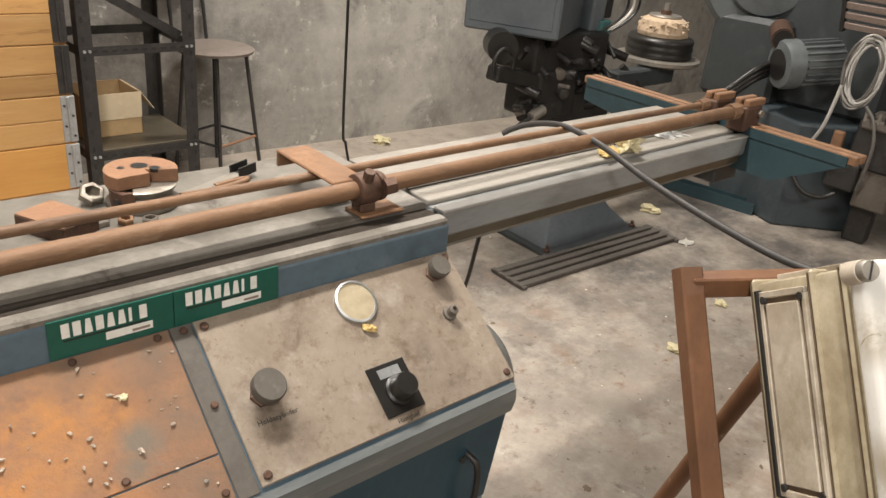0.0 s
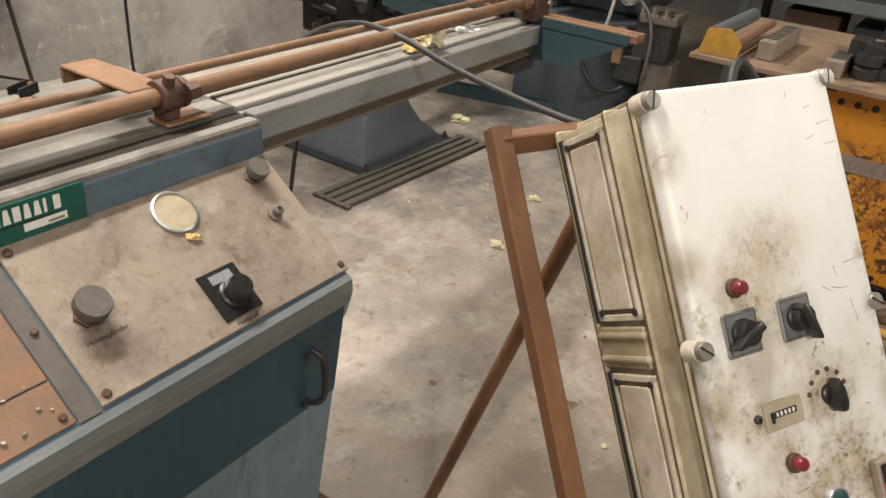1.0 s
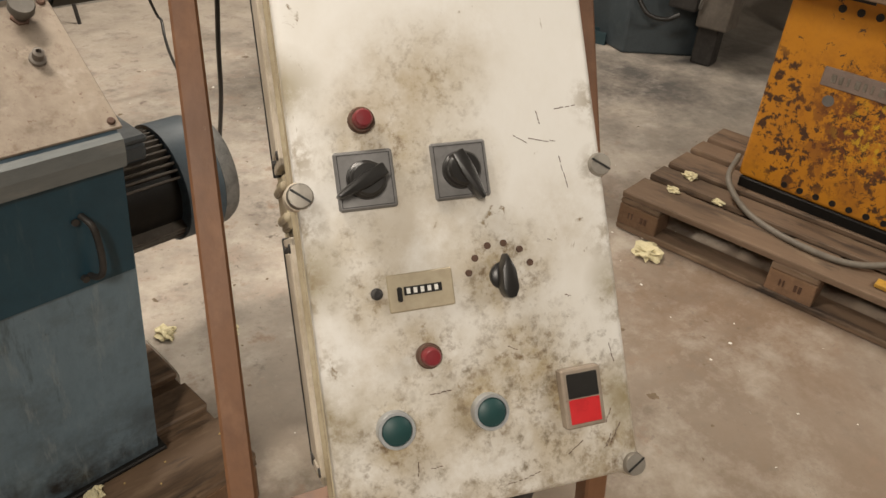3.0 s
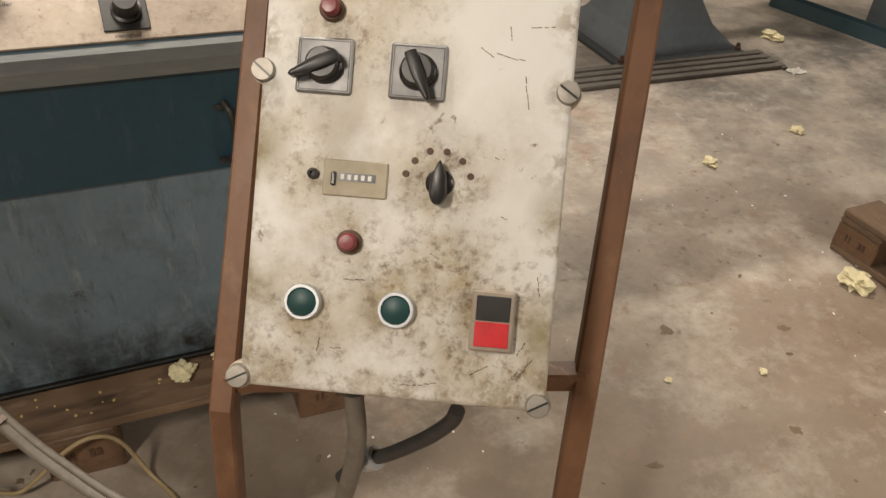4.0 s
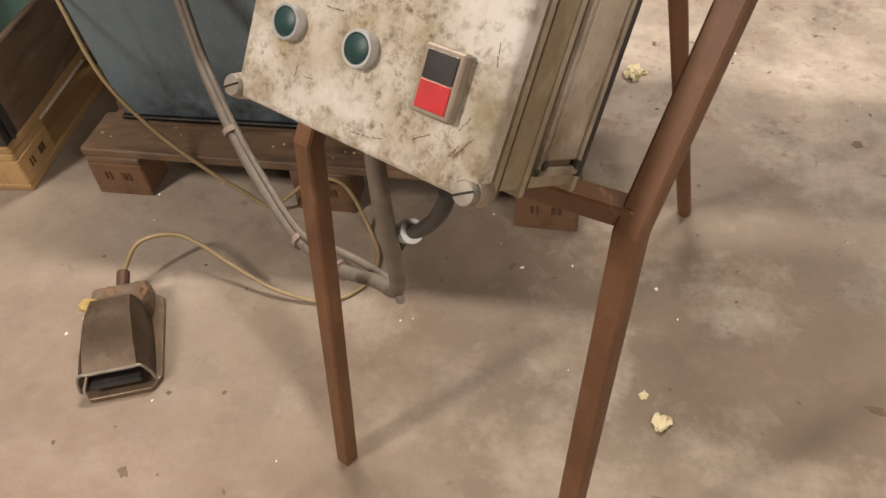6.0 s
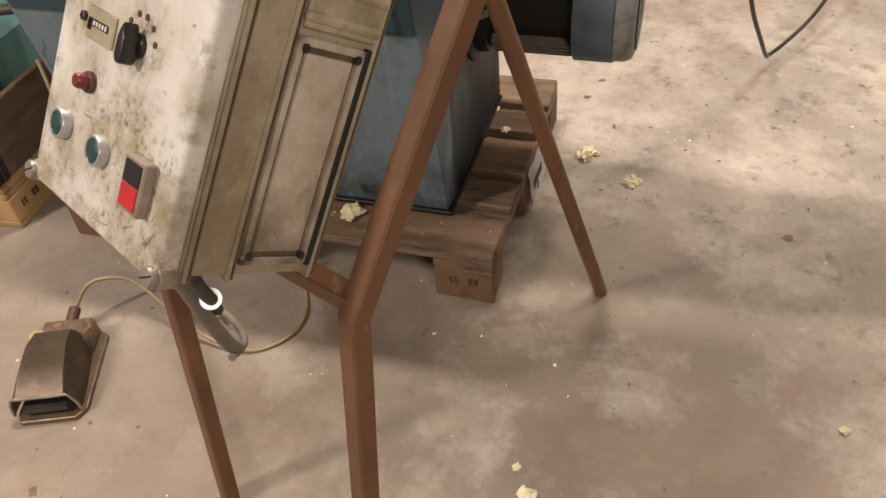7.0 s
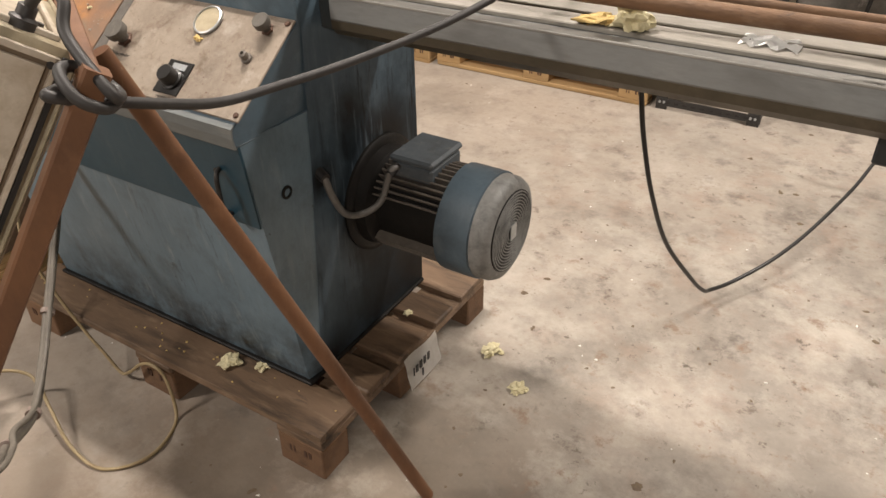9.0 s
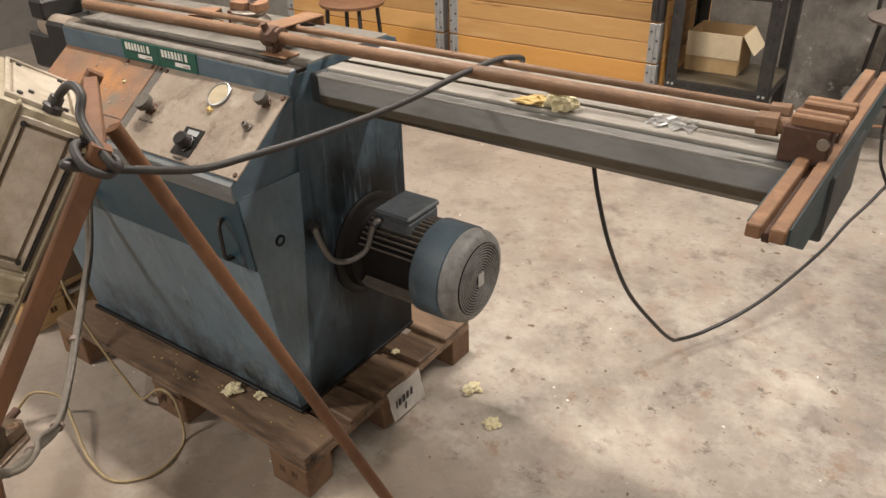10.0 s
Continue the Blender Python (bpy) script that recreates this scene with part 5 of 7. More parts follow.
loop += [Vector(p) for p in ((1.606, 0.500, 1.192), (1.600, 0.590, 1.160), (1.601, 0.688, 1.147), (1.625, 0.806, 1.145), (1.657, 0.949, 1.151), (1.680, 1.056, 1.161), (1.705, 1.175, 1.178), (1.722, 1.284, 1.184), (1.728, 1.350, 1.176), (1.718, 1.410, 1.158), (1.700, 1.445, 1.138), (1.688, 1.458, 1.126))]
part("cable", hose(loop, 0.0068, steps=8, seg=12), RUBBER, top_cable, smooth=True)

conduit = thing("cable_bundle", (1.13, 0.33, 0.42), "dusty grey hose and cable bundle that hangs below the control box", "cable")
E1 = Vector((1.183, 0.197, 0.779))
part("hose_main", hose([E1 + Vector((0.0, 0.01, 0.05)), E1, (1.184, 0.192, 0.720), (1.179, 0.215, 0.617), (1.170, 0.242, 0.530), (1.148, 0.280, 0.462), (1.108, 0.322, 0.428), (1.033, 0.378, 0.378), (0.911, 0.494, 0.307), (0.805, 0.599, 0.336), (0.729, 0.682, 0.390), (0.656, 0.773, 0.468), (0.607, 0.846, 0.551), (0.581, 0.883, 0.637), (0.572, 0.906, 0.711)], 0.0108, seg=14), BEIGECABLE, conduit, "grey plastic hose", smooth=True)
part("hose_branch", hose([(1.272, 0.130, 0.805), (1.267, 0.134, 0.784), (1.250, 0.157, 0.739), (1.222, 0.192, 0.684), (1.198, 0.218, 0.651), (1.178, 0.241, 0.601)], 0.0085, seg=12), RUBBER, conduit, "dark grey hose", smooth=True)
part("hose_second", hose([(1.170, 0.241, 0.493), (1.135, 0.315, 0.436), (1.071, 0.375, 0.403), (1.016, 0.408, 0.390), (0.913, 0.500, 0.321), (0.810, 0.607, 0.349), (0.733, 0.690, 0.403), (0.662, 0.779, 0.483), (0.614, 0.851, 0.567), (0.590, 0.889, 0.647), (0.578, 0.911, 0.711)], 0.0065, seg=10), BEIGECABLE, conduit, smooth=True)
for p, d, r in (((0.729, 0.682, 0.390), (-0.07, 0.09, 0.06), 0.0165), ((0.911, 0.494, 0.307), (-0.1, 0.11, 0.0), 0.0165), ((1.033, 0.378, 0.378), (-0.07, 0.06, -0.05), 0.0165)):
    p, d = Vector(p), Vector(d).normalized()
    part("cable_tie", rod(p - d * 0.006, p + d * 0.006, r, seg=16), PLATEGREY, conduit)
part("hose_ring", rod((1.211, 0.203, 0.670), (1.200, 0.214, 0.657), 0.0145, seg=18), ZINC, conduit, "bright metal ring")
part("hose_gland", rod(E1 + Vector((0, 0.004, 0.02)), E1 + Vector((0.0, 0.006, 0.045)), 0.018, seg=16), RUBBER, conduit)

# ---- foot pedal ----
BASE = Matrix()
pedal = thing("foot_pedal", (0.49, 0.43, 0.0), "brown worn metal foot pedal with a hooded guard on the floor", "foot pedal", turn=0)
PED = pose(0.482, 0.424, 0.0, 0, 0, 22) @ Matrix.Diagonal((1.055, 1.055, 1.055, 1))
part("pedal_base", prism([(-0.055, -0.125), (0.062, -0.125), (0.080, -0.10), (0.076, 0.10), (0.05, 0.12), (-0.05, 0.12), (-0.064, 0.10), (-0.066, -0.10)], "z", 0.0, 0.012, m=PED, bevel=0.003), WORNPEDAL, pedal, "dark steel base plate")
bm = bmesh.new()
rowsv = []
for j, y in enumerate((-0.105, -0.06, 0.0, 0.045, 0.065)):
    rise = (0.050, 0.074, 0.090, 0.085, 0.060)[j]
    rowv = []
    for k in range(9):
        a = math.pi * k / 8
        rowv.append(bm.verts.new((-(0.070, 0.067, 0.061, 0.054, 0.048)[j] * math.cos(a), y, 0.014 + rise * min(1, math.sin(a) * 1.7))))
    rowsv.append(rowv)
for a, b in zip(rowsv, rowsv[1:]):
    for k in range(8):
        bm.faces.new((a[k], a[k + 1], b[k + 1], b[k]))
bmesh.ops.solidify(bm, geom=bm.faces[:], thickness=0.004)
part("pedal_hood", bm, WORNPEDAL, pedal, "arched brown metal hood", m=PED, smooth=True)
part("pedal_treadle", block((-0.05, -0.112, 0.03), (0.05, 0.04, 0.042), 0.005, m=PED @ Matrix.Rotation(0.08, 4, "X")), DARKSTEEL, pedal, "dark treadle under the hood")
part("pedal_housing", block((-0.058, 0.05, 0.010), (0.058, 0.118, 0.062), 0.008, m=PED), WORNPEDAL, pedal, "greasy brown switch housing")
part("pedal_grease", lump(PED @ Vector((-0.055, 0.075, 0.05)), (0.018, 0.03, 0.016), 3.3), FOAMOLD, pedal, "yellow-brown grease lump")
part("hood_lip", hose([PED @ Vector((-0.070 * math.cos(math.pi * k / 10), -0.106, 0.014 + 0.050 * min(1, math.sin(math.pi * k / 10) * 1.7))) for k in range(11)], 0.0032, seg=8), STEEL, pedal, "bright worn lip of the hood", smooth=True)
for x, y, z, r in ((0.045, 0.085, 0.055, 0.016), (0.030, 0.105, 0.050, 0.012), (-0.02, 0.10, 0.058, 0.014)):
    part("rust_crust", lump(PED @ Vector((x, y, z)), (r, r * 1.3, r * 0.7), x * 90, rough=0.5), RUSTROD, pedal, "flaking rust crust")
part("pedal_gland", rod(PED @ Vector((0.0, 0.115, 0.045)), PED @ Vector((0.0, 0.155, 0.05)), 0.014, seg=12), RUSTDARK, pedal)
pedal_cable = thing("pedal_cable", (0.8, 0.7, 0.0), "thin yellowed cable that loops over the floor to the pedal", "cable")
g = PED @ Vector((0.0, 0.155, 0.05))
part("cable", hose([g, (0.455, 0.622, 0.105), (0.512, 0.667, 0.092), (0.575, 0.660, 0.075), (0.648, 0.635, 0.050), (0.765, 0.598, 0.020), (0.880, 0.594, 0.006), (0.950, 0.655, 0.006), (0.958, 0.735, 0.006), (0.915, 0.82, 0.008), (0.870, 0.848, 0.10), (0.825, 0.850, 0.128), (0.770, 0.850, 0.108), (0.70, 0.849, 0.045), (0.655, 0.849, 0.022), (0.60, 0.850, 0.065), (0.538, 0.850, 0.115), (0.438, 0.850, 0.226), (0.355, 0.855, 0.369), (0.27, 0.93, 0.52)], 0.0048, seg=10), YELLOWCABLE, pedal_cable, smooth=True)

floor_cable = thing("hanging_cable", (1.98, 2.03, 0.07), "thin black cable slung from the beam and up to the ceiling", "cable")
part("cable", hose([(1.806, 1.575, 1.070), (1.818, 1.595, 0.960), (1.825, 1.618, 0.840), (1.836, 1.650, 0.720), (1.860, 1.703, 0.555), (1.895, 1.800, 0.360), (1.955, 1.935, 0.175), (1.982, 2.010, 0.095), (1.995, 2.060, 0.070), (2.038, 2.150, 0.060), (2.110, 2.270, 0.085), (2.167, 2.400, 0.109), (2.219, 2.550, 0.142), (2.279, 2.750, 0.190), (2.317, 2.900, 0.241), (2.356, 3.010, 0.282), (2.385, 3.080, 0.325), (2.392, 3.125, 0.332), (2.375, 3.118, 0.370), (2.351, 3.105, 0.430), (2.334, 3.110, 0.520), (2.327, 3.124, 0.60), (2.327, 3.124, 1.2), (2.325, 3.124, 2.2), (2.327, 3.124, 3.4), (2.327, 3.124, 4.405)], 0.0065, seg=10), BLACK, floor_cable, smooth=True)

# ---- orange power unit on a pallet ----
BASE = moved((3.03, 1.04), (3.03, 1.04), (1.05, 1.05, 1.04))
pallet((3.03, 1.04, 0.001), -86.5, PALLET, BLOCKWOOD, "worn wooden pallet under the orange power unit")
BASE = Matrix()
unit = thing("orange_power_unit", (3.75, 0.42, 0.1515), "chipped orange steel power unit with rows of round vents", "machine")
# Local x runs along the front towards the south, local y into the unit.
OR = pose(3.42, 0.81, 0.1515, 0, 0, 1.0) @ Matrix.Rotation(math.radians(-90), 4, "Z")


def unit_part(name, bm, mat, parent=None, label="", smooth=False):
    return part(name, bm, mat, parent or unit, label, m=OR, smooth=smooth)


W, D, H = 0.74, 0.60, 0.745
unit_body = unit_part("unit_case", block((0.0, 0.0, 0.04), (W, D, H), 0.012, segments=2), ORANGE, None, "orange case with flaking paint")
unit_part("unit_plinth", block((0.012, -0.006, 0.0), (W - 0.012, D, 0.040), 0.004), GREASE, None, "black oily plinth")
plate = unit_part("name_plate", block((0.170, -0.006, 0.440), (0.553, 0.002, 0.502), 0.002), PLATEGREY, None, "worn name plate with unreadable raised print")
bm = bmesh.new()
for k in range(13):
    block((0.200 + k * 0.025, -0.0085, 0.458), (0.216 + k * 0.025 - 0.004 * (k % 3), -0.0055, 0.484), 0.001, bm=bm)
unit_part("plate_print", bm, STEEL, plate, "raised unreadable print")
for x in (0.040, 0.300, 0.352, 0.405, 0.665):
    unit_part("vent_hole", rod((x, -0.002, 0.728), (x, 0.004, 0.728), 0.0125, seg=14), BLACK, unit_body)
for k in range(8):
    unit_part("vent_hole", rod((0.160 + k * 0.0567, -0.002, 0.682), (0.160 + k * 0.0567, 0.004, 0.682), 0.0125, seg=14), BLACK, unit_body)
    unit_part("vent_hole", rod((0.170 + k * 0.0567, -0.002, 0.066), (0.170 + k * 0.0567, 0.004, 0.066), 0.0115, seg=14), BLACK, unit_body)
unit_part("vent_slot", block((0.125, -0.002, 0.712), (0.249, 0.004, 0.745)), BLACK, unit_body)
unit_part("vent_slot", block((0.462, -0.002, 0.712), (0.590, 0.004, 0.745)), BLACK, unit_body)
unit_part("side_flange", block((W - 0.002, 0.03, 0.04), (W + 0.012, 0.09, H - 0.05), 0.004), ORANGE, unit_body)
unit_part("side_flange", block((W + 0.014, 0.11, 0.02), (W + 0.030, 0.30, H - 0.05), 0.004), ORANGE, unit_body, "second orange panel standing off the side")
unit_part("paint_patch", lathe([(0.019, -0.0006), (0.019, 0.0006), (0.0005, 0.0008)], Matrix.Translation((0.213, -0.0008, 0.395)) @ Matrix.Rotation(math.radians(90), 4, "X"), seg=18), SWITCHGREY, unit_body, "round grey bare patch")
top = unit_part("top_plate", block((-0.26, -0.13, H + 0.002), (W + 0.14, D + 0.25, H + 0.022), 0.003), SCALEPLATE, None, "dusty brown scaled top plate")


def tool(name, lo, hi, mat, label, cat="tool", extra=None, bevel=0.004):
    t = thing(name, tuple(OR @ Vector(((lo[0] + hi[0]) / 2, (lo[1] + hi[1]) / 2, lo[2]))), label, cat)
    part("tool_body", block(lo, hi, bevel), mat, t, m=OR)
    if extra:
        extra(t)
    return t


ZT = H + 0.023


def slots(x0, x1, y0, y1, z, n, along="y"):
    def add(t):
        for k in range(n):
            if along == "y":
                a = y0 + (y1 - y0) * (k + 0.25) / n
                part("slot", block((x0, a, z - 0.001), (x1, a + (y1 - y0) / n * 0.5, z + 0.0012)), BLACK, t, m=OR)
            else:
                a = x0 + (x1 - x0) * (k + 0.25) / n
                part("slot", block((a, y0, z - 0.001), (a + (x1 - x0) / n * 0.5, y1, z + 0.0012)), BLACK, t, m=OR)
    return add


tool("toothed_block", (-0.05, -0.02, ZT), (0.01, 0.40, ZT + 0.07), PANEL, "long dull steel block with a row of slots", extra=slots(-0.045, 0.005, 0.02, 0.36, ZT + 0.07, 9))
tool("toothed_block", (0.19, -0.06, ZT), (0.25, 0.16, ZT + 0.06), PANEL, "dull steel block with a row of slots", extra=slots(0.195, 0.245, -0.03, 0.14, ZT + 0.06, 6))
tool("toothed_block", (0.50, -0.10, ZT), (0.56, 0.10, ZT + 0.06), PANEL, "dull steel block with a row of slots", extra=slots(0.505, 0.555, -0.07, 0.08, ZT + 0.06, 6))
rol = thing("roller_frame", tuple(OR @ Vector((-0.18, 0.1, ZT))), "yellow painted roller frame with a rusty bar", "tool")
part("frame_cheek", prism([(-0.24, ZT), (-0.10, ZT), (-0.09, ZT + 0.05), (-0.14, ZT + 0.10), (-0.22, ZT + 0.09)], "y", -0.10, -0.085, m=OR), YELLOWPAINT, rol, "yellow end cheek")
part("roller_bar", rod((-0.20, -0.09, ZT + 0.07), (-0.20, 0.45, ZT + 0.07), 0.028, seg=20), MIDPAINT, rol, m=OR, smooth=True)
part("roller_bar", rod((-0.12, -0.09, ZT + 0.05), (-0.12, 0.45, ZT + 0.05), 0.018, seg=16), RUST, rol, m=OR, smooth=True)
rnd = random.Random(5)
for k in range(16):
    x, y = rnd.uniform(0.22, 0.86), rnd.uniform(0.0, 0.52)
    s, h = rnd.uniform(0.03, 0.075), rnd.uniform(0.03, 0.12)
    if 0.47 < x < 0.59 and y < 0.14:
        continue
    if k % 2:
        t = thing("steel_die", tuple(OR @ Vector((x, y, ZT))), "dark oily round steel die", "tool", "dies on the top plate")
        part("die_ring", lathe([(s, 0), (s, h * 0.4), (s * 0.7, h * 0.5), (s, h * 0.6), (s, h), (s * 0.35, h), (s * 0.35, h * 0.7), (0.001, h * 0.7)], Matrix.Translation((x, y, ZT)), seg=22), DARKSTEEL, t, m=OR, smooth=True)
    else:
        tool("clamp_block", (x, y, ZT), (x + s * 1.6, y + s * 2.2, ZT + h), DARKSTEEL, "dark oily clamp block")
ucable = thing("unit_cable", tuple(OR @ Vector((0.3, -0.1, 0.02))), "dusty beige cable laid along the pallet", "cable")
part("cable", hose([OR @ Vector(p) for p in ((-0.02, 0.02, 0.10), (0.02, -0.12, 0.06), (0.15, -0.20, 0.012), (0.34, -0.26, 0.012), (0.52, -0.24, 0.015), (0.68, -0.14, 0.06), (0.84, -0.05, 0.09))], 0.011, seg=10), BEIGECABLE, ucable, smooth=True)
tool("junction_box", (0.82, -0.12, 0.005), (0.98, 0.06, 0.11), MIDPAINT, "grey cast junction box", "junction box", bevel=0.01)
tool("yellow_strip", (0.60, -0.30, 0.002), (0.98, -0.26, 0.016), YELLOWPAINT, "yellow painted steel strip on the pallet", "strip", bevel=0.002)

# ---- back of the hall ----
BASE = Matrix()
BACKROW = moved((0.213, 3.615), (0.071, 3.449), 1.0, 1.5)
BASE = BACKROW
BACK = [(0.213, 3.615, 0.001), (-1.03, 3.60, 0.001)]
for i, p in enumerate(BACK):
    pallet(p, 0, PALLETNEW, PALLETNEW, "pale new wooden pallet under a boarded crate", "pallets along the wall")


def crate(place, turn, label, height=0.8, hinge=ZINC, wood=CRATE):
    """Stacked pallet collars: four courses of boards with metal corner hinges."""
    c = thing("crate", place, label, "crate", turn=turn)
    m = ROOTS[c.name]
    rnd2 = random.Random(int(place[0] * 100))
    n = max(1, round(height / 0.2))
    for k in range(n):
        z = 0.0 + k * 0.2
        hgt = 0.196
        for lo, hi in (((0.0, 0.0, z), (1.2, 0.02, z + hgt)), ((0.0, 0.78, z), (1.2, 0.80, z + hgt)), ((0.0, 0.021, z), (0.02, 0.779, z + hgt)), ((1.18, 0.021, z), (1.2, 0.779, z + hgt))):
            if k < 2:
                part("board", block(lo, hi, 0.003), CRATELOW if wood is CRATE else wood, c, m=m)
            else:
                mid = z + (0.085, 0.115, 0.098)[k % 3]
                part("board", block(lo, (hi[0], hi[1], mid - 0.001), 0.003), wood, c, m=m)
                part("board", block((lo[0], lo[1], mid + 0.001), hi, 0.003), wood, c, m=m)
        for x in (-0.004, 1.150):
            h = part("corner_hinge", block((x, -0.005, z + 0.005), (x + 0.054, 0.05, z + 0.195), 0.002), hinge if k < 3 else DARKSTEEL, c, m=m)
            part("hinge_pin", rod((x + 0.027, -0.009, z + 0.01), (x + 0.027, -0.009, z + 0.19), 0.006, seg=10), hinge if k < 3 else DARKSTEEL, h, m=m)
            for q in range(4):
                part("hinge_rivet", rod((x + (0.012 if q % 2 else 0.042), -0.009, z + 0.03 + 0.042 * q), (x + (0.012 if q % 2 else 0.042), -0.004, z + 0.03 + 0.042 * q), 0.005, seg=8), DARKSTEEL, h, m=m)
    return c


crate((0.210, 3.610, 0.147), 0, "stack of orange-brown wooden pallet collars with metal hinges", 1.0)
crate((-1.033, 3.595, 0.147), 0, "stack of orange-brown wooden pallet collars with metal hinges", 1.0)
BASE = moved((-0.093, 1.166), (-0.144, 1.061), 1.0, 1.5) @ moved((0.13, 0.905), (0.06, 0.947), (1.05, 1.05, 1.0), 3)
pallet((0.13, 0.905, 0.001), 90, PALLETNEW, PALLETNEW, "worn pale pallet under a low wooden collar")
crate((0.128, 0.907, 0.147), 90, "low dark pallet collar with teal machine parts in it", 0.2, DARKSTEEL, PALLET)
for k, (x, y, s) in enumerate(((-0.2, 1.1, 0.10), (-0.22, 1.45, 0.12), (-0.42, 1.2, 0.11), (-0.45, 1.6, 0.12), (-0.2, 1.8, 0.1))):
    t = thing("machine_part", (x, y, 0.147), "teal painted machine part lying in the crate", "machine part", "parts in the crate")
    part("housing", block((x - s, y - s * 1.3, 0.147), (x + s, y + s * 1.3, 0.33 + 0.02 * (k % 3)), 0.015), TEAL, t)
    part("shaft", rod((x - s * 0.6, y, 0.35), (x + s * 0.9, y + 0.05, 0.36), 0.02), DARKSTEEL, t, smooth=True)
BASE = MACHINE_FRAME

# ---- loose things on the table of the machine ----
TABLE_Z = 1.131
DIE = pose(0.830, 1.398, TABLE_Z, 0, 0, -18)
die = thing("bending_die", (0.830, 1.398, TABLE_Z), "half-round rusty steel bending die with a polished groove", "bending die")
part("die_wheel", lathe([(0.055, 0.0), (0.0565, 0.002), (0.0565, 0.009), (0.054, 0.012), (0.048, 0.016), (0.0455, 0.022), (0.048, 0.028), (0.053, 0.032), (0.054, 0.036), (0.051, 0.038), (0.014, 0.038), (0.014, 0.030), (0.0005, 0.030)], DIE, seg=48), DIESTEEL, die, "polished die wheel", smooth=True)
rim = [(0.056 * math.cos(a), 0.056 * math.sin(a)) for a in [math.radians(d) for d in range(-8, 233, 8)]]
part("die_cap", prism(rim + [(-0.017, -0.034), (0.012, -0.024), (0.006, -0.004), (0.030, -0.010)], "z", 0.0382, 0.060, m=DIE, bevel=0.0012), RUST, die, "orange rusted top plate with a cut-out")
part("die_arm", prism([(-0.050, -0.012), (-0.047, -0.034), (-0.031, -0.056), (-0.012, -0.050), (-0.016, -0.020)], "z", 0.0, 0.0380, m=DIE, bevel=0.0015), RUSTDARK, die, "dark rusty jaw of the die")
part("jaw_hole", rod(DIE @ Vector((-0.036, -0.0465, 0.022)), DIE @ Vector((-0.0405, -0.0505, 0.022)), 0.006, seg=14), BLACK, die)
for x, y, r in ((-0.002, 0.012, 0.0135), (-0.030, 0.004, 0.0062), (0.021, -0.001, 0.009)):
    part("die_hole", rod(DIE @ Vector((x, y, 0.055)), DIE @ Vector((x, y, 0.0604)), r, seg=20), BLACK, die)
wedge = thing("steel_block", (0.688, 1.353, TABLE_Z), "orange-rusted rectangular steel block with dark sides", "block")
WED = pose(0.688, 1.353, TABLE_Z, 0, 0, 27)
part("block_body", block((-0.033, -0.047, 0.0), (0.033, 0.047, 0.025), 0.0015, m=WED), RUSTDARK, wedge, "dark oily sides")
part("block_face", block((-0.0322, -0.0462, 0.0249), (0.0322, 0.0462, 0.0265), 0.0006, m=WED), RUST, wedge, "orange rusted top face")
for i, (x, y, r, h, tip) in enumerate(((0.760, 1.432, 0.0205, 0.015, 32), (0.744, 1.346, 0.0165, 0.010, 0), (0.777, 1.330, 0.0125, 0.010, 12), (0.812, 1.322, 0.0135, 0.008, 0))):
    nut = thing("hex_nut", (x, y, TABLE_Z), "loose worn steel hexagon nut", "nut", "nuts on the table")
    lift = r * math.sin(math.radians(abs(tip)))
    part("nut_body", lathe([(r * 0.6, 0.0), (r, 0.001), (r, h - 0.002), (r * 0.86, h), (r * 0.62, h), (r * 0.58, h - 0.002), (r * 0.58, 0.001)], pose(x, y, TABLE_Z + lift, tip, 0, 12), seg=6), DIESTEEL if i != 2 else RUSTBAR, nut)
FLAT = pose(0.962, 1.414, TABLE_Z + 0.004, 0, -4, 17.5)
bar = thing("flat_bar", (0.962, 1.414, TABLE_Z), "flat worn steel bar with a dark channel end", "bar")
part("bar_blade", block((-0.078, -0.0115, 0.0), (0.052, 0.0115, 0.005), 0.001, m=FLAT), STEEL, bar)
part("bar_channel", prism([(-0.0125, 0.0), (0.0125, 0.0), (0.0125, 0.018), (0.0095, 0.018), (0.0095, 0.004), (-0.0095, 0.004), (-0.0095, 0.018), (-0.0125, 0.018)], "x", 0.045, 0.086, m=FLAT), BLACKIRON, bar, "dark channel-shaped end")
strip = thing("rusty_strip", (0.95, 1.395, TABLE_Z), "bent rusty steel strip", "strip")
part("strip", hose([(0.888, 1.388, TABLE_Z + 0.006), (0.925, 1.384, TABLE_Z + 0.007), (0.965, 1.383, TABLE_Z + 0.009), (1.005, 1.391, TABLE_Z + 0.011), (1.014, 1.402, TABLE_Z + 0.010), (0.995, 1.409, TABLE_Z + 0.007), (0.955, 1.402, TABLE_Z + 0.006)], 0.0055), RUSTROD, strip, smooth=True)
foil = thing("foil_scrap", (2.12, 1.29, 1.118), "crumpled bright foil scrap on the bed", "foil")
bm = bmesh.new()
rows = [[bm.verts.new((2.085 + 0.095 * i / 9, 1.258 + 0.055 * k / 5 + 0.012 * math.sin(i * 1.9), 1.1175 + 0.009 * abs(noise.noise((i * 0.9, k * 1.3, 2)))) ) for i in range(10)] for k in range(6)]
for a, b in zip(rows, rows[1:]):
    for i in range(9):
        bm.faces.new((a[i], a[i + 1], b[i + 1], b[i]))
bmesh.ops.solidify(bm, geom=bm.faces[:], thickness=0.0008)
part("foil", bm, FOIL, foil)

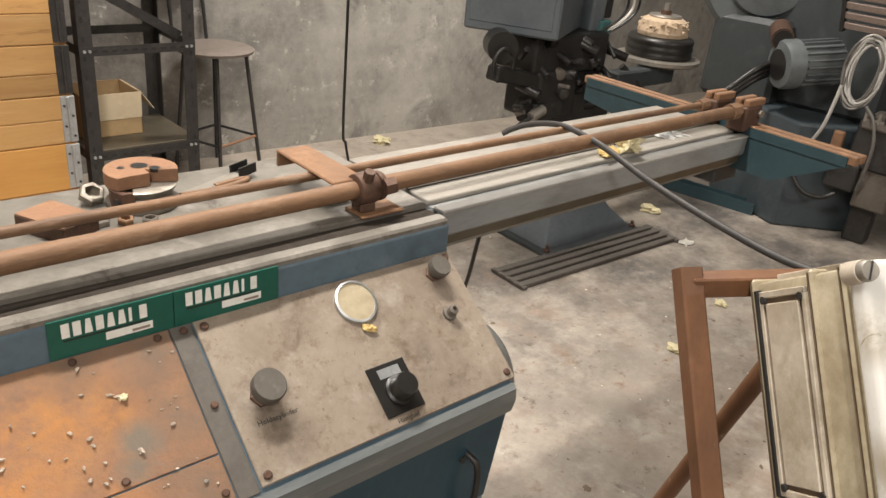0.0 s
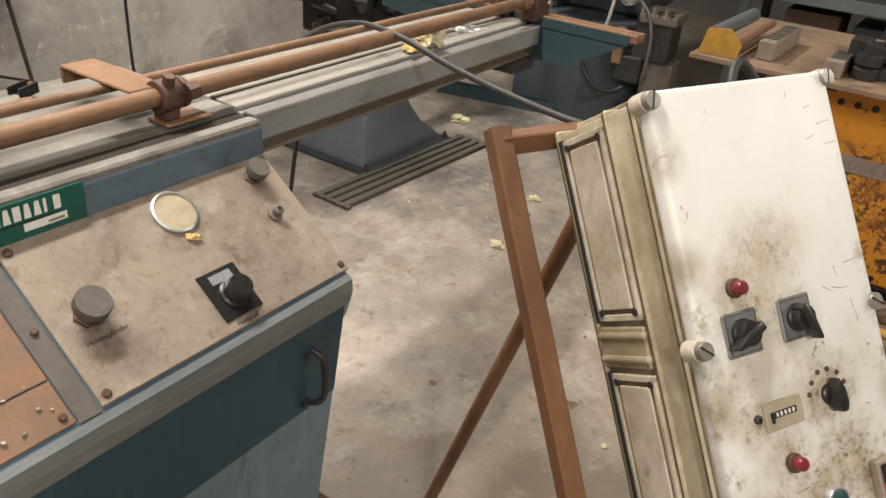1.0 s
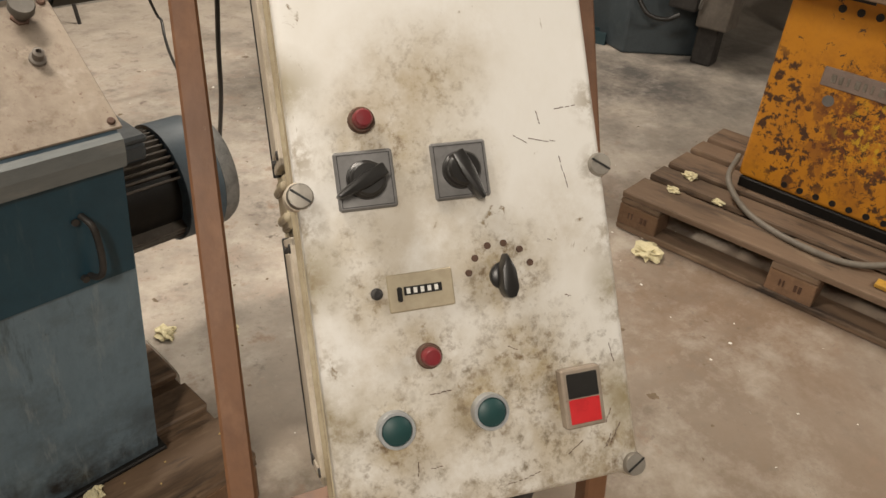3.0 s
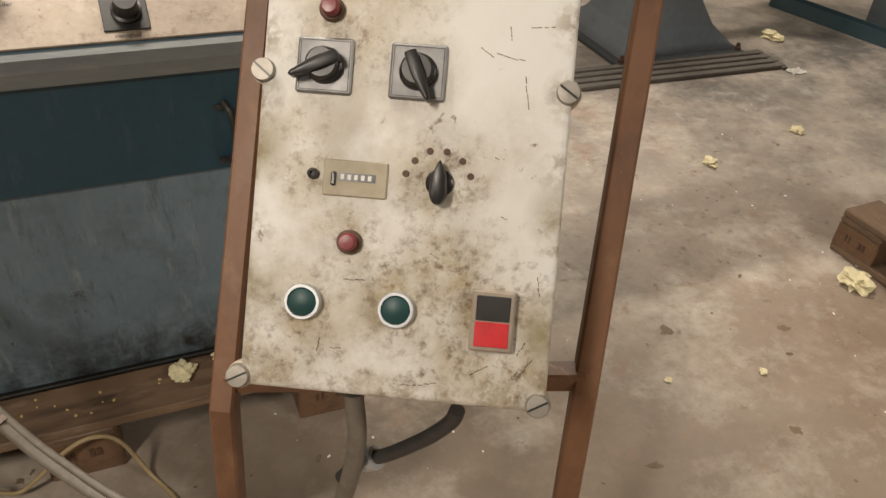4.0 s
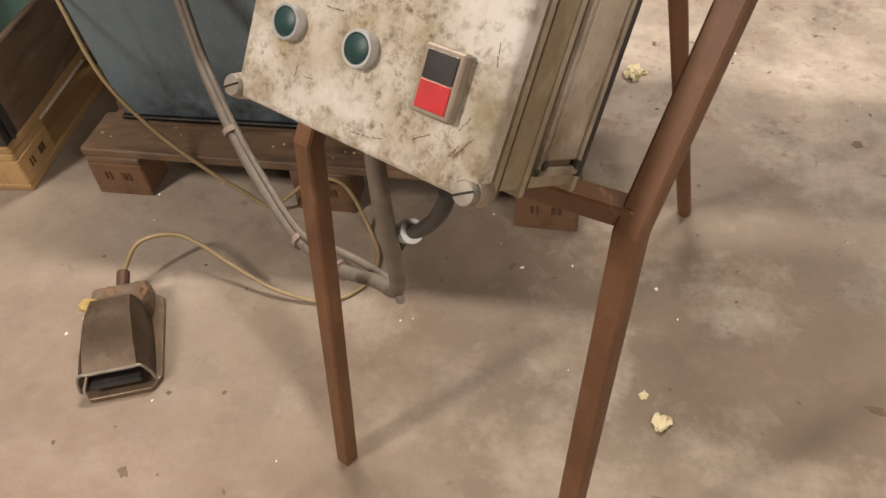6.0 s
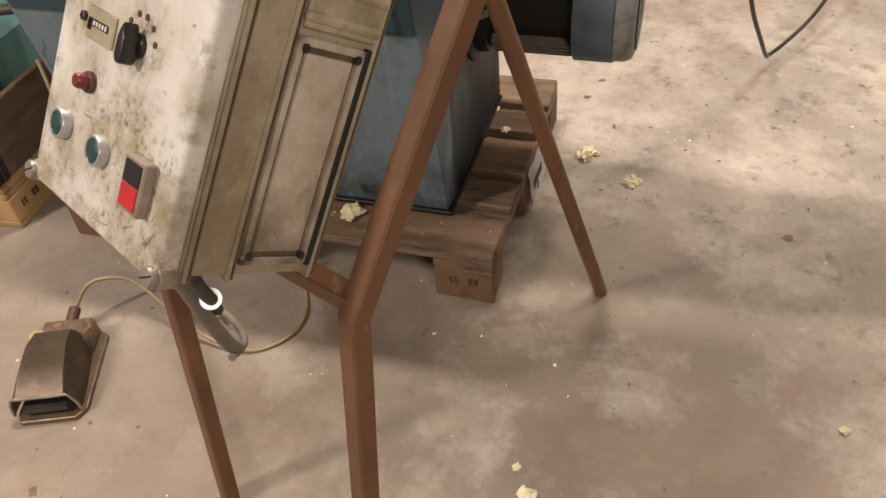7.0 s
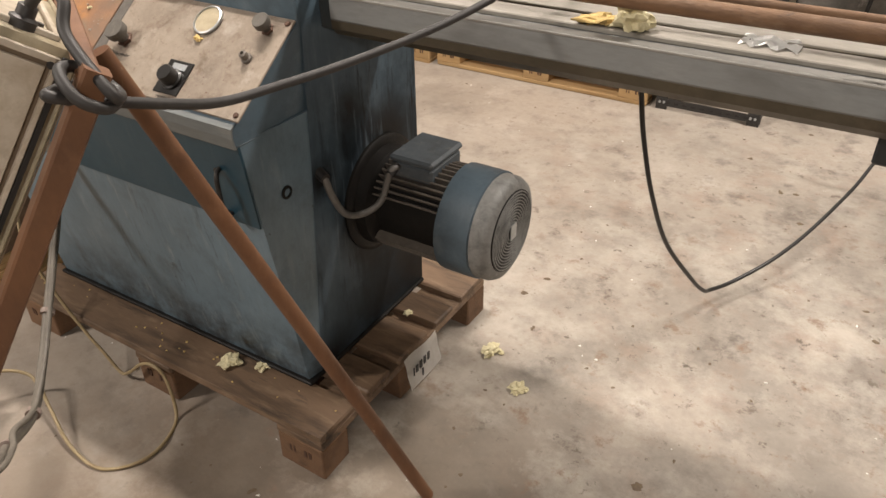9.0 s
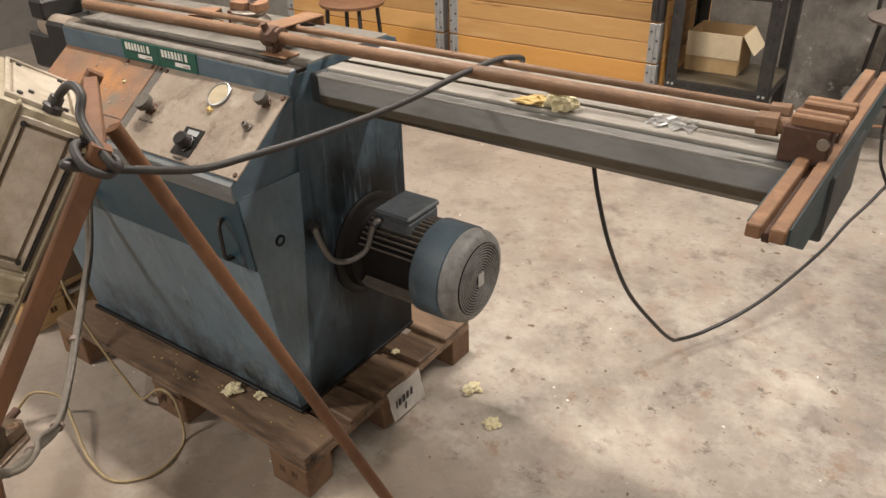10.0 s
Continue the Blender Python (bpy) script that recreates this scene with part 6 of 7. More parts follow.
# ---- torn foam and debris ----


def foam(place, size, seed, mat=FOAM, label="torn lump of pale yellow foam"):
    f = thing("foam_scrap", place, label, "foam")
    bm = lump((place[0], place[1], place[2] + size[2] * 0.75), size, seed, rough=0.75, sub=3)
    lump((place[0] + size[0] * 0.8, place[1] + size[1] * 0.5, place[2] + size[2] * 0.6), tuple(s * 0.5 for s in size), seed + 1.7, bm=bm, rough=0.8, sub=2)
    for v in bm.verts:
        v.co.z = max(v.co.z, place[2] + 0.0005)
    part("foam", bm, mat, f)
    return f


BASE = Matrix()
for i, (x, y, z, s) in enumerate(((1.510, 1.506, 0, 0.028), (1.652, 1.406, 0, 0.023), (1.012, 0.955, 0.1455, 0.027), (1.098, 0.990, 0.1455, 0.018), (2.995, 1.61, 0, 0.029), (4.195, 2.645, 0, 0.05), (3.443, 4.36, 0, 0.06), (1.581, 0.400, 0, 0.017), (1.548, 0.455, 0, 0.008), (2.160, 0.700, 0, 0.010), (2.420, 0.645, 0, 0.011), (3.534, 1.730, 0, 0.030), (2.955, 0.86, 0.001, 0.050), (3.32, 0.94, 0.1512, 0.026), (3.17, 0.92, 0.1512, 0.022), (3.22, 0.77, 0.1512, 0.020), (1.30, 1.38, 0.1455, 0.012))):
    foam((x, y, z + 0.0008), (s, s * 0.8, s * 0.42), 1.3 * i + 0.7)
scrap = thing("paper_scrap", (4.0, 2.25, 0.0), "small torn white paper scrap on the floor", "paper")
bm = bmesh.new()
rows = [[bm.verts.new((3.955 + 0.018 * i + 0.006 * math.sin(k * 2.1), 2.215 + 0.016 * k + 0.005 * math.sin(i * 1.7), 0.002 + 0.006 * abs(math.sin(i * 1.3 + k)))) for i in range(6)] for k in range(5)]
for a, b in zip(rows, rows[1:]):
    for i in range(5):
        bm.faces.new((a[i], a[i + 1], b[i + 1], b[i]))
bmesh.ops.solidify(bm, geom=bm.faces[:], thickness=0.0008)
part("sheet", bm, PAPER, scrap)
BASE = MACHINE_FRAME
foam((1.905, 1.240, 1.117), (0.030, 0.022, 0.026), 9.1, FOAM, "pale yellow foam lump on the bed")
foam((1.842, 1.248, 1.117), (0.034, 0.020, 0.009), 4.1, FOAMOLD, "flat brown foam flake on the bed")
p = DESK @ Vector((0.958, 0.148, 0.005))
foam(tuple(p), (0.009, 0.008, 0.005), 2.2, FOAMOLD, "small yellow foam crumb on the panel")
p = DESK @ Vector((0.600, 0.165, 0.004))
foam(tuple(p), (0.005, 0.005, 0.003), 3.2, FOAM, "small yellow foam crumb on the rusty cover")
rnd = random.Random(11)
bm = bmesh.new()
for k in range(230):
    x, y = rnd.uniform(0.3, 3.6), rnd.uniform(-0.6, 3.4)
    s = rnd.choice((0.0015, 0.002, 0.003, 0.005)) * rnd.uniform(0.7, 1.5)
    lump((x, y, s * 0.3), (s, s * rnd.uniform(0.5, 1.0), s * 0.35), rnd.uniform(0, 50), bm=bm, rough=0.7, sub=1)
tagged(part("floor_crumbs", bm, PAPER), "scattered pale crumbs and paint flakes on the floor", "debris", kind="stuff")
bm = bmesh.new()
for k in range(230):
    x, y = rnd.uniform(0.3, 4.0), rnd.uniform(-0.4, 3.6)
    s = rnd.uniform(0.003, 0.006) if k % 7 else rnd.uniform(0.008, 0.018)
    lump((x, y, 0.0006), (s, s * rnd.uniform(0.4, 0.9), 0.001), rnd.uniform(0, 50), bm=bm, rough=0.9, sub=2)
tagged(part("oil_specks", bm, SEAM), "dark dried oil and dirt specks on the floor", "dirt", kind="stuff")
bm = bmesh.new()
for k in range(70):
    q = DESK @ Vector((rnd.uniform(0.35, 0.68), rnd.uniform(0.0, 0.22), 0.005))
    s = rnd.uniform(0.0012, 0.0035)
    lump(q, (s * rnd.uniform(1, 2.5), s, s * 0.6), rnd.uniform(0, 50), bm=bm, rough=0.6, sub=1)
tagged(part("rust_flakes", bm, PANEL, m=MACHINE_FRAME), "rust flakes and metal chips on the rusty cover", "debris", kind="stuff")
for i, (u, v, s) in enumerate(((0.590, 0.012, 0.006), (0.605, 0.020, 0.005), (0.628, 0.018, 0.004), (0.520, 0.020, 0.008), (0.655, 0.035, 0.004))):
    q = DESK @ Vector((u, v, 0.004))
    t = thing("metal_bit", tuple(q), "small loose metal bit on the rusty cover", "metal bit", "bits on the cover")
    part("bit", lump(q + Vector((0, 0, s * 0.4)), (s, s * 0.8, s * 0.6), i * 2.1, rough=0.3, sub=1), STEEL, t)

bm = bmesh.new()
for k in range(26):
    x, y = rnd.uniform(0.22, 1.38), 0.88 + 0.10 * rnd.random() ** 0.6
    s = rnd.uniform(0.0015, 0.005)
    lump((x, y, 0.146), (s, s * 0.8, s * 0.5), rnd.uniform(0, 50), bm=bm, rough=0.7, sub=1)
tagged(part("pallet_crumbs", bm, FOAMOLD), "yellow-brown crumbs along the pallet boards", "debris", kind="stuff")

# ---- slotted-angle shelf, carton and stools ----
BASE = moved((1.785, 3.72), (1.632, 3.652), 0.954, 2.5)
SX0, SX1, SY0, SY1 = 1.445, 1.955, 3.57, 4.02
shelf = thing("slotted_shelf", (1.69, 3.8, 0.0), "black slotted-angle steel shelf with an open carton on it", "shelf")


def angle_bar(a, b, m=None, w=0.058, t=0.003, sx=1, sy=1):
    """An L-shaped slotted bar upright from a to b."""
    bm = block((a[0], a[1], a[2]), (a[0] + sx * w, a[1] + sy * t, b[2]))
    block((a[0], a[1], a[2]), (a[0] + sx * t, a[1] + sy * w, b[2]), bm=bm)
    return bm


for x, y, sx, sy in ((SX0, SY0, 1, 1), (SX1, SY0, -1, 1), (SX0, SY1, 1, -1), (SX1, SY1, -1, -1)):
    post = part("post", angle_bar((x, y, 0), (x, y, 1.75), sx=sx, sy=sy), DARKSTEEL, shelf)
    if sy == 1:
        for k in range(22):
            part("punched_slot", block((x + sx * 0.014, y - 0.001, 0.03 + k * 0.08), (x + sx * 0.026, y + 0.0002, 0.055 + k * 0.08)), SLOTGREY, post)
for z in (0.055, 0.50, 0.965, 1.35, 1.7):
    for y in (SY0, SY1 - 0.003):
        rail_bar = part("shelf_rail", block((SX0, y - 0.003, z - 0.035), (SX1, y, z + 0.005)), DARKSTEEL, shelf)
        if y == SY0:
            for k in range(10):
                part("punched_slot", block((SX0 + 0.05 + k * 0.043, y - 0.0042, z - 0.020), (SX0 + 0.072 + k * 0.043, y - 0.0029, z - 0.011)), SLOTGREY, rail_bar)
    for x in (SX0, SX1 - 0.003):
        part("shelf_rail", block((x, SY0, z - 0.035), (x + 0.003, SY1, z + 0.005)), DARKSTEEL, shelf)
    for x in (SX0 + 0.02, SX0 + 0.042, SX1 - 0.042, SX1 - 0.02):
        part("shelf_bolt", rod((x, SY0 - 0.002, z - 0.014), (x, SY0 - 0.010, z - 0.014), 0.0065, seg=8), ZINC, shelf)
    if z in (0.50, 1.35):
        part("shelf_board", block((SX0 + 0.003, SY0 + 0.003, z), (SX1 - 0.003, SY1 - 0.003, z + 0.012), 0.001), BEDDARK, shelf, "dusty dark shelf board")
loose = thing("angle_bar", (1.74, 3.60, 0.97), "loose black slotted angle bar leaning in the shelf", "angle bar")
BAR = Matrix.Translation((1.89, 3.60, 0.975)) @ Matrix.Rotation(math.radians(-150), 4, "Y")
part("bar_flange", block((0.0, 0.0, -0.003), (0.52, 0.04, 0.0), m=BAR), DARKSTEEL, loose)
part("bar_flange", block((0.0, 0.0, -0.04), (0.52, 0.003, -0.003), m=BAR), DARKSTEEL, loose)
carton = thing("carton", (1.64, 3.87, 0.513), "open two-tone cardboard carton on the shelf", "carton")
CX0, CX1, CY0, CY1, CZ = 1.485, 1.755, 3.745, 4.0, 0.513
for lo, hi, mat in (((CX0, CY0, CZ), (CX1, CY0 + 0.004, CZ + 0.085), CARTON), ((CX0, CY1 - 0.004, CZ), (CX1, CY1, CZ + 0.20), CARTON), ((CX0, CY0, CZ), (CX0 + 0.004, CY1, CZ + 0.20), CARTON), ((CX1 - 0.004, CY0, CZ), (CX1, CY1, CZ + 0.20), CARTON), ((CX0, CY0, CZ), (CX1, CY1, CZ + 0.004), CARTON)):
    part("carton_side", block(lo, hi), mat, carton)
part("carton_flap", block((CX0, -0.003, 0.0), (CX1, 0.0, 0.125), m=pose(0, CY0 - 0.001, CZ + 0.08, 4)), CARTONPALE, carton, "pale folded front flap")
part("carton_flap", block((0.0, CY0 + 0.01, -0.11), (0.003, CY1 - 0.01, 0.0), m=pose(CX1 + 0.002, 0, CZ + 0.20, 0, -35)), CARTONPALE, carton, "pale folded side flap")


def stool(place, seat_z, seatmat, label, turn=0.0, back=False, wide=1.0):
    s = thing("stool", place, label, "stool", turn=turn)
    m = ROOTS[s.name] @ Matrix.Diagonal((wide, wide, 1, 1))
    part("seat", lathe([(0.14, seat_z - 0.02), (0.165, seat_z - 0.015), (0.17, seat_z), (0.15, seat_z + 0.012), (0.001, seat_z + 0.006)], m, seg=28), seatmat, s, smooth=True)
    for a in (45, 135, 225, 315):
        c, d = math.cos(math.radians(a)), math.sin(math.radians(a))
        part("leg", rod(m @ Vector((0.13 * c, 0.13 * d, seat_z - 0.02)), m @ Vector((0.19 * c, 0.19 * d, 0.0)), 0.011, seg=12), DARKSTEEL, s, smooth=True)
    for a in (45, 135, 225, 315):
        c, d = math.cos(math.radians(a)), math.sin(math.radians(a))
        e, g2 = math.cos(math.radians(a + 90)), math.sin(math.radians(a + 90))
        part("footrest", rod(m @ Vector((0.172 * c, 0.172 * d, 0.22)), m @ Vector((0.172 * e, 0.172 * g2, 0.22)), 0.008, seg=10), RUST if a == 225 else DARKSTEEL, s)
    if back:
        for x in (-0.10, 0.10):
            part("back_post", rod(m @ Vector((x, 0.14, seat_z - 0.02)), m @ Vector((x, 0.17, seat_z + 0.40)), 0.010, seg=10), DARKSTEEL, s)
        part("backrest", block((-0.15, 0.15, seat_z + 0.30), (0.15, 0.172, seat_z + 0.44), 0.01, m=m), LEATHER, s, "brown backrest")
    return s


BASE = moved((2.575, 4.36), (2.31, 4.30), 0.982, 3.5)
stool((2.50, 4.36, 0), 0.73, DUSTGREY, "bar stool with a dusty grey seat and black legs", 20, True, 1.28)
BASE = BACKROW
stool((-0.035, 3.07, 0), 0.80, LEATHER, "stool with a brown seat and black steel legs", 10)

# ---- machines at the back ----
BASE = moved((3.45, 2.54), (3.429, 2.626), 0.998, 3.1) @ moved((3.6, 2.5), (3.501, 2.433), 0.967, -3)
press = thing("pedestal_machine", (3.6, 2.8, 0.0), "grey-blue pedestal machine with a boxed head and a round cork-topped table", "machine")
bm = bmesh.new()
rings = []
for z, dx, dy in ((0.02, 0.345, 0.30), (0.06, 0.325, 0.28), (0.13, 0.250, 0.215), (0.24, 0.190, 0.170), (0.38, 0.155, 0.145), (0.58, 0.140, 0.130)):
    rings.append([bm.verts.new((3.625 + i * dx, 2.81 + j * dy, z)) for i, j in ((-1, -1), (1, -1), (1, 1), (-1, 1))])
bm.faces.new(rings[0][::-1])
bm.faces.new(rings[-1])
for a, b in zip(rings, rings[1:]):
    for i in range(4):
        bm.faces.new((a[i], a[(i + 1) % 4], b[(i + 1) % 4], b[i]))
bmesh.ops.bevel(bm, geom=bm.edges[:], offset=0.008, segments=2, affect="EDGES", profile=0.5)
part("pedestal", bm, PRESSBLUE, press, "flared grey-blue pedestal", smooth=True)
part("pedestal_foot", block((3.24, 2.46, 0.0), (4.01, 3.14, 0.024), 0.004), DARKPAINT, press)
for x, y in ((3.27, 2.49), (3.98, 2.49), (3.98, 3.11)):
    part("foot_bolt", lathe([(0.018, 0.024), (0.018, 0.04), (0.010, 0.042), (0.010, 0.06)], Matrix.Translation((x, y, 0)), seg=6), RUSTDARK, press)
NEAR = BASE.inverted() @ moved((3.45, 2.54), (3.499, 2.563), 0.998, 3.1)


def press_part(name, bm, mat, label="", parent=None, smooth=False):
    return part(name, bm, mat, parent or press, label, m=NEAR, smooth=smooth)


HERE = BASE.inverted()


def head_part(name, bm, mat, label="", parent=None, smooth=False):
    return part(name, bm, mat, parent or press, label, m=HERE, smooth=smooth)


HB = pose(3.13, 2.622, 0, 0, 0, 30)
head_box = head_part("head_box", block((0.0, 0.0, 1.045), (0.62, 0.456, 1.80), 0.01, m=HB), PRESSBLUE, "large grey-blue sheet metal box")
head_part("box_door", block((-0.005, 0.03, 1.085), (0.001, 0.43, 1.76), 0.003, m=HB), PRESSBLUE, "flat door of the box", head_box)
head_part("drum", rod((2.93, 2.76, 1.0), (2.99, 2.86, 1.0), 0.072, seg=24), BLACK, smooth=True)
for lo, hi in (((3.12, 2.74, 0.86), (3.66, 3.02, 1.047)), ((3.16, 2.72, 0.64), (3.44, 2.95, 0.88)), ((3.32, 2.74, 0.54), (3.76, 2.98, 0.79)), ((3.14, 2.71, 0.64), (3.36, 2.85, 0.735)), ((3.50, 2.80, 0.78), (3.72, 2.98, 0.90))):
    head_part("head_casting", block(lo, hi, 0.02, segments=2), BLACKIRON)
head_part("side_arm", block((0.0, -0.03, -0.035), (0.46, 0.05, 0.035), 0.01, m=pose(2.87, 2.74, 0.895, 0, 12, 4)), BLACKIRON)
head_part("arm_jaw", block((2.87, 2.71, 0.875), (2.90, 2.78, 0.93), 0.008), BLACKIRON)
rnd = random.Random(8)
for k in range(34):
    x, z = rnd.uniform(3.05, 3.72), rnd.uniform(0.64, 1.03)
    r, h = rnd.uniform(0.010, 0.030), rnd.uniform(0.03, 0.09)
    d = Vector((rnd.uniform(-0.7, 0.7), -1, rnd.uniform(-0.7, 0.7))).normalized() * h
    a = Vector((x, 2.75, z))
    head_part("head_fitting", rod(a + d * -0.6, a + d, r, seg=10, bevel=0.003), rnd.choice((BLACKIRON, DARKSTEEL, BLACK, BLACKIRON, GREASE, FIN)), smooth=True)
for k, mat in enumerate((RUBBER, PAPER, BLACK)):
    x = 3.70 + 0.045 * k
    head_part("head_cable", hose([(x - 0.10, 2.80, 1.36), (x - 0.02, 2.72, 1.27), (x + 0.05, 2.74, 1.17), (x - 0.01, 2.76, 1.09), (x - 0.10, 2.80, 1.03)], 0.007, seg=8), mat, smooth=True)
for lo, hi, mat in (((3.56, 2.80, 1.04), (3.66, 2.96, 1.40), PRESSBLUE), ((3.66, 2.82, 1.10), (3.74, 2.92, 1.22), BLACKIRON), ((3.62, 2.78, 0.98), (3.70, 2.88, 1.10), TEAL)):
    head_part("head_valve", block(lo, hi, 0.012, segments=2), mat)
head_part("guard_loop", hose([(2.926 + 0.062 * math.sin(a), 2.74, 0.925 + 0.075 * math.cos(a)) for a in [math.radians(d) for d in range(-160, 121, 28)]], 0.010), BLACKIRON, smooth=True)
head_part("hand_lever", rod((3.185, 2.70, 0.704), (2.925, 2.69, 0.603), 0.011), DARKSTEEL, smooth=True)
head_part("lever_hub", rod((3.19, 2.70, 0.706), (3.11, 2.698, 0.675), 0.026, seg=18), STEEL, smooth=True)
TURN = Matrix.Translation((4.325, 2.855, 0.07))
disc = press_part("round_table", lathe([(0.001, 0.755), (0.235, 0.757), (0.245, 0.765), (0.245, 0.785), (0.225, 0.79), (0.001, 0.79)], TURN, seg=40), STEEL, "worn steel round table", smooth=True)
press_part("table_arm", block((3.8, 2.74, 0.72), (4.36, 2.84, 0.82), 0.01), DARKPAINT, "", disc)
brush = [(0.15, 0.791)]
for k in range(6):
    brush += [(0.188 + 0.004 * (k % 2), 0.795 + 0.018 * k), (0.192 - 0.004 * (k % 2), 0.804 + 0.018 * k)]
press_part("brush_ring", lathe(brush + [(0.175, 0.905), (0.05, 0.906)], TURN, seg=44), BLACK, "black bristle ring", disc, smooth=True)
cork = lathe([(0.02, 0.905), (0.142, 0.908), (0.145, 0.93), (0.136, 0.96), (0.128, 0.99), (0.10, 1.008), (0.02, 1.01)], TURN, seg=40)
rnd = random.Random(5)
for k in range(170):
    a, r, z = rnd.uniform(0, 2 * math.pi), 0.14 * math.sqrt(rnd.uniform(0.6, 1.0)), rnd.uniform(0.915, 0.995)
    q = 0.013 * rnd.uniform(0.6, 1.3)
    lump(TURN @ Vector((r * math.cos(a), r * math.sin(a), z)), (q, q, q * 0.7), rnd.uniform(0, 60), bm=cork, rough=0.4, sub=1)
press_part("cork_ring", cork, CORK, "crumbly cork-like ring", disc)
press_part("hub_plate", lathe([(0.001, 1.008), (0.092, 1.008), (0.095, 1.014), (0.09, 1.022), (0.001, 1.024)], TURN, seg=30), STEEL, "", disc, smooth=True)
press_part("hub_nut", rod(TURN @ Vector((0, 0, 1.023)), TURN @ Vector((0, 0, 1.045)), 0.034, seg=6), RUSTDARK, "", disc)
press_part("hub_stud", rod(TURN @ Vector((0, 0, 1.044)), TURN @ Vector((0, 0, 1.085)), 0.016, seg=12), STEEL, "", disc)
for k in range(3):
    press_part("hydraulic_hose", hose([(3.90, 2.80, 0.84), (4.05, 2.72, 0.70), (4.28, 2.60, 0.585 + 0.02 * k), (4.46, 2.50, 0.63 + 0.03 * k), (4.62, 2.38, 0.80 + 0.03 * k), (4.85, 2.32, 0.86 + 0.03 * k)], 0.019), BLACK, smooth=True)
BASE = moved((3.167, 2.353), (3.166, 2.428), 1.038, 3.75) @ moved((2.83, 2.285), (2.802, 2.263), (0.86, 0.95, 0.95), -4.7)
grate = thing("floor_grate", (3.4, 2.4, 0.0), "flat steel floor grate of long dark slats", "grate")
for k in range(4):
    part("slat", block((2.83, 2.285 + 0.055 * k, 0.0), (4.15, 2.322 + 0.055 * k, 0.022), 0.003), GUTTER, grate)
for x in (2.83, 4.12):
    part("grate_end", block((x, 2.27, 0.002), (x + 0.03, 2.50, 0.018), 0.002), GUTTER, grate)
BASE = moved((4.689, 2.5), (4.71, 2.657), 0.978, 7.8) @ moved((5.02, 2.72), (4.689, 2.549), 0.93, -5)
skid = thing("steel_skid", (5.1, 2.8, 0.0), "dark green steel channel lying on the floor", "steel channel")
part("channel", prism([(-0.05, 0.0), (0.05, 0.0), (0.05, 0.08), (0.04, 0.08), (0.04, 0.012), (-0.04, 0.012), (-0.04, 0.08), (-0.05, 0.08)], "y", -0.45, 0.45, m=pose(5.02, 2.72, 0, 0, 0, 10)), WEBTEAL, skid)

BASE = moved((4.847, 2.053), (4.934, 2.23), 1.004, 7.4)
big = thing("dark_press_machine", (5.2, 2.1, 0.0), "large dark grey-blue machine with a coil of pale cable", "machine")
part("machine_base", prism([(4.93, 2.55), (4.63, 2.01), (4.98, 1.60), (5.75, 1.85), (5.75, 2.6)], "z", 0.0, 0.62, bevel=0.015), BASEBLUE, big, "dark blue-grey base")
part("machine_column", block((5.0, 1.75, 0.615), (5.7, 2.5, 2.0), 0.03), DARKPAINT, big)
face = Vector((-0.86, -0.46, 0.0)).normalized()
DISC = Matrix.Translation((4.98, 2.52, 1.33)) @ frame_to(face)
housing = part("housing", lathe([(0.30, -0.25), (0.36, -0.20), (0.38, -0.02), (0.35, 0.02), (0.24, 0.03), (0.22, 0.07), (0.10, 0.09), (0.001, 0.09)], DISC, seg=40), MIDPAINT, big, "grey cast round housing", smooth=True)
for k in range(6):
    a = math.radians(60 * k + 15)
    part("housing_bolt", rod(DISC @ Vector((0.30 * math.cos(a), 0.30 * math.sin(a), 0.01)), DISC @ Vector((0.30 * math.cos(a), 0.30 * math.sin(a), 0.045)), 0.018, seg=6), DARKSTEEL, housing)
part("housing_leg", block((4.86, 2.3, 0.60), (5.2, 2.75, 1.1), 0.03), DARKPAINT, big)
axis = Vector((0.75, -0.62, 0.12)).normalized()
MOT = Matrix.Translation((4.64, 2.22, 0.90)) @ frame_to(axis) @ Matrix.Scale(0.82, 4)
mot = part("motor", lathe([(0.10, 0.0), (0.155, 0.012), (0.168, 0.04), (0.168, 0.12), (0.14, 0.135), (0.14, 0.42), (0.1, 0.44)], MOT, seg=36), MIDPAINT, big, "grey electric motor", smooth=True)
part("motor_grille", lathe([(0.105, -0.004), (0.105, 0.004), (0.001, 0.004)], MOT, seg=32), BLACK, mot)
for k in range(20):
    part("motor_rib", block((0.135, -0.004, 0.14), (0.16, 0.004, 0.41), 0.001, m=MOT @ Matrix.Rotation(2 * math.pi * k / 20, 4, "Z")), MIDPAINT, mot)
part("rusty_pipe", rod((4.87, 2.34, 1.06), (4.67, 2.24, 1.035), 0.06, seg=24), RUSTDARK, big, "rusty open pipe end", smooth=True)
part("pipe_bore", rod((4.672, 2.241, 1.0352), (4.664, 2.237, 1.034), 0.051, seg=24), BLACK, big)
for k in range(9):
    r = 0.095 + 0.007 * (k % 4)
    ph = 0.5 * k
    part("coiled_cable", hose([(4.70 + 0.012 * math.sin(3 * a + k), 1.80 - 0.012 * (k % 3) + r * (0.8 + 0.06 * math.sin(k * 2.1)) * math.cos(a), 0.945 + 0.012 * math.sin(k * 1.3) + r * 1.65 * math.sin(a)) for a in [ph + 2 * math.pi * j / 9 for j in range(10)]], 0.0065, steps=6, seg=8), CABLEGREY if k % 3 == 0 else CABLEPALE, big, "loop of light grey cable", smooth=True)
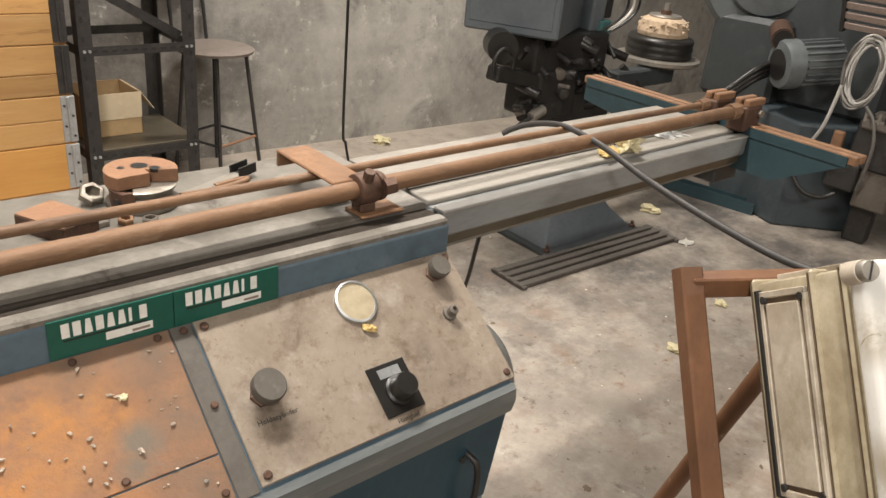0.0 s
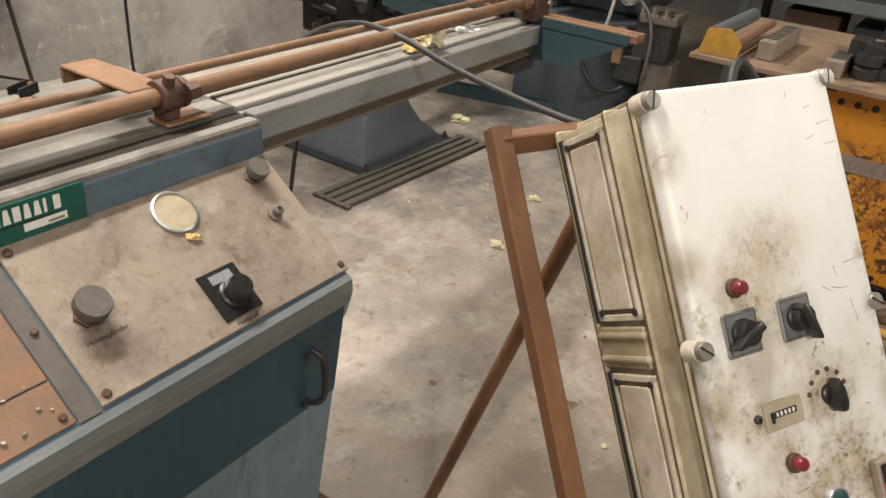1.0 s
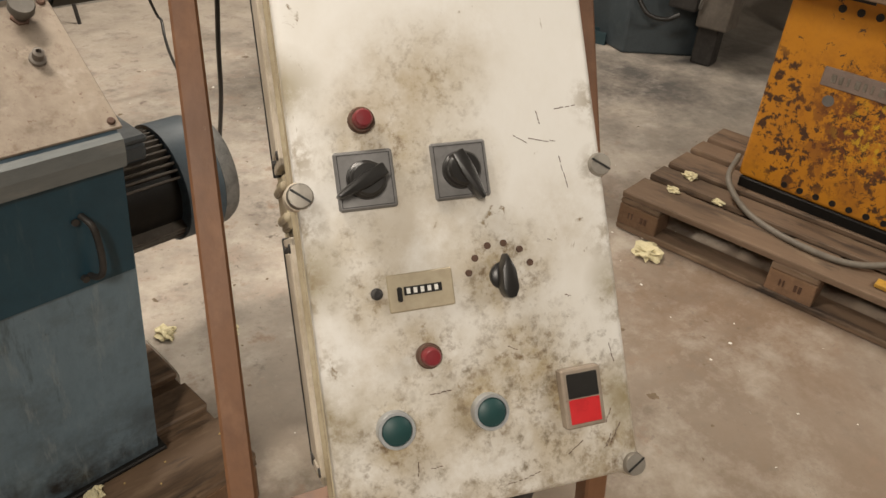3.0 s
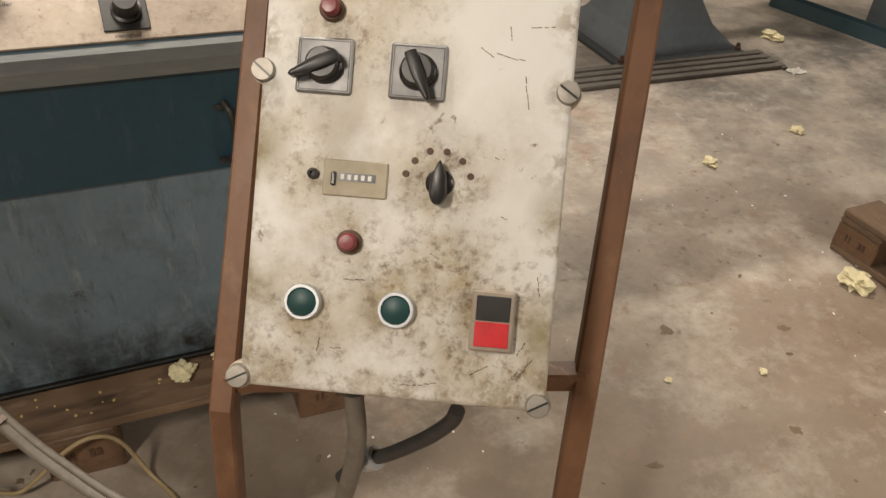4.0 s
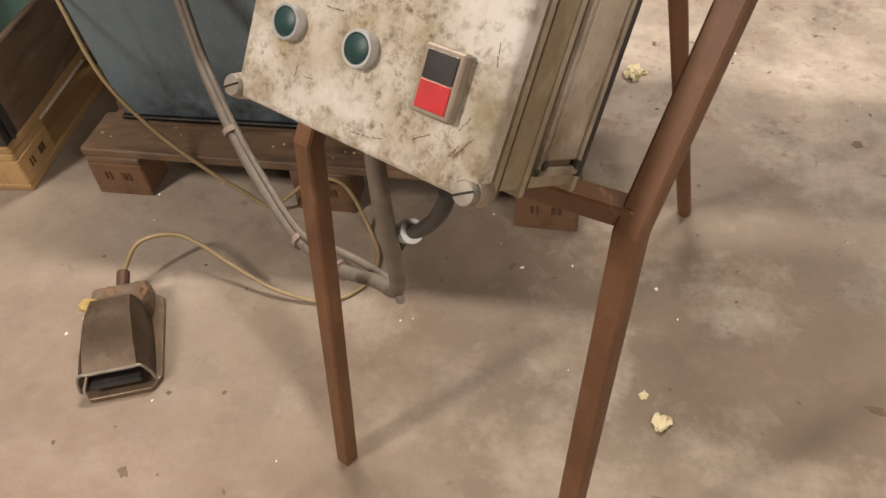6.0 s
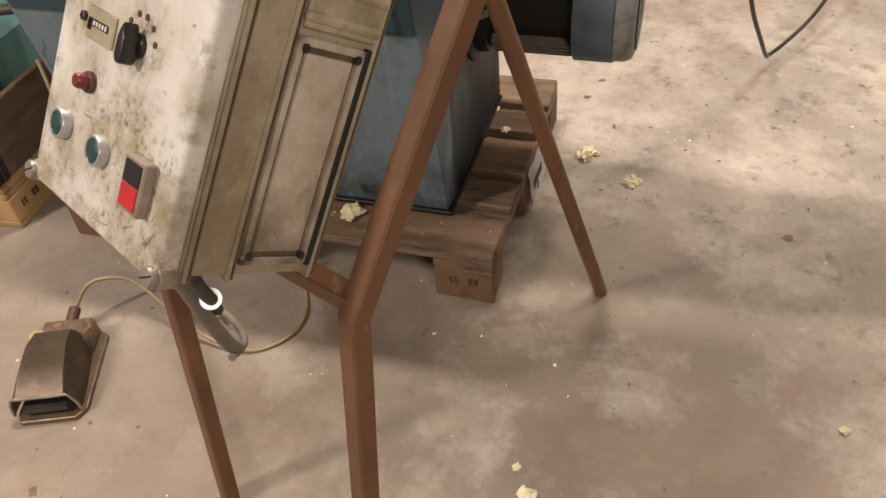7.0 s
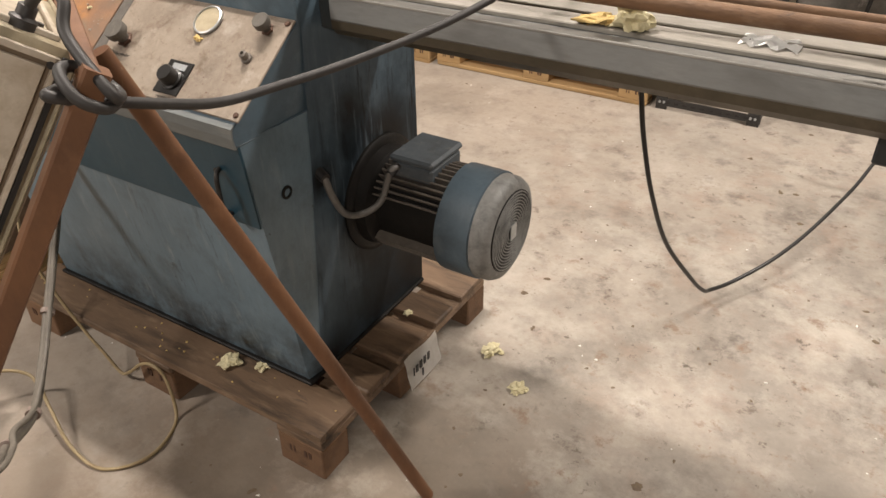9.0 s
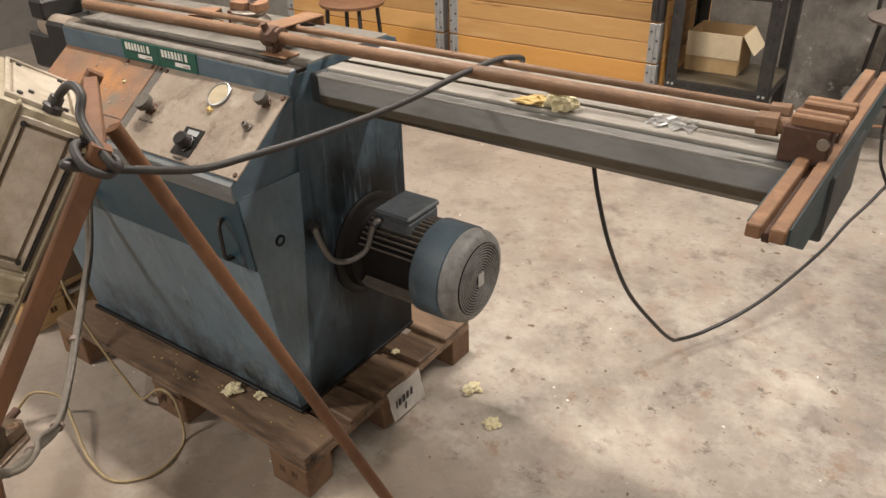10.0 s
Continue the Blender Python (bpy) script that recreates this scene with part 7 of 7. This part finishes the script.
part("hanging_cable", hose([(4.68, 1.87, 0.86), (4.67, 1.88, 0.74), (4.67, 1.90, 0.62), (4.70, 1.95, 0.51), (4.74, 2.0, 0.45)], 0.010), CABLEPALE, big, smooth=True)
part("hanging_cable", hose([(4.68, 1.72, 0.78), (4.66, 1.66, 0.72), (4.65, 1.62, 0.60), (4.66, 1.62, 0.45), (4.70, 1.64, 0.33)], 0.009), CABLEGREY, big, smooth=True)
for lo, hi, mat in (((4.72, 1.52, 0.44), (4.98, 1.74, 0.70), DARKSTEEL), ((4.70, 1.50, 0.66), (5.0, 1.72, 0.72), FIN), ((4.70, 1.66, 0.30), (4.88, 1.82, 0.46), DARKSTEEL), ((4.74, 1.48, 0.22), (4.92, 1.66, 0.44), FIN), ((4.80, 1.54, 0.0), (4.92, 1.66, 0.23), DARKSTEEL), ((4.68, 1.78, 0.40), (4.72, 1.84, 0.62), RUSTBAR)):
    part("valve_block", block(lo, hi, 0.012, segments=2), mat, big)
for k in range(6):
    part("valve_rod", rod((4.71, 1.54 + 0.034 * k, 0.70), (4.71, 1.54 + 0.034 * k, 0.745 + 0.01 * (k % 2)), 0.011, seg=10), STEEL if k % 2 else DARKSTEEL, big)
GUARD = pose(4.78, 1.98, 1.14, 0, -18, -12)
for k in range(7):
    part("guard_slat", block((-0.01, -0.44, 0.055 * k), (0.01, 0.0, 0.055 * k + 0.036), 0.003, m=GUARD), PLATEGREY, big)
for y in (-0.445, 0.005):
    part("guard_side", block((-0.015, y - 0.012, -0.02), (0.015, y + 0.012, 0.40), 0.003, m=GUARD), DARKSTEEL, big)
part("black_hose", hose([(4.64, 2.02, 0.42), (4.60, 1.96, 0.34), (4.60, 1.88, 0.26), (4.66, 1.80, 0.24), (4.70, 1.74, 0.27)], 0.013), BLACK, big, smooth=True)
part("hose_elbow", hose([(4.66, 2.03, 0.43), (4.63, 2.02, 0.44), (4.62, 1.99, 0.42)], 0.017), ZINC, big, smooth=True)
BASE = moved((5.5, 0.267), (5.987, 0.418), 1.089, 9.35) @ moved((6.9, 0.2), (5.523, 0.217), 0.80, -8)
rack = thing("storage_rack", (7.3, 0.5, 0.0), "dark steel storage rack filled with dark parts", "rack")
for y in (-2.6, -1.2, 0.2, 1.6):
    for x in (6.9, 7.7):
        part("rack_post", block((x, y, 0.0), (x + 0.07, y + 0.07, 2.6), 0.004), MIDPAINT, rack)
for z in (0.35, 0.85, 1.35, 1.85, 2.4):
    for x in (6.9, 7.7):
        part("rack_beam", block((x + 0.01, -2.6, z), (x + 0.05, 1.67, z + 0.09), 0.004), MIDPAINT, rack)
    part("rack_shelf", block((6.92, -2.58, z + 0.09), (7.74, 1.65, z + 0.11)), DARKPAINT, rack)
rnd = random.Random(21)
for z in (0.0, 0.46, 0.96, 1.46, 1.96):
    y = -2.4
    while y < 1.4:
        w, h = rnd.uniform(0.18, 0.4), rnd.uniform(0.15, 0.34)
        t = thing("storage_bin", (7.3, y + w / 2, z + 0.001), "dark part bin on the rack", "bin", "bins on the rack")
        part("bin_body", block((7.0 + rnd.uniform(0, 0.1), y, z + 0.002), (7.6, y + w, z + h), 0.008), rnd.choice((DARKSTEEL, DARKPAINT, RUSTDARK, PLATEGREY)), t)
        y += w + rnd.uniform(0.03, 0.2)
